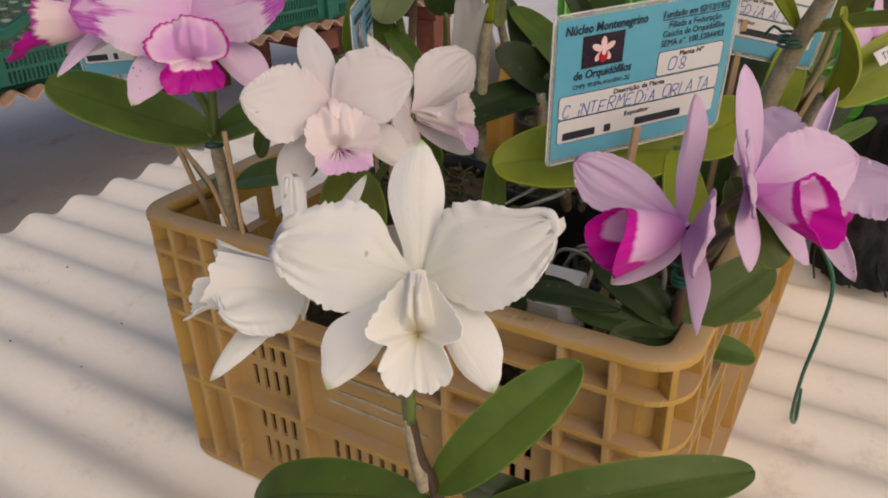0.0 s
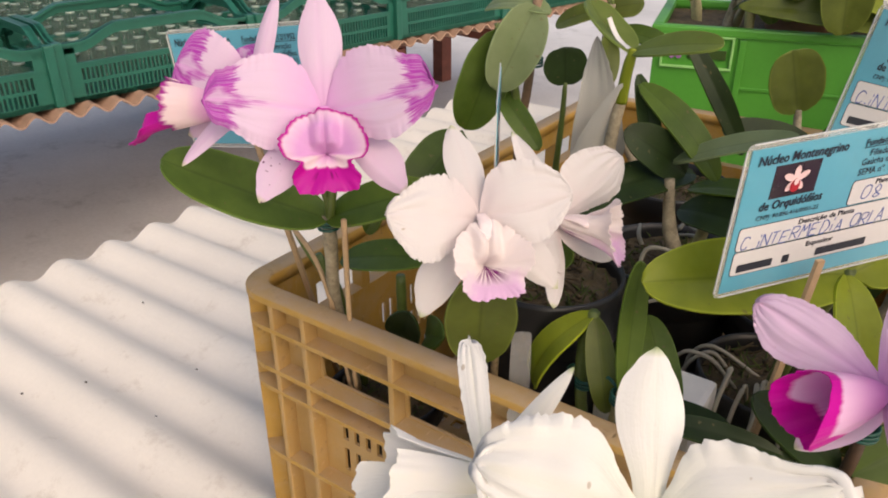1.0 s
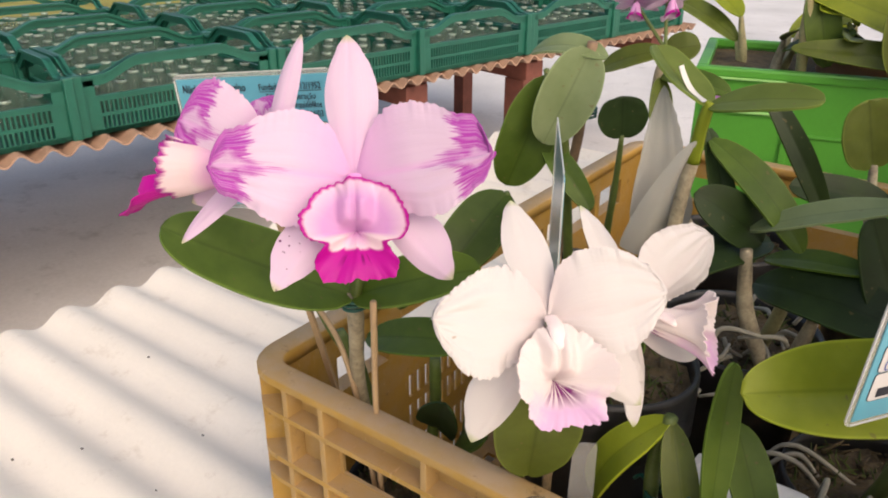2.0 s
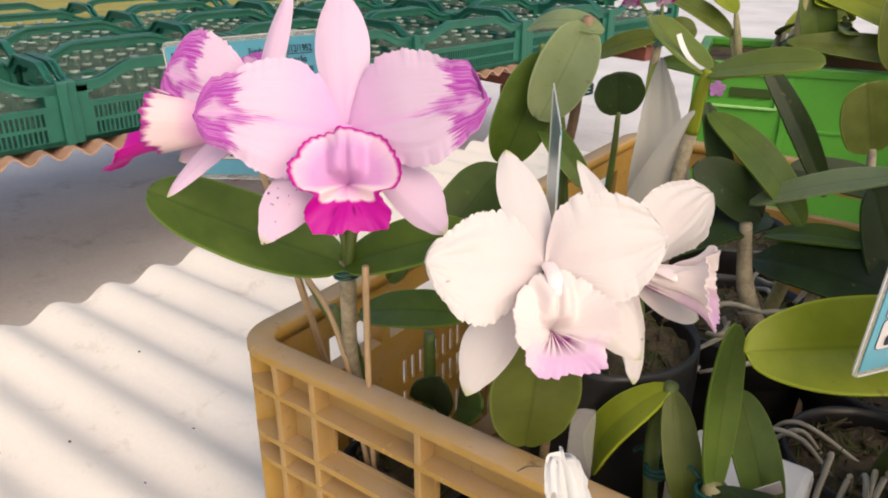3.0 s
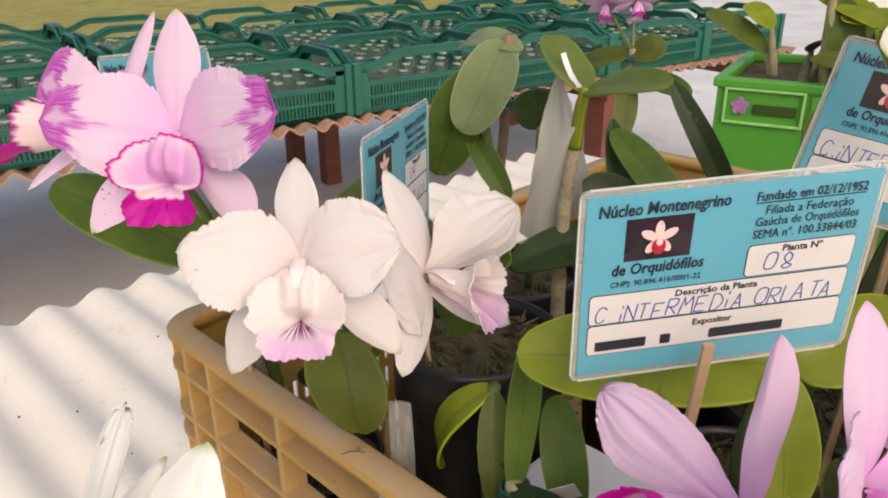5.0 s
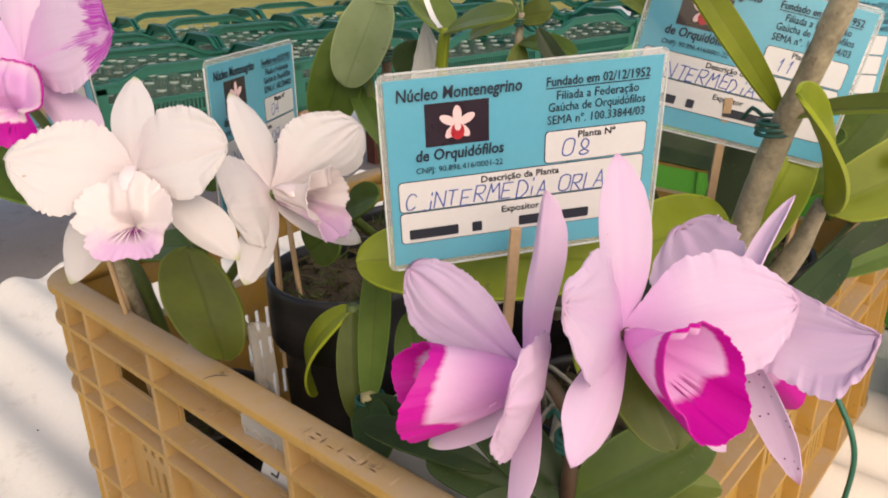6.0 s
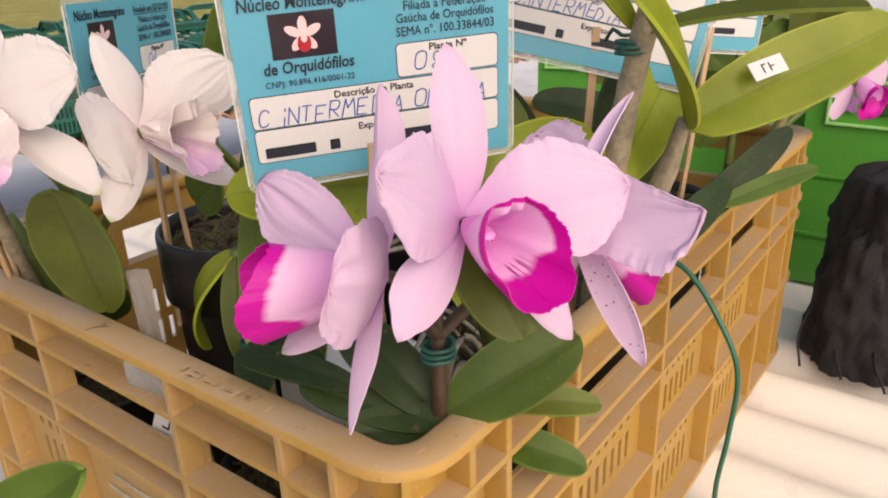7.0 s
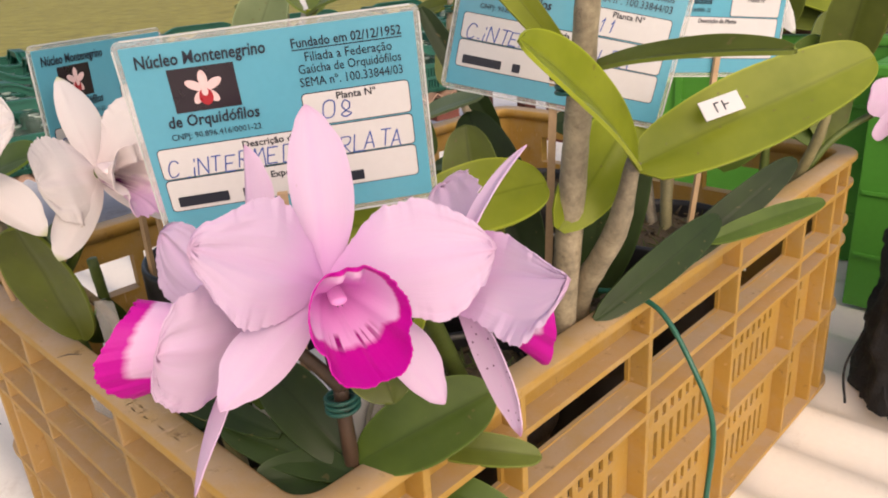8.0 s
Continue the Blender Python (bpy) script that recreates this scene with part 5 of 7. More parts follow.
tepal(fl, "sepal", C, (0.0604, -0.0721, 0.3227), 0.0100, (0.2, -0.70, 0.60), mat_pale, bow=0.06, cup=-0.2, seed=7)
tepal(fl, "sepal", C, (0.0380, -0.0500, 0.3270), 0.0170, (0.3, -0.85, 0.35), mat_pale, bow=0.04, cup=-0.2, seed=8)
tepal(fl, "petal", C, (0.0450, -0.0180, 0.3640), 0.0240, (0.45, -0.75, 0.35), mat_splash, a=0.75, b=0.30, bow=-0.04, cup=-0.12, ruffle=0.04, seed=9, nu=30, nv=21)
tepal(fl, "petal", C, (0.0490, -0.0570, 0.3630), 0.0380, (0.30, -0.80, 0.30), mat_splash, left=(0.12, 0.28, 0.40, 0.44, 0.43, 0.42, 0.40), right=(0.12, 0.26, 0.40, 0.50, 0.55, 0.56, 0.50), end=0.35, bow=0.03, cup=-0.10, ruffle=0.04, rag=0.05, curl=0.3, seed=10, nu=40, nv=27)
lip(fl, C + Vector((-0.008, -0.008, -0.004)), D, Z, 0.032, 0.0105, 0.020, -0.02, mat_splash_side, mat_magenta, 2, 0.24, spread=0.08, bend=0.9, floor=0.8, sink=0.25, root=0.80)
part("pedicel", tube([C, (0.074, -0.016, 0.325), (0.075, 0.002, 0.290), (0.070, 0.010, 0.268)], [0.0018, 0.0024, 0.0026]), mat_bulb_green, splash)
leaf(splash, (0.069, 0.009, 0.268), (0.006, -0.046, 0.306), 0.036, (0.35, -0.45, 0.8), mat_leaf, bow=-0.02, seed=1)
leaf(splash, (0.069, 0.009, 0.268), (0.128, 0.028, 0.292), 0.026, (0.35, -0.45, 0.8), mat_leaf, bow=0.04, seed=2)
bulb(splash, [(0.069, 0.010, 0.270), (0.061, 0.018, 0.240), (0.052, 0.028, 0.200), (0.050, 0.045, 0.120)], [0.0038, 0.0042, 0.0040, 0.0036, 0.0030], mat_bulb_papery)
tie(splash, (0.068, 0.011, 0.264), 0.0058)

# white flowers with lilac lips
white = orchid(O, "orchid with two blush-white flowers and lilac-veined lips")
C, D = Vector((0.1930, -0.0280, 0.3150)), Vector((0.64, -0.56, 0.53)).normalized()
fl = column(white, C + D * 0.001, D, Z, 0.0095, 0.0030, 1.00, mat_column_white, "white flower with lilac-tinted lip", 0.80)
tepal(fl, "sepal", C, (0.1620, -0.0050, 0.3425), 0.0190, D, mat_white, left=(0.06, 0.10, 0.150, 0.175, 0.170, 0.130, 0.080), right=(0.06, 0.10, 0.150, 0.170, 0.160, 0.120, 0.070), seed=11, **SEPAL)
tepal(fl, "sepal", C, (0.1790, -0.0520, 0.2745), 0.0190, D, mat_white, left=(0.05, 0.07, 0.100, 0.125, 0.130, 0.105, 0.060), right=(0.06, 0.10, 0.157, 0.210, 0.230, 0.180, 0.100), seed=12, **SEPAL)
tepal(fl, "sepal", C, (0.2180, -0.0040, 0.2785), 0.0190, D, mat_white, left=(0.06, 0.10, 0.145, 0.194, 0.217, 0.180, 0.100), right=(0.05, 0.07, 0.090, 0.110, 0.115, 0.090, 0.055), seed=13, **SEPAL)
tepal(fl, "petal", C, (0.1700, -0.0605, 0.3225), 0.0400, D, mat_white_petal, left=(0.09, 0.20, 0.345, 0.440, 0.445, 0.365, 0.220), right=(0.20, 0.335, 0.425, 0.415, 0.365, 0.265, 0.175), rag=0.04, seed=14, **{**PETAL, "ruffle": 0.032, "crimp": 0.020})
tepal(fl, "petal", C, (0.2220, -0.0060, 0.3250), 0.0400, D, mat_white_petal, left=(0.23, 0.43, 0.510, 0.515, 0.475, 0.400, 0.280), right=(0.08, 0.17, 0.320, 0.402, 0.385, 0.290, 0.175), rag=0.03, seed=15, **{**PETAL, "crimp": 0.014})
open_lip(fl, Vector((0.2033, -0.0373, 0.3008)) - D * 0.011, D, Z, 0.0168, 0.0175, 0.0150, 0.0175, mat_open_lip, 3, 0.20, wing=0.25, hood=0.36)
part("pedicel", tube([C, (0.184, -0.012, 0.295), (0.178, 0.004, 0.268), (0.168, 0.012, 0.240)], [0.0018, 0.0022, 0.0024]), mat_bulb_green, white)
C, D = Vector((0.2010, 0.0280, 0.2950)), Vector((0.88, -0.06, 0.42)).normalized()
fl = column(white, C + D * 0.001, D, Z, 0.0140, 0.0034, 0.35, mat_column_white, "white flower with lilac-tinted lip")
tepal(fl, "sepal", C, (0.1720, 0.0308, 0.3318), 0.0190, D, mat_white, left=(0.06, 0.10, 0.130, 0.140, 0.130, 0.100, 0.060), right=(0.09, 0.15, 0.205, 0.225, 0.210, 0.165, 0.090), seed=16, **SEPAL)
tepal(fl, "sepal", C, (0.2157, -0.0014, 0.2662), 0.0190, D, mat_white, left=(0.08, 0.13, 0.164, 0.172, 0.165, 0.135, 0.085), right=(0.06, 0.10, 0.140, 0.180, 0.180, 0.150, 0.095), seed=17, **SEPAL)
tepal(fl, "sepal", C, (0.2180, 0.0590, 0.2660), 0.0180, D, mat_white, bow=0.05, cup=-0.2, seed=18)
tepal(fl, "petal", C, (0.2060, 0.0020, 0.2950), 0.0400, D, mat_white_petal, a=0.62, b=0.40, bow=0.06, cup=-0.1, ruffle=0.03, waves=13, pleat=0.07, rag=0.05, seed=19, nu=40, nv=21)
tepal(fl, "petal", C, (0.2130, 0.0665, 0.3170), 0.0400, D, mat_white_petal, left=(0.08, 0.18, 0.335, 0.388, 0.372, 0.300, 0.217), right=(0.07, 0.12, 0.180, 0.240, 0.300, 0.310, 0.220), rag=0.03, fold=-0.12, seed=20, **PETAL)
open_lip(fl, C, Vector((0.94, 0.24, -0.06)), Z, 0.0135, 0.0150, 0.0150, 0.0280, mat_open_lip, 4, 0.26, lean=0.16, tube_power=0.36, run=1.0, notch=0.30, cut=0.06, flare=0.60, hood=0.50)
part("pedicel", tube([C, (0.192, 0.026, 0.278), (0.178, 0.018, 0.255), (0.168, 0.012, 0.240)], [0.0018, 0.0022, 0.0024]), mat_bulb_green, white)
leaf(white, (0.166, 0.014, 0.207), (0.1805, -0.004, 0.274), 0.036, (0.5, -0.7, 0.2), mat_leaf_olive, a=0.5, b=0.4, seed=3, label="broad upright leaf")
bulb(white, [(0.168, 0.012, 0.242), (0.1690, 0.028, 0.215), (0.1655, 0.0337, 0.183), (0.164, 0.045, 0.120)], [0.0022, 0.0022, 0.0022, 0.0022], mat_stem_speckled)
part("stick", tube([(0.1508, 0.0698, 0.268), (0.1571, 0.0691, 0.213), (0.1651, 0.0682, 0.162), (0.174, 0.0675, 0.100)], 0.0015, 6), mat_stick, white)

# lavender flowers with magenta lips
lav = orchid(O, "orchid with three lavender flowers and magenta lips above the crate corner")
C, D = Vector((0.3700, 0.0190, 0.2900)), Vector((0.80, -0.34, 0.47)).normalized()
fl = column(lav, C + D * 0.001, D, Z, 0.010, 0.0024, 0.60, mat_column, "lavender flower with magenta lip")
tepal(fl, "sepal", C, (0.3575, 0.0285, 0.3370), 0.0185, D, mat_lavender, left=(0.055, 0.085, 0.115, 0.135, 0.138, 0.110, 0.065), right=(0.08, 0.14, 0.195, 0.215, 0.205, 0.175, 0.105), seed=21, **SEPAL)
tepal(fl, "sepal", C, (0.3788, -0.0231, 0.2744), 0.0185, D, mat_lavender, left=(0.06, 0.09, 0.125, 0.145, 0.145, 0.112, 0.055), right=(0.06, 0.10, 0.140, 0.175, 0.195, 0.165, 0.085), seed=22, **SEPAL)
tepal(fl, "sepal", C, (0.3955, 0.0360, 0.2525), 0.0180, D, mat_lavender, left=(0.06, 0.10, 0.155, 0.205, 0.220, 0.180, 0.098), right=(0.05, 0.06, 0.070, 0.080, 0.085, 0.082, 0.058), seed=23, **SEPAL)
tepal(fl, "petal", C, (0.3720, -0.0190, 0.3140), 0.0340, D, mat_lavender, left=(0.08, 0.17, 0.275, 0.333, 0.335, 0.240, 0.135), right=(0.11, 0.22, 0.370, 0.403, 0.350, 0.245, 0.160), rag=0.03, seed=24, **PETAL)
tepal(fl, "petal", C, (0.4040, 0.0505, 0.2975), 0.0350, D, mat_lavender, left=(0.11, 0.22, 0.339, 0.376, 0.370, 0.285, 0.195), right=(0.07, 0.12, 0.200, 0.285, 0.335, 0.285, 0.180), rag=0.03, seed=25, **PETAL)
open_lip(fl, C, Vector((0.935, -0.354, 0.02)), Z, 0.0130, 0.0125, 0.0130, 0.0290, mat_hooded_lip, 5, 0.09, lean=0.30, tube_power=0.55, run=1.0, notch=0.10, hood=0.30)
part("pedicel", tube([C, (0.358, 0.024, 0.275), (0.348, 0.032, 0.255), (0.345, 0.036, 0.238)], [0.0018, 0.0022, 0.0024]), mat_bulb_dark, lav)
C, D = Vector((0.3480, 0.0040, 0.2745)), Vector((-0.40, -0.88, 0.18)).normalized()
fl = column(lav, C, D, Z, 0.014, 0.0034, 0.50, mat_column, "lavender flower seen from the side")
tepal(fl, "sepal", C, (0.3426, 0.0168, 0.3266), 0.0100, (0.5, -0.85, 0.1), mat_lavender, left=(0.05, 0.06, 0.070, 0.060, 0.040, 0.030, 0.020), right=(0.05, 0.08, 0.094, 0.120, 0.137, 0.125, 0.080), end=0.75, bow=-0.03, cup=-0.25, seed=26)
tepal(fl, "sepal", C, (0.3649, -0.0283, 0.2447), 0.0110, (-0.2, -0.93, 0.25), mat_lavender, left=(0.06, 0.10, 0.155, 0.180, 0.175, 0.115, 0.055), right=(0.06, 0.06, 0.050, 0.035, 0.025, 0.022, 0.018), end=0.75, bow=0.08, cup=-0.2, seed=27)
tepal(fl, "sepal", C, (0.3250, -0.0150, 0.2500), 0.0170, D, mat_pale, bow=0.05, cup=-0.2, seed=28)
tepal(fl, "petal", C, (0.2985, 0.0070, 0.2930), 0.0330, (0.15, -0.86, 0.48), mat_lavender, left=(0.06, 0.09, 0.150, 0.205, 0.250, 0.240, 0.170), right=(0.06, 0.10, 0.165, 0.206, 0.215, 0.195, 0.150), rag=0.04, seed=29, **{**PETAL, "end": 0.4})
tepal(fl, "petal", C, (0.3630, -0.0285, 0.2870), 0.0300, (-0.80, -0.50, 0.24), mat_lavender, left=(0.12, 0.24, 0.370, 0.450, 0.460, 0.420, 0.330), right=(0.12, 0.24, 0.370, 0.450, 0.460, 0.420, 0.330), rag=0.08, bow=-0.10, cup=0.15, ruffle=0.03, waves=12, pleat=0.08, end=0.4, seed=30, nu=40, nv=25)
open_lip(fl, C, Vector((-0.66, -0.74, -0.06)), Z, 0.0130, 0.0140, 0.0140, 0.0310, mat_hooded_lip, 6, 0.10, lean=0.10, tube_power=0.52, run=1.0, notch=0.06, belly=0.28)
part("pedicel", tube([C, (0.348, 0.014, 0.268), (0.346, 0.028, 0.250), (0.345, 0.036, 0.238)], [0.0018, 0.0022, 0.0024]), mat_bulb_dark, lav)
C, D = Vector((0.3870, 0.0550, 0.2830)), Vector((0.28, 0.66, -0.58)).normalized()
fl = column(lav, C, D, Z, 0.012, 0.0024, 0.60, mat_column, "lavender flower seen from behind")
tepal(fl, "sepal", C, (0.3893, 0.0848, 0.3169), 0.0070, D, mat_lavender, bow=-0.06, cup=-0.4, seed=31)
tepal(fl, "sepal", C, (0.4143, 0.0471, 0.2434), 0.0110, D, mat_lav_spotted, left=(0.07, 0.10, 0.120, 0.130, 0.120, 0.095, 0.055), right=(0.04, 0.05, 0.065, 0.080, 0.085, 0.075, 0.045), seed=32, **SEPAL)
tepal(fl, "sepal", C, (0.3720, 0.0820, 0.2520), 0.0160, D, mat_lavender, bow=0.05, cup=-0.2, seed=33)
tepal(fl, "petal", C, (0.4240, 0.0568, 0.2915), 0.0360, D, mat_lavender, left=(0.24, 0.32, 0.370, 0.430, 0.490, 0.480, 0.330), right=(0.30, 0.36, 0.350, 0.280, 0.200, 0.120, 0.060), rag=0.03, seed=34, **PETAL)
tepal(fl, "petal", C, (0.3560, 0.0800, 0.3000), 0.0320, D, mat_lavender, a=0.74, b=0.44, sag=0.05, bow=0.05, cup=-0.1, ruffle=0.045, waves=12, pleat=0.05, rag=0.05, seed=35, nu=30, nv=21)
open_lip(fl, C, D, Z, 0.0110, 0.0110, 0.0120, 0.0330, mat_hooded_lip, 7, 0.05, lean=0.28, tube_power=0.50, run=1.0)
part("pedicel", tube([C, (0.374, 0.048, 0.272), (0.356, 0.042, 0.252), (0.345, 0.036, 0.238)], [0.0018, 0.0022, 0.0024]), mat_bulb_dark, lav)
leaf(lav, (0.345, 0.040, 0.205), (0.377, 0.078, 0.228), 0.027, (0.5, -0.6, 0.6), mat_leaf, bow=0.06, seed=4)
bulb(lav, [(0.345, 0.036, 0.240), (0.343, 0.038, 0.210), (0.336, 0.045, 0.160), (0.328, 0.055, 0.110)], [0.0026, 0.0029, 0.0030, 0.0026], mat_bulb_dark)
tie(lav, (0.3445, 0.0365, 0.232), 0.0055)

# white flowers in front of the crate
alba = orchid(O, "orchid with pure white flowers and green leaves before the crate")
C, D = Vector((0.3105, -0.1410, 0.3140)), Vector((0.38, -0.68, 0.63)).normalized()
fl = column(alba, C + D * 0.001, D, Z, 0.0120, 0.0026, 0.90, mat_column_alba, "pure white flower", 0.85)
tepal(fl, "sepal", C, (0.2990, -0.1190, 0.3440), 0.0155, D, mat_alba, left=(0.10, 0.115, 0.165, 0.215, 0.230, 0.195, 0.110), right=(0.065, 0.075, 0.115, 0.163, 0.168, 0.130, 0.075), seed=36, **SEPAL)
tepal(fl, "sepal", C, (0.2985, -0.1690, 0.2910), 0.0165, D, mat_alba, left=(0.05, 0.07, 0.085, 0.100, 0.110, 0.090, 0.050), right=(0.06, 0.10, 0.155, 0.225, 0.275, 0.230, 0.125), seed=37, **SEPAL)
tepal(fl, "sepal", C, (0.3370, -0.1480, 0.2900), 0.0165, D, mat_alba, left=(0.06, 0.11, 0.190, 0.265, 0.265, 0.215, 0.120), right=(0.05, 0.07, 0.080, 0.095, 0.115, 0.105, 0.060), seed=38, **SEPAL)
ALBA = dict(bow=0.05, cup=-0.06, ruffle=0.034, waves=12, pleat=0.11, end=0.30, nu=46, nv=29)
tepal(fl, "petal", C, (0.2720, -0.1531, 0.3194), 0.0300, D, mat_alba_petal, left=(0.07, 0.16, 0.305, 0.344, 0.308, 0.253, 0.190), right=(0.07, 0.17, 0.350, 0.430, 0.405, 0.352, 0.270), rag=0.09, seed=39, **ALBA)
tepal(fl, "petal", C, (0.3430, -0.1295, 0.3325), 0.0285, D, mat_alba_petal, left=(0.09, 0.20, 0.345, 0.356, 0.290, 0.185, 0.135), right=(0.10, 0.22, 0.345, 0.385, 0.370, 0.310, 0.225), rag=0.12, seed=40, **ALBA)
open_lip(fl, Vector((0.3183, -0.1548, 0.3071)) - D * 0.007, D, Z, 0.0120, 0.0150, 0.0160, 0.0150, mat_alba_lip, 8, 0.16, notch=0.36, hood=0.65, wing=0.4, pinch=0.50)
part("pedicel", tube([C, (0.303, -0.130, 0.300), (0.299, -0.131, 0.276), (0.297, -0.130, 0.250)], [0.0016, 0.0020, 0.0022]), mat_bulb_green, alba)
C, D = Vector((0.2640, -0.1370, 0.2975)), Vector((-0.76, -0.60, 0.24)).normalized()
fl = column(alba, C, D, Z, 0.014, 0.0032, 0.35, mat_column_alba, "pure white flower turned away")
tepal(fl, "sepal", C, (0.2785, -0.1185, 0.3295), 0.0065, (0.38, -0.68, 0.63), mat_alba, bow=0.05, cup=-0.4, seed=41)
tepal(fl, "sepal", C, (0.2587, -0.1740, 0.2823), 0.0095, (0.1, -0.72, 0.68), mat_alba, bow=0.06, cup=-0.2, seed=42)
tepal(fl, "sepal", C, (0.2450, -0.1180, 0.2690), 0.0130, D, mat_alba, bow=0.05, cup=-0.2, seed=43)
tepal(fl, "petal", C, (0.2428, -0.1129, 0.3200), 0.0085, (0.35, -0.65, 0.55), mat_alba_petal, a=0.62, b=0.20, bow=0.05, cup=-0.1, ruffle=0.035, rag=0.10, pleat=0.10, seed=44, nu=46, nv=21)
tepal(fl, "petal", C, (0.2570, -0.1640, 0.3000), 0.0260, (0.10, -0.72, 0.68), mat_alba_petal, left=(0.12, 0.24, 0.36, 0.44, 0.46, 0.42, 0.34), right=(0.12, 0.24, 0.36, 0.44, 0.46, 0.42, 0.34), end=0.4, bow=0.05, cup=-0.1, ruffle=0.03, rag=0.06, pleat=0.08, seed=45, nu=46, nv=21)
lip(fl, C - D * 0.001, D, Z, 0.030, 0.0090, 0.012, 0.02, mat_alba_side, mat_alba_lip, 9, 0.26, spread=0.12, bend=0.9, floor=0.9, sink=0.15, root=0.80)
part("pedicel", tube([C, (0.280, -0.130, 0.290), (0.293, -0.128, 0.276), (0.297, -0.130, 0.250)], [0.0016, 0.0020, 0.0022]), mat_bulb_green, alba)
leaf(alba, (0.300, -0.122, 0.213), (0.338, -0.084, 0.258), 0.0225, (0.2, -0.6, 0.7), mat_leaf, bow=0.05, a=0.5, b=0.5, seed=5)
bulb(alba, [(0.297, -0.130, 0.254), (0.298, -0.127, 0.232), (0.300, -0.121, 0.212), (0.308, -0.112, 0.150), (0.316, -0.106, 0.060)], [0.0017, 0.0022, 0.0023, 0.0030, 0.0028], mat_bulb_dark)
part("sheath", blade((0.2985, -0.1275, 0.216), (0.2968, -0.1325, 0.252), 0.0052, (0.2, -0.8, 0.5), a=0.2, b=0.5, stem=0.8, cup=-0.8, seed=46), mat_bulb_papery, alba, "torn papery sheath", thick=0.0003)
pot((0.320, -0.110, 0.0), 0.045, 0.080, "black plastic pot with a white orchid in front of the crate")

# green wire hanging over the crate's side
wire = tagged(part("wire", tube([(0.338, 0.205, 0.2070), (0.352, 0.208, 0.2085), (0.372, 0.206, 0.205), (0.392, 0.200, 0.186), (0.405, 0.198, 0.160), (0.404, 0.200, 0.120), (0.400, 0.205, 0.080), (0.399, 0.225, 0.030), (0.402, 0.255, 0.003), (0.400, 0.300, 0.002)], 0.0014, 8, 10), mat_wire), "green coated wire bent over the crate's rim", "wire")

# black net bundle
net = thing("shade_net", (0.434, 0.575, 0), "bundle of crumpled black shade net on the white sheet", "net")


def crumple(cx, cy, radius, height, seed):
    rows = []
    for i in range(31):
        z = i / 30
        row = []
        for k in range(72):
            a = 2 * math.pi * k / 72
            r = radius * (1 - 0.3 * z ** 3) * (1 + 0.30 * noise.noise((math.cos(a) * 1.6, math.sin(a) * 1.6 + seed, z * 2)) + 0.16 * noise.noise((math.cos(a) * 5, math.sin(a) * 5 + seed, z * 6)) + 0.06 * noise.noise((math.cos(a) * 14, math.sin(a) * 14 + seed, z * 16)))
            row.append((cx + r * math.cos(a), cy + r * math.sin(a), height * z + 0.012 * noise.noise((k * 0.4, z * 5, seed)) * z))
        rows.append(row)
    for f in (0.7, 0.4, 0.1):
        rows.append([(cx + (p[0] - cx) * f, cy + (p[1] - cy) * f, p[2] + 0.012 * (1 - f) + 0.008 * noise.noise((p[0] * 60, p[1] * 60, f * 5))) for p in rows[30]])
    return grid_mesh(rows, close=True)


part("crumpled_net", crumple(0.0, 0.0, 0.060, 0.165, 1.0), mat_net, net)
part("fold", crumple(-0.012, -0.030, 0.040, 0.120, 5.0), mat_net, net)
part("fold", crumple(0.030, -0.024, 0.036, 0.085, 9.0), mat_net, net)
for k in range(4):
    part("loose_strand", tube([(-0.05 + 0.03 * k, -0.050, 0.06 + 0.02 * k), (-0.056 + 0.03 * k, -0.066, 0.030), (-0.050 + 0.034 * k, -0.074 - 0.004 * k, 0.003)], 0.0011, 5), mat_net, net)

# ---- leaves and stems of the flowering orchids ----
leaf(splash, (0.048, 0.040, 0.222), (0.118, 0.042, 0.243), 0.022, (0.3, -0.5, 0.8), mat_leaf, bow=0.05, seed=51)
leaf(splash, (0.052, 0.060, 0.235), (0.072, 0.052, 0.262), 0.014, (0.4, -0.6, 0.6), mat_leaf, seed=52)
leaf(splash, (0.085, 0.055, 0.170), (0.104, 0.036, 0.205), 0.024, (0.4, -0.6, 0.6), mat_leaf_dark, bow=0.1, seed=53)
leaf(splash, (0.100, 0.060, 0.170), (0.132, 0.032, 0.200), 0.026, (0.4, -0.6, 0.6), mat_leaf, bow=0.1, seed=54)
bulb(splash, [(0.030, 0.036, 0.222), (0.040, 0.042, 0.190), (0.050, 0.052, 0.120)], [0.0035, 0.0052, 0.0045, 0.0030], mat_bulb_green, seed=2)
bulb(splash, [(0.083, 0.055, 0.215), (0.080, 0.058, 0.170), (0.068, 0.062, 0.115)], [0.0030, 0.0036, 0.0030], mat_bulb_green, seed=3)
part("stick", tube([(0.0925, -0.0030, 0.278), (0.078, 0.012, 0.190), (0.066, 0.030, 0.060)], 0.0016, 6), mat_stick, splash)
part("stick", tube([(0.0120, 0.0300, 0.246), (0.048, 0.024, 0.212), (0.075, 0.020, 0.100)], 0.0016, 6), mat_stick, splash)
part("stem", tube([(0.0080, 0.0320, 0.248), (0.024, 0.034, 0.225), (0.034, 0.036, 0.212)], [0.0012, 0.0022, 0.0028]), mat_bulb_green, splash)

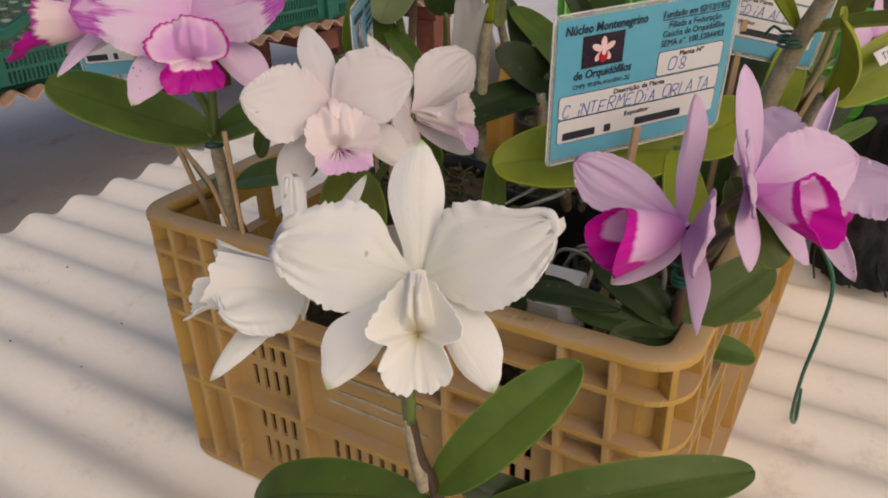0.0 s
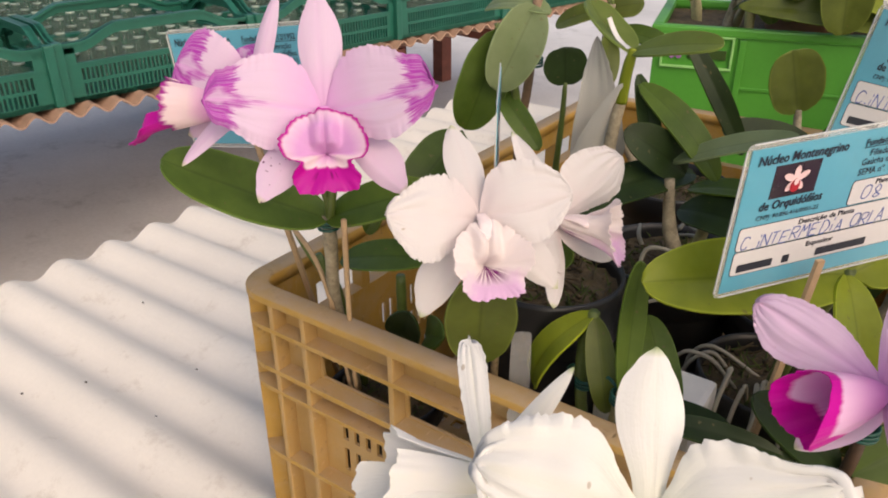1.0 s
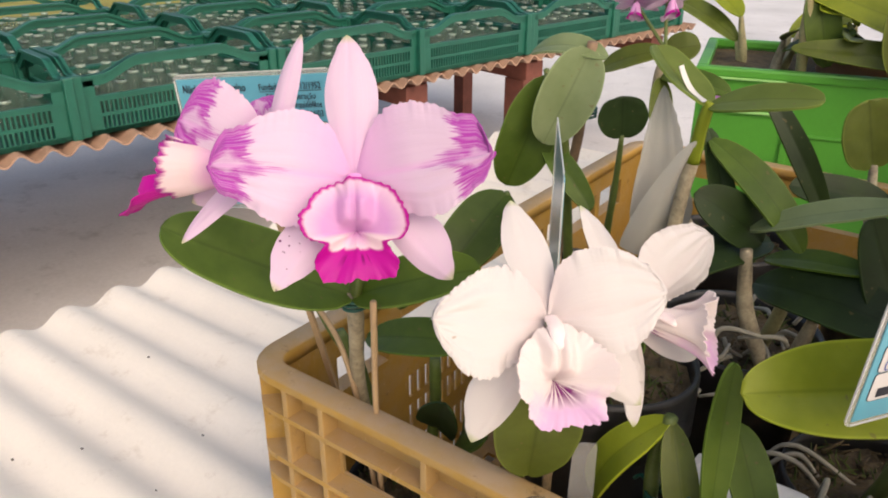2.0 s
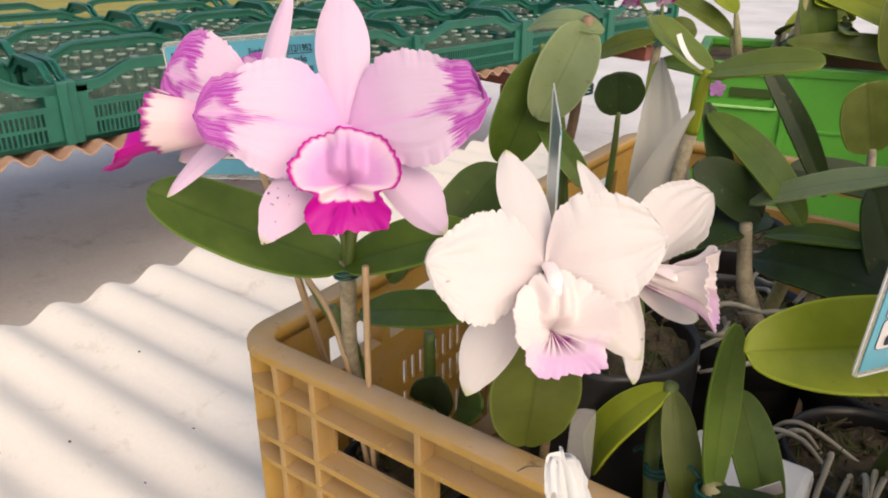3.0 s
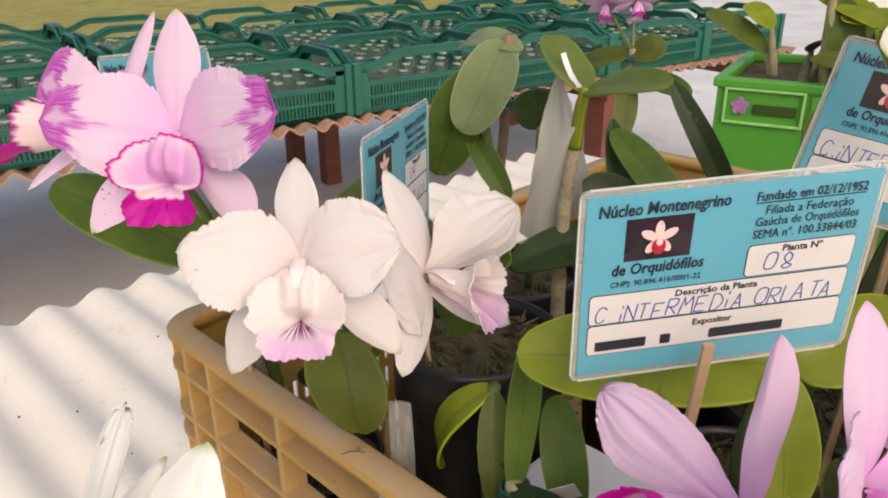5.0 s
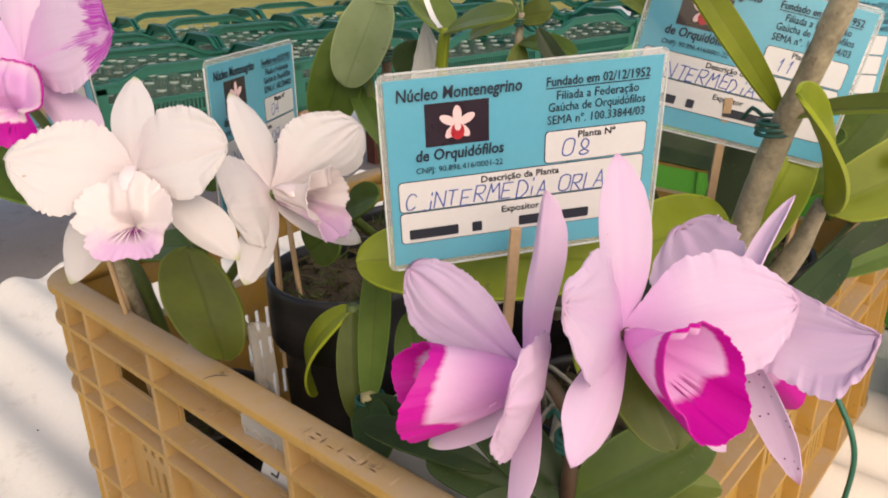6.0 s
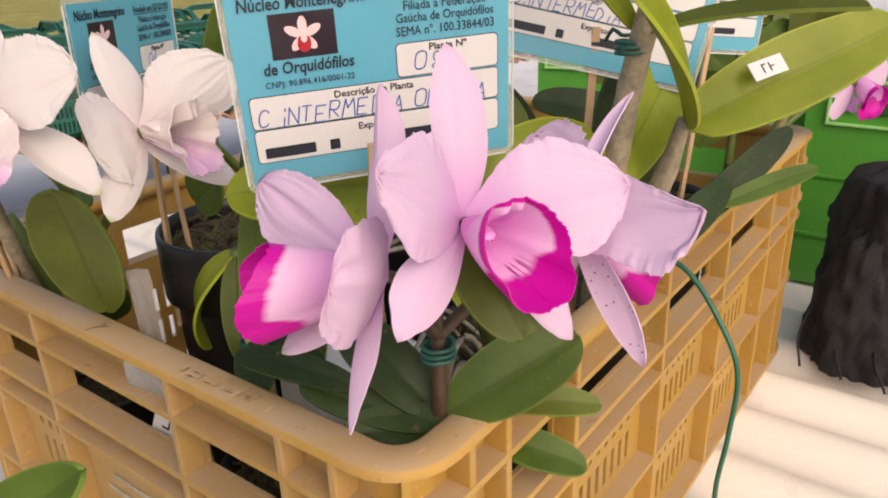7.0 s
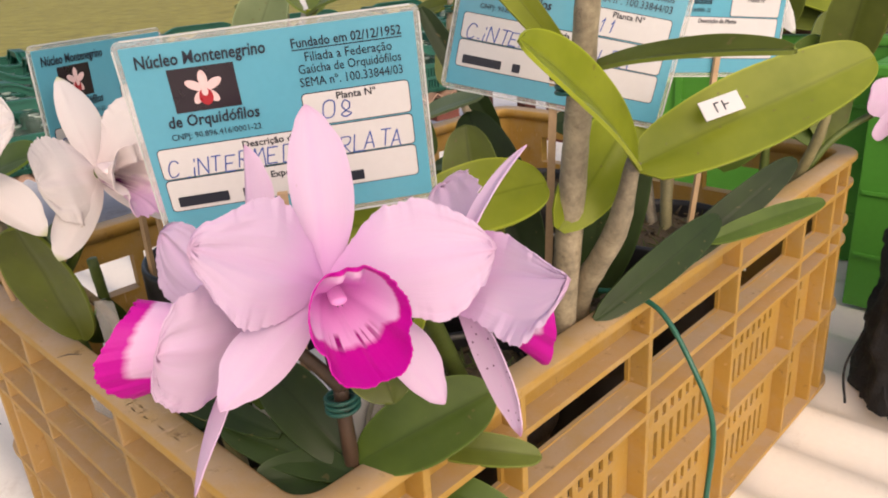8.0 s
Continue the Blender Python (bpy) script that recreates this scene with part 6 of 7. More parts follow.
leaf(white, (0.163, 0.073, 0.243), (0.189, 0.070, 0.262), 0.026, (0.6, -0.6, 0.4), mat_leaf, seed=55)
part("plant_label", blade((0.187, 0.024, 0.150), (0.189, 0.020, 0.232), 0.011, (0.6, -0.8, 0.1), a=0.05, b=0.05, stem=1), mat_label, white, "clear plastic plant label", thick=0.0006)

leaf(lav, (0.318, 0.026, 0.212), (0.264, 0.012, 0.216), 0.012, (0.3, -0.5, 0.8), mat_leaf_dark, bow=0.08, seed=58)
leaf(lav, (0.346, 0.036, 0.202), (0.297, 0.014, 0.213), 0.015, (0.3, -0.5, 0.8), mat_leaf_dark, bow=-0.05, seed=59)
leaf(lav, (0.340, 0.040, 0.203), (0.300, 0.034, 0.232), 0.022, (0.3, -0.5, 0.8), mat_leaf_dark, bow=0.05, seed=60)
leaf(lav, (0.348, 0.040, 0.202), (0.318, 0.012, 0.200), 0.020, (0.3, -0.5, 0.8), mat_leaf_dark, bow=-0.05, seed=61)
leaf(lav, (0.358, 0.034, 0.286), (0.385, 0.026, 0.254), 0.024, (0.6, -0.6, 0.4), mat_leaf_olive, bow=0.03, seed=62)
leaf(lav, (0.338, 0.072, 0.172), (0.377, 0.090, 0.161), 0.017, (0.5, -0.3, 0.8), mat_leaf, bow=0.05, seed=63)
leaf(lav, (0.338, 0.078, 0.186), (0.374, 0.108, 0.180), 0.014, (0.5, -0.3, 0.8), mat_leaf_olive, bow=0.05, seed=64)

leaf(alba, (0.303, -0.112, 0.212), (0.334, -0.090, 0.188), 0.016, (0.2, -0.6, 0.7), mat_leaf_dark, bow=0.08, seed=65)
leaf(alba, (0.303, -0.118, 0.190), (0.397, -0.060, 0.215), 0.0215, (0.1, -0.6, 0.8), mat_leaf, bow=0.10, seed=6)
leaf(alba, (0.298, -0.122, 0.205), (0.218, -0.134, 0.176), 0.027, (-0.1, -0.5, 0.8), mat_leaf, bow=0.14, seed=66)

# ---- plants between and behind ----
stake = orchid(O, "orchid with broad leaves, sheen painted grey-green, on a wooden stake")
part("stake", tube([(0.0842, 0.2137, 0.3610), (0.0765, 0.2200, 0.300), (0.0670, 0.2270, 0.250), (0.055, 0.236, 0.120)], 0.0034, 7), mat_wood, stake)
leaf(stake, (0.0845, 0.2100, 0.357), (0.0670, 0.1900, 0.300), 0.036, (0.6, -0.7, 0.3), mat_leaf_sheen, bow=0.06, a=0.36, b=0.42, stem=0.3, seed=70)
leaf(stake, (0.0600, 0.2080, 0.338), (0.0410, 0.1900, 0.266), 0.038, (0.6, -0.75, 0.1), mat_leaf, bow=0.05, a=0.45, b=0.45, seed=71)
leaf(stake, (0.0940, 0.2150, 0.352), (0.0420, 0.2150, 0.350), 0.020, (0.1, -0.45, 0.90), mat_leaf_sheen, bow=0.14, seed=72)
leaf(stake, (0.0580, 0.2060, 0.297), (0.1000, 0.1990, 0.259), 0.017, (0.6, -0.7, 0.2), mat_leaf, bow=0.06, seed=73)
leaf(stake, (0.086, 0.117, 0.291), (0.082, 0.066, 0.262), 0.032, (0.4, -0.5, 0.75), mat_leaf, bow=0.05, seed=74)
leaf(stake, (0.128, 0.130, 0.240), (0.168, 0.120, 0.262), 0.022, (0.5, -0.6, 0.6), mat_leaf, bow=0.05, seed=75)
bulb(stake, [(0.086, 0.117, 0.292), (0.085, 0.150, 0.240), (0.080, 0.210, 0.180)], [0.0018, 0.0030, 0.0036], mat_bulb_green, seed=7)
bulb(stake, [(0.0660, 0.1900, 0.346), (0.0740, 0.2050, 0.300), (0.0780, 0.222, 0.180)], [0.0018, 0.0030, 0.0036], mat_bulb_green, seed=8)
tie(stake, (0.0855, 0.2105, 0.318), 0.0060)
leaf(stake, (0.1070, 0.219, 0.3035), (0.1058, 0.217, 0.3295), 0.031, (0.6, -0.75, 0.1), mat_leaf_dark, a=0.35, b=0.30, stem=0.35, seed=76)
bulb(stake, [(0.1070, 0.219, 0.305), (0.1050, 0.221, 0.270), (0.096, 0.228, 0.185)], [0.0016, 0.0022, 0.0034], mat_bulb_green, seed=9)

fork = orchid(O, "orchid with two spreading leaves on a papery sheathed stem")
leaf(fork, (0.1731, 0.1711, 0.3430), (0.2289, 0.1578, 0.3565), 0.0185, (0.15, -0.55, 0.80), mat_leaf_fresh, bow=0.05, a=0.5, b=0.4, seed=77)
leaf(fork, (0.1725, 0.1711, 0.3430), (0.1330, 0.1920, 0.3665), 0.026, (0.7, -0.3, 0.6), mat_leaf_fresh, bow=-0.04, fold=0.3, seed=78)
bulb(fork, [(0.1735, 0.1708, 0.3455), (0.1710, 0.1705, 0.332), (0.1690, 0.1705, 0.312)], [0.0028, 0.0034, 0.0040], mat_leaf_lime, seed=10)
bulb(fork, [(0.1695, 0.1705, 0.318), (0.164, 0.171, 0.275), (0.160, 0.176, 0.200), (0.160, 0.185, 0.160)], [0.0036, 0.0040, 0.0046, 0.0040], mat_bulb_papery, seed=11)
part("sheath", blade((0.148, 0.190, 0.262), (0.141, 0.190, 0.346), 0.036, (0.6, -0.75, 0.1), a=0.10, b=0.75, stem=0.9, cup=0.25, ruffle=0.03, pleat=0.1, seed=79), mat_sheath, fork, "torn grey translucent sheath", thick=0.0004)
part("sheath", blade((0.146, 0.172, 0.250), (0.1705, 0.1665, 0.325), 0.027, (0.6, -0.75, 0.1), a=0.10, b=0.6, stem=0.9, cup=-0.4, ruffle=0.04, pleat=0.1, seed=80), mat_sheath, fork, thick=0.0004)
part("plant_label", blade((0.1540, 0.1760, 0.3610), (0.1715, 0.1685, 0.3460), 0.0030, (0.6, -0.6, 0.5), a=0.05, b=0.05, stem=1, bow=-0.18), mat_paper, fork, "narrow white label bent round the leaf", thick=0.0004)
leaf(fork, (0.1640, 0.2150, 0.313), (0.2260, 0.2050, 0.262), 0.022, (0.6, -0.6, 0.5), mat_leaf, bow=0.12, seed=81)
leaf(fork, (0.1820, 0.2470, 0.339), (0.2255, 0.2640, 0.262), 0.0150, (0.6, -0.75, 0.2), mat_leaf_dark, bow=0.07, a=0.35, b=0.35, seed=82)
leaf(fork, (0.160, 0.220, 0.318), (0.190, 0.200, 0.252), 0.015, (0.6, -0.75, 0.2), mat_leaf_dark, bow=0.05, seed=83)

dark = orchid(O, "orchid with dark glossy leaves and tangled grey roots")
leaf(dark, (0.1980, 0.2000, 0.270), (0.2700, 0.2000, 0.3005), 0.017, (0.1, -0.45, 0.9), mat_leaf_sheen, bow=0.05, seed=84)
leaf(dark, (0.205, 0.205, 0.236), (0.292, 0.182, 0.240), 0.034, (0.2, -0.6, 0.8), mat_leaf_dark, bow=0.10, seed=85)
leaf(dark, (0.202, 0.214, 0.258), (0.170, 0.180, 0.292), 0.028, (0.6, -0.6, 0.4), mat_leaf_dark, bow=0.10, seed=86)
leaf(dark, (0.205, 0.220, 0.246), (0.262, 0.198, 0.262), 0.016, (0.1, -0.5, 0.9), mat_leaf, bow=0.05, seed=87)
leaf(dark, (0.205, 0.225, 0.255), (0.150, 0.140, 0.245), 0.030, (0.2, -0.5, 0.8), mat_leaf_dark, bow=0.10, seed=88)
bulb(dark, [(0.200, 0.190, 0.262), (0.206, 0.189, 0.225), (0.220, 0.192, 0.192), (0.215, 0.215, 0.160)], [0.0034, 0.0048, 0.0046, 0.0035], mat_bulb_papery, seed=12)
bulb(dark, [(0.243, 0.190, 0.240), (0.238, 0.192, 0.214), (0.225, 0.215, 0.165)], [0.0026, 0.0042, 0.0036], mat_bulb_papery, seed=19)
bulb(dark, [(0.225, 0.215, 0.245), (0.218, 0.215, 0.210), (0.205, 0.235, 0.165)], [0.0028, 0.0044, 0.0040], mat_bulb, seed=13)
rng = random.Random(5)
for k in range(26):
    a, r = rng.uniform(0, 6.28), rng.uniform(0.01, 0.05)
    p = Vector((0.225 + r * math.cos(a), 0.195 + r * math.sin(a) * 1.2, 0.185 + rng.uniform(0, 0.03)))
    q = p + Vector((rng.uniform(-0.03, 0.03), rng.uniform(-0.03, 0.03), rng.uniform(-0.015, 0.012)))
    part("root", tube([p, p.lerp(q, 0.5) + Vector((rng.uniform(-0.01, 0.01), rng.uniform(-0.01, 0.01), rng.uniform(0, 0.008))), q], [0.0014, 0.0016, 0.0010], 6, 5), mat_root, dark)

small = orchid(O, "young orchid with arching strap leaves tied at the base")
leaf(small, (0.212, 0.057, 0.232), (0.180, 0.056, 0.172), 0.020, (-0.3, -0.7, 0.6), mat_leaf_lime, bow=0.16, seed=90)
leaf(small, (0.213, 0.056, 0.231), (0.231, 0.040, 0.186), 0.016, (0.4, -0.8, 0.4), mat_leaf_olive, bow=0.06, seed=91)
leaf(small, (0.240, 0.038, 0.200), (0.234, 0.055, 0.271), 0.014, (0.6, -0.75, 0.0), mat_leaf, bow=-0.03, seed=92)
leaf(small, (0.262, 0.052, 0.186), (0.236, 0.071, 0.232), 0.020, (0.6, -0.75, 0.2), mat_leaf, bow=0.03, seed=93)
leaf(small, (0.240, 0.037, 0.204), (0.294, 0.028, 0.214), 0.015, (0.1, -0.6, 0.8), mat_leaf_dark, bow=-0.06, seed=94)
leaf(small, (0.240, 0.037, 0.202), (0.268, 0.020, 0.196), 0.018, (0.1, -0.6, 0.8), mat_leaf_dark, bow=0.06, seed=95)
bulb(small, [(0.212, 0.057, 0.233), (0.207, 0.058, 0.205), (0.212, 0.056, 0.160), (0.230, 0.055, 0.110)], [0.0030, 0.0036, 0.0034, 0.0030], mat_bulb_green, seed=14)
bulb(small, [(0.240, 0.038, 0.206), (0.236, 0.044, 0.180), (0.232, 0.052, 0.110)], [0.0036, 0.0048, 0.0036], mat_bulb, seed=15)
tie(small, (0.239, 0.040, 0.200), 0.0062)
tie(small, (0.211, 0.056, 0.188), 0.0050)
bm = boxes([(-0.009, -0.0002, -0.005, 0.009, 0.0002, 0.005)])
sticker = part("paper_label", bm, mat_paper, small, "small white paper label", smooth=False)
sticker.matrix_basis = pose(0.256, 0.048, 0.203, 20, -25, 35)
pot((0.232, 0.055, FL), 0.034, 0.105, "small black pot with a young orchid")

lime = orchid(O, "orchid with wide lime-green leaves behind the name tag")
leaf(lime, (0.320, 0.097, 0.272), (0.243, 0.034, 0.272), 0.038, (0.45, -0.55, 0.70), mat_leaf_lime, bow=0.03, a=0.35, b=0.40, seed=96)
leaf(lime, (0.320, 0.097, 0.272), (0.347, 0.150, 0.280), 0.032, (0.55, -0.45, 0.70), mat_leaf_lime, bow=0.08, a=0.35, b=0.40, seed=97)
leaf(lime, (0.319, 0.094, 0.272), (0.338, 0.066, 0.232), 0.024, (0.6, -0.6, 0.5), mat_leaf_lime, bow=0.05, seed=98)
leaf(lime, (0.346, 0.160, 0.256), (0.353, 0.218, 0.308), 0.030, (0.75, -0.6, 0.2), mat_leaf_lime, bow=0.05, seed=99)
bulb(lime, [(0.320, 0.097, 0.274), (0.304, 0.118, 0.220), (0.290, 0.156, 0.150)], [0.0028, 0.0044, 0.0050, 0.0040], mat_bulb_green, seed=16)
rng = random.Random(11)
for k in range(11):
    a = rng.uniform(3.0, 6.2)
    c0, d = Vector((0.290, 0.160, 0.155)), Vector((math.cos(a), math.sin(a), 0))
    e = Vector((-d.y, d.x, 0)) * rng.uniform(-0.03, 0.03)
    part("root", tube([c0 + d * rng.uniform(0.0, 0.03), c0 + d * 0.038 + e * 0.5 + Z * rng.uniform(0.008, 0.030), c0 + d * 0.053 + e + Z * rng.uniform(-0.01, 0.01), c0 + d * rng.uniform(0.050, 0.060) + e * 1.3 - Z * rng.uniform(0.02, 0.07)], [0.0011, 0.0015, 0.0013, 0.0008], 7, 6), mat_root, lime)

thick = orchid(O, "orchid with thick pale stems, lime leaves and a number label")
bulb(thick, [(0.3900, 0.1210, 0.392), (0.3720, 0.1420, 0.345), (0.3615, 0.1540, 0.319), (0.3488, 0.1669, 0.275), (0.335, 0.178, 0.190), (0.318, 0.210, 0.150)], [0.0042, 0.0046, 0.0052, 0.0060, 0.0062, 0.0050], mat_bulb_papery, seed=17)
bulb(thick, [(0.378, 0.167, 0.290), (0.366, 0.174, 0.255), (0.338, 0.188, 0.208), (0.322, 0.215, 0.150)], [0.0030, 0.0052, 0.0056, 0.0045], mat_bulb_papery, seed=18)
tie(thick, (0.359, 0.153, 0.321), 0.0066)
leaf(thick, (0.379, 0.167, 0.288), (0.441, 0.233, 0.324), 0.032, (0.62, -0.50, 0.60), mat_leaf_lime, bow=0.02, a=0.35, b=0.36, seed=100, label="broad lime leaf")
leaf(thick, (0.379, 0.167, 0.288), (0.384, 0.089, 0.347), 0.024, (0.85, 0.1, 0.5), mat_leaf_lime, bow=0.04, fold=0.4, seed=101)
leaf(thick, (0.361, 0.152, 0.327), (0.322, 0.118, 0.392), 0.011, (0.5, -0.7, 0.4), mat_leaf_lime, bow=0.02, seed=102)
leaf(thick, (0.361, 0.152, 0.325), (0.443, 0.148, 0.338), 0.014, (0.0, -0.35, 0.95), mat_leaf_olive, bow=0.04, fold=0.4, seed=103)
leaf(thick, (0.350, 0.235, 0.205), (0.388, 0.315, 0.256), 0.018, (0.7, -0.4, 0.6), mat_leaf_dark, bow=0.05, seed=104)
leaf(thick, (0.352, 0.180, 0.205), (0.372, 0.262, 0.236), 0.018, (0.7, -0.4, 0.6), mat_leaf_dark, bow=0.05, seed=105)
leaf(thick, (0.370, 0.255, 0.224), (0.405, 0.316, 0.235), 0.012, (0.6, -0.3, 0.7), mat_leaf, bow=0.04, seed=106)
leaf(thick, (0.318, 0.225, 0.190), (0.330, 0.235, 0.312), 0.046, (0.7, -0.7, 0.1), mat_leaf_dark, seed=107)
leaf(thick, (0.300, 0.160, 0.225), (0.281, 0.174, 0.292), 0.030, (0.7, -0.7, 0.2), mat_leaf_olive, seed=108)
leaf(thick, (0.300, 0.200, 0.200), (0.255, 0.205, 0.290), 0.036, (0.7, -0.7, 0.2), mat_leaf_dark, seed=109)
num = part("number_label", boxes([(-0.0085, -0.0040, 0, 0.0085, 0.0040, 0.0004)]), mat_paper, thick, "small white number label", smooth=False)
num.matrix_basis = Matrix.Translation((0.4035, 0.1865, 0.3105)) @ Vector((0.62, -0.50, 0.60)).to_track_quat("Z", "Y").to_matrix().to_4x4() @ Matrix.Rotation(radians(14), 4, "Z")
part("pen_mark", boxes([(-0.003, -0.002, 0.0005, -0.0024, 0.002, 0.0006), (-0.003, 0.0014, 0.0005, -0.0008, 0.002, 0.0006), (0.0005, -0.002, 0.0005, 0.0011, 0.002, 0.0006), (0.0005, -0.0002, 0.0005, 0.003, 0.0004, 0.0006)]), mat_ink, num, smooth=False)

tray = thing("foam_block", (0.248, 0.092, FL), "white foam block wedged between the pots", "foam block")
part("block", boxes([(-0.038, -0.020, 0, 0.020, 0.030, 0.152)], 0.004), mat_white_box, tray, smooth=False)

# ---- plants at the back of the crate and in the green box ----
olive = orchid(O, "orchid with a round olive leaf at the back of the crate")
leaf(olive, (0.227, 0.434, 0.250), (0.214, 0.425, 0.303), 0.050, (0.6, -0.75, 0.1), mat_leaf_olive, a=0.35, b=0.32, stem=0.3, seed=120)
leaf(olive, (0.250, 0.420, 0.235), (0.330, 0.400, 0.262), 0.030, (0.3, -0.6, 0.7), mat_leaf, bow=0.06, seed=121)
leaf(olive, (0.250, 0.420, 0.225), (0.180, 0.380, 0.240), 0.030, (0.3, -0.6, 0.7), mat_leaf_dark, bow=0.06, seed=122)
leaf(olive, (0.300, 0.420, 0.210), (0.345, 0.460, 0.300), 0.034, (0.6, -0.7, 0.2), mat_leaf, bow=0.04, seed=123)
bulb(olive, [(0.227, 0.434, 0.252), (0.235, 0.425, 0.210), (0.255, 0.410, 0.155)], [0.0030, 0.0052, 0.0040], mat_bulb_papery, seed=21)
bulb(olive, [(0.262, 0.425, 0.245), (0.262, 0.415, 0.200), (0.268, 0.405, 0.155)], [0.0030, 0.0050, 0.0040], mat_bulb, seed=22)

pink = orchid(O, "orchid with small pink flowers on a tied stem")
leaf(pink, (0.060, 0.402, 0.326), (0.008, 0.395, 0.306), 0.022, (0.4, -0.5, 0.75), mat_leaf_olive, bow=0.08, seed=124)
leaf(pink, (0.060, 0.402, 0.326), (0.086, 0.410, 0.332), 0.026, (0.5, -0.6, 0.6), mat_leaf_olive, bow=0.05, seed=125)
leaf(pink, (0.060, 0.402, 0.305), (0.120, 0.395, 0.300), 0.022, (0.4, -0.5, 0.75), mat_leaf, bow=0.08, seed=126)
leaf(pink, (0.060, 0.400, 0.304), (0.074, 0.372, 0.262), 0.020, (0.6, -0.7, 0.2), mat_leaf_olive, bow=0.04, seed=127)
bulb(pink, [(0.060, 0.402, 0.330), (0.056, 0.404, 0.285), (0.070, 0.410, 0.220), (0.110, 0.418, 0.155)], [0.0028, 0.0042, 0.0045, 0.0040], mat_bulb_papery, seed=23)
tie(pink, (0.060, 0.402, 0.322), 0.0058)
for k, (c, d) in enumerate((((0.030, 0.404, 0.362), (0.2, -0.62, -0.75)), ((0.060, 0.404, 0.366), (0.6, -0.40, -0.70)))):
    C, D = Vector(c), Vector(d).normalized()
    fl = column(pink, C, D, Z, 0.008, 0.0022, 0.4, mat_column, "small pink flower")
    R = Z.cross(D).normalized()
    U = D.cross(R).normalized()
    for ang, ln, w, nm in ((90, 0.024, 0.010, "sepal"), (215, 0.022, 0.010, "sepal"), (325, 0.022, 0.010, "sepal"), (15, 0.022, 0.017, "petal"), (165, 0.022, 0.017, "petal")):
        g = radians(ang)
        tepal(fl, nm, C, C + R * (ln * math.cos(g)) + U * (ln * math.sin(g)) - D * 0.002, w, D, mat_lavender, bow=0.06, cup=-0.2, ruffle=0.03, seed=130 + ang + k, nu=14, nv=9)
    lip(fl, C, D, Z, 0.012, 0.0055, 0.009, 0.2, mat_lavender_side, mat_lavender, 20 + k, 0.15)
    part("pedicel", tube([C, C - D * 0.008 - Z * 0.008, (0.060, 0.402, 0.328)], [0.0012, 0.0016]), mat_bulb_green, pink)

# white flower crowning the thick-stemmed orchid
C, D = Vector((0.3450, 0.1350, 0.4080)), Vector((0.55, -0.70, 0.25)).normalized()
fl = column(thick, C, D, Z, 0.012, 0.0032, 0.5, mat_column_white, "pure white flower")
R = Z.cross(D).normalized()
U = D.cross(R).normalized()
for ang, ln, w, nm in ((90, 0.036, 0.016, "sepal"), (222, 0.036, 0.016, "sepal"), (318, 0.036, 0.016, "sepal"), (12, 0.038, 0.028, "petal"), (168, 0.038, 0.028, "petal")):
    g = radians(ang)
    tepal(fl, nm, C, C + R * (ln * math.cos(g)) + U * (ln * math.sin(g)) - D * 0.002, w, D, mat_alba, bow=0.05, cup=-0.15, ruffle=0.04, a=0.6, b=0.35, seed=140 + ang, nu=20, nv=13)
lip(fl, C, D, Z, 0.018, 0.0085, 0.018, 0.2, mat_alba, mat_alba_lip, 30, 0.18)
part("pedicel", tube([C, (0.362, 0.132, 0.400), (0.386, 0.124, 0.386)], [0.0016, 0.0022]), mat_bulb_green, thick)

# lavender flower beyond the crate's back corner
far_lav = orchid(O, "lavender orchid with magenta lip leaning over the crate corner")
C, D = Vector((0.388, 0.528, 0.248)), Vector((0.80, -0.45, 0.05)).normalized()
fl = column(far_lav, C, D, Z, 0.010, 0.0030, 0.5, mat_column, "lavender flower")
R = Z.cross(D).normalized()
U = D.cross(R).normalized()
for ang, ln, w, nm in ((95, 0.036, 0.015, "sepal"), (225, 0.036, 0.015, "sepal"), (318, 0.036, 0.015, "sepal"), (12, 0.034, 0.028, "petal"), (170, 0.034, 0.028, "petal")):
    g = radians(ang)
    tepal(fl, nm, C, C + R * (ln * math.cos(g)) + U * (ln * math.sin(g)) - D * 0.002, w, D, mat_lavender, bow=0.05, cup=-0.15, ruffle=0.03, a=0.6, b=0.35, seed=150 + ang, nu=18, nv=11)
lip(fl, C, D, Z, 0.022, 0.0100, 0.016, 0.3, mat_lavender_side, mat_magenta, 31, 0.08)
part("pedicel", tube([C, (0.372, 0.520, 0.240), (0.345, 0.500, 0.215), (0.320, 0.470, 0.160), (0.290, 0.430, 0.120)], [0.0018, 0.0026, 0.0032, 0.0034]), mat_bulb_green, far_lav)
leaf(far_lav, (0.345, 0.500, 0.215), (0.330, 0.520, 0.310), 0.036, (0.6, -0.75, 0.1), mat_leaf_olive, seed=160)
leaf(far_lav, (0.345, 0.500, 0.213), (0.270, 0.510, 0.270), 0.030, (0.5, -0.75, 0.3), mat_leaf, bow=0.05, seed=161)

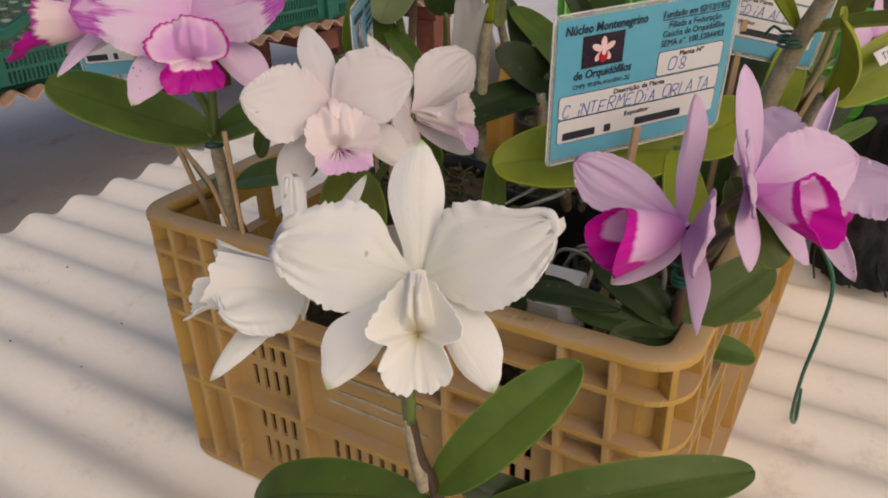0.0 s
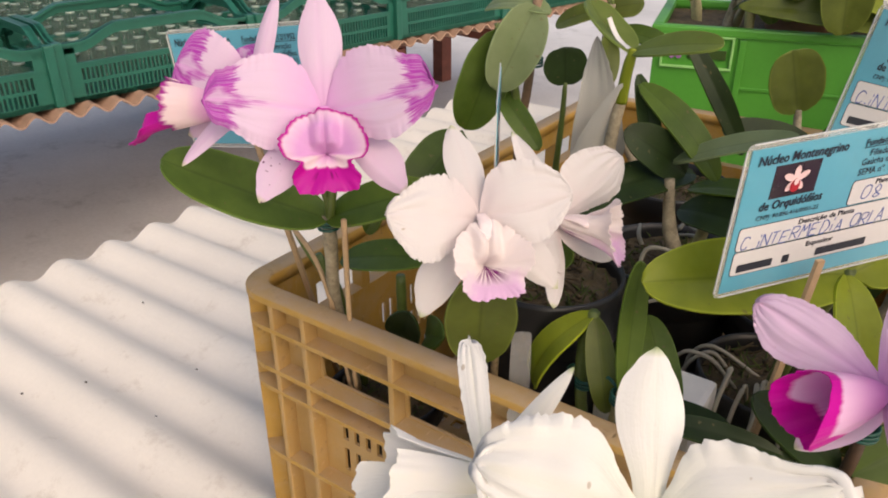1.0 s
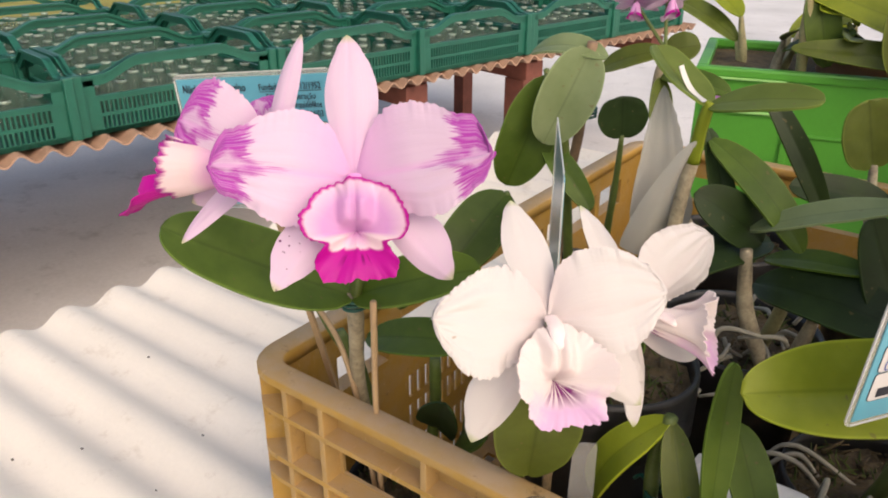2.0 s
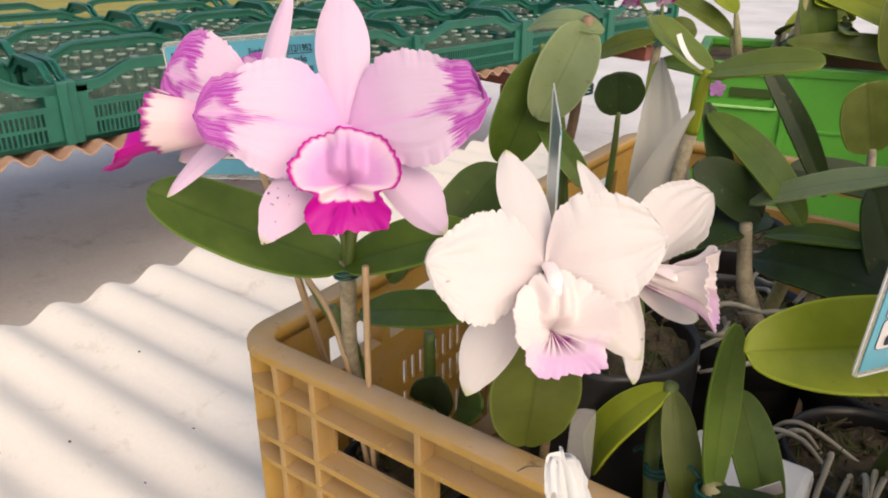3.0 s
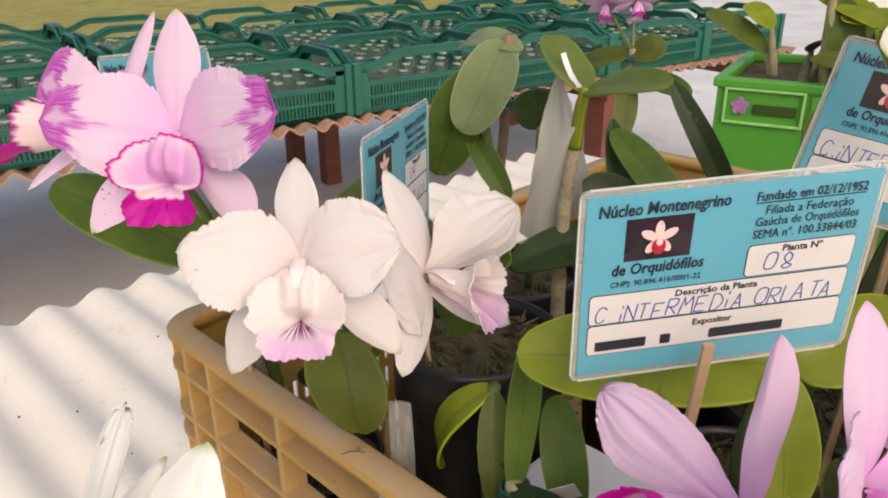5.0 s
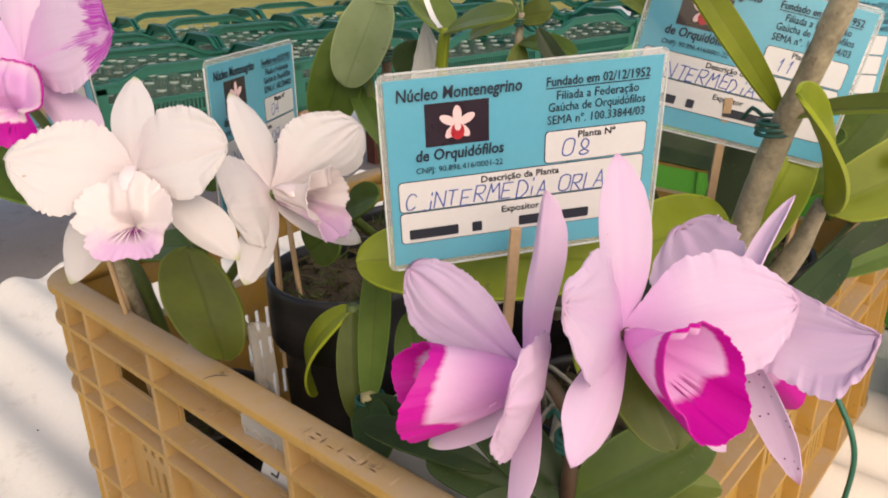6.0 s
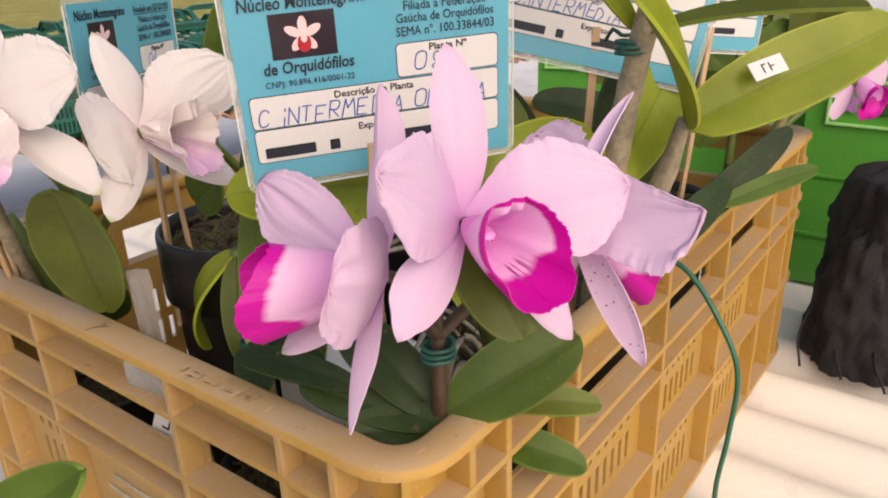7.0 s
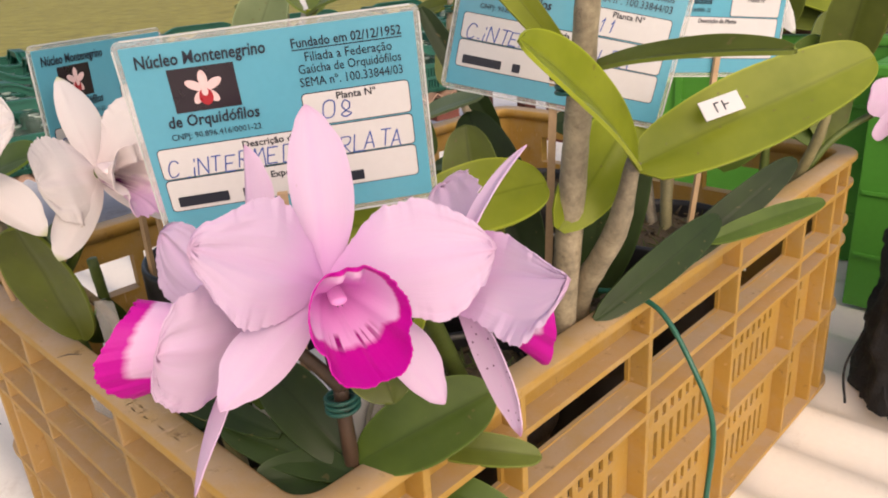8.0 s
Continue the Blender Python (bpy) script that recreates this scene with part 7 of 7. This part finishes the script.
# foliage standing in the green box
for k, (px, py) in enumerate(((0.030, 0.838), (0.146, 0.868), (0.262, 0.900), (0.47, 0.80), (0.61, 0.80))):
    rng = random.Random(40 + k)
    p = pot((px, py, 0.0055), 0.055, 0.262 if k == 1 else 0.232, "terracotta-coloured pot standing in the green box", mat_terracotta)
    pl = orchid(O, "orchid with long pale green leaves in the green box")
    for i in range(7):
        a = rng.uniform(0, 6.28)
        b0 = Vector((px + 0.02 * math.cos(a), py + 0.02 * math.sin(a), 0.205))
        mid = b0 + Vector((0.02 * math.cos(a), 0.02 * math.sin(a), rng.uniform(0.06, 0.10)))
        bulb(pl, [b0, b0.lerp(mid, 0.5) + Vector((0, 0, 0.004)), mid], [0.0040, 0.0060, 0.0032], mat_bulb_papery if i % 2 else mat_bulb, seed=30 + i)
        tip = mid + Vector((rng.uniform(0.05, 0.10) * math.cos(a + rng.uniform(-0.4, 0.4)), rng.uniform(0.05, 0.10) * math.sin(a), rng.uniform(-0.02, 0.05)))
        leaf(pl, mid, tip, rng.uniform(0.030, 0.042), (0.3, -0.5, 0.8), (mat_leaf_lime, mat_leaf_olive, mat_leaf_olive, mat_leaf)[i % 4], bow=rng.uniform(0.02, 0.12), seed=170 + i + 9 * k)

# white flower and dark leaf at the crate's far end
back = orchid(O, "orchid with a drooping white flower above the crate's far end")
C, D = Vector((0.306, 0.452, 0.340)), Vector((0.35, -0.85, -0.25)).normalized()
fl = column(back, C, D, Z, 0.010, 0.0028, 0.5, mat_column_alba, "drooping pure white flower")
for k, (nm, tip, w) in enumerate((("sepal", (0.334, 0.444, 0.303), 0.013), ("sepal", (0.278, 0.444, 0.308), 0.013), ("sepal", (0.304, 0.462, 0.378), 0.014), ("petal", (0.270, 0.448, 0.346), 0.026), ("petal", (0.342, 0.450, 0.350), 0.026))):
    tepal(fl, nm, C, tip, w, (0.35, -0.9, 0.1), mat_alba if nm == "sepal" else mat_alba_petal, bow=0.05, cup=-0.15, ruffle=0.04, seed=200 + k)
lip(fl, C, D, Z, 0.018, 0.0100, 0.018, 0.45, mat_alba_side, mat_alba_lip, 33, 0.26, spread=0.2)
part("pedicel", tube([C, (0.308, 0.462, 0.320), (0.312, 0.468, 0.250), (0.312, 0.470, 0.180)], [0.0018, 0.0022, 0.0036]), mat_bulb_green, back)
leaf(back, (0.358, 0.462, 0.270), (0.374, 0.455, 0.348), 0.036, (0.3, -0.9, 0.1), mat_leaf_olive, a=0.4, b=0.4, seed=206)
bulb(back, [(0.358, 0.462, 0.272), (0.350, 0.466, 0.230), (0.330, 0.470, 0.180)], [0.0022, 0.0036, 0.0040], mat_bulb, seed=62)

# long leaves leaning out of the green box
tall = orchid(O, "orchid with long lime leaves leaning over the green box")
leaf(tall, (0.300, 0.790, 0.272), (0.060, 0.770, 0.356), 0.046, (0.2, -0.75, 0.6), mat_leaf_lime, bow=0.04, a=0.4, b=0.5, seed=190)
leaf(tall, (0.280, 0.800, 0.262), (0.085, 0.735, 0.285), 0.034, (0.2, -0.75, 0.6), mat_leaf_olive, bow=0.06, a=0.4, b=0.5, seed=191)
leaf(tall, (0.205, 0.745, 0.262), (0.196, 0.740, 0.362), 0.060, (0.4, -0.9, 0.1), mat_leaf_olive, bow=0.02, a=0.4, b=0.4, seed=192)
leaf(tall, (0.120, 0.770, 0.262), (0.095, 0.765, 0.350), 0.040, (0.4, -0.9, 0.1), mat_leaf, bow=0.03, seed=193)
bulb(tall, [(0.088, 0.760, 0.360), (0.092, 0.762, 0.300), (0.094, 0.768, 0.240)], [0.0040, 0.0070, 0.0060], mat_bulb, seed=60)
bulb(tall, [(0.300, 0.790, 0.275), (0.282, 0.815, 0.250), (0.255, 0.840, 0.215)], [0.0040, 0.0060, 0.0060], mat_bulb, seed=61)
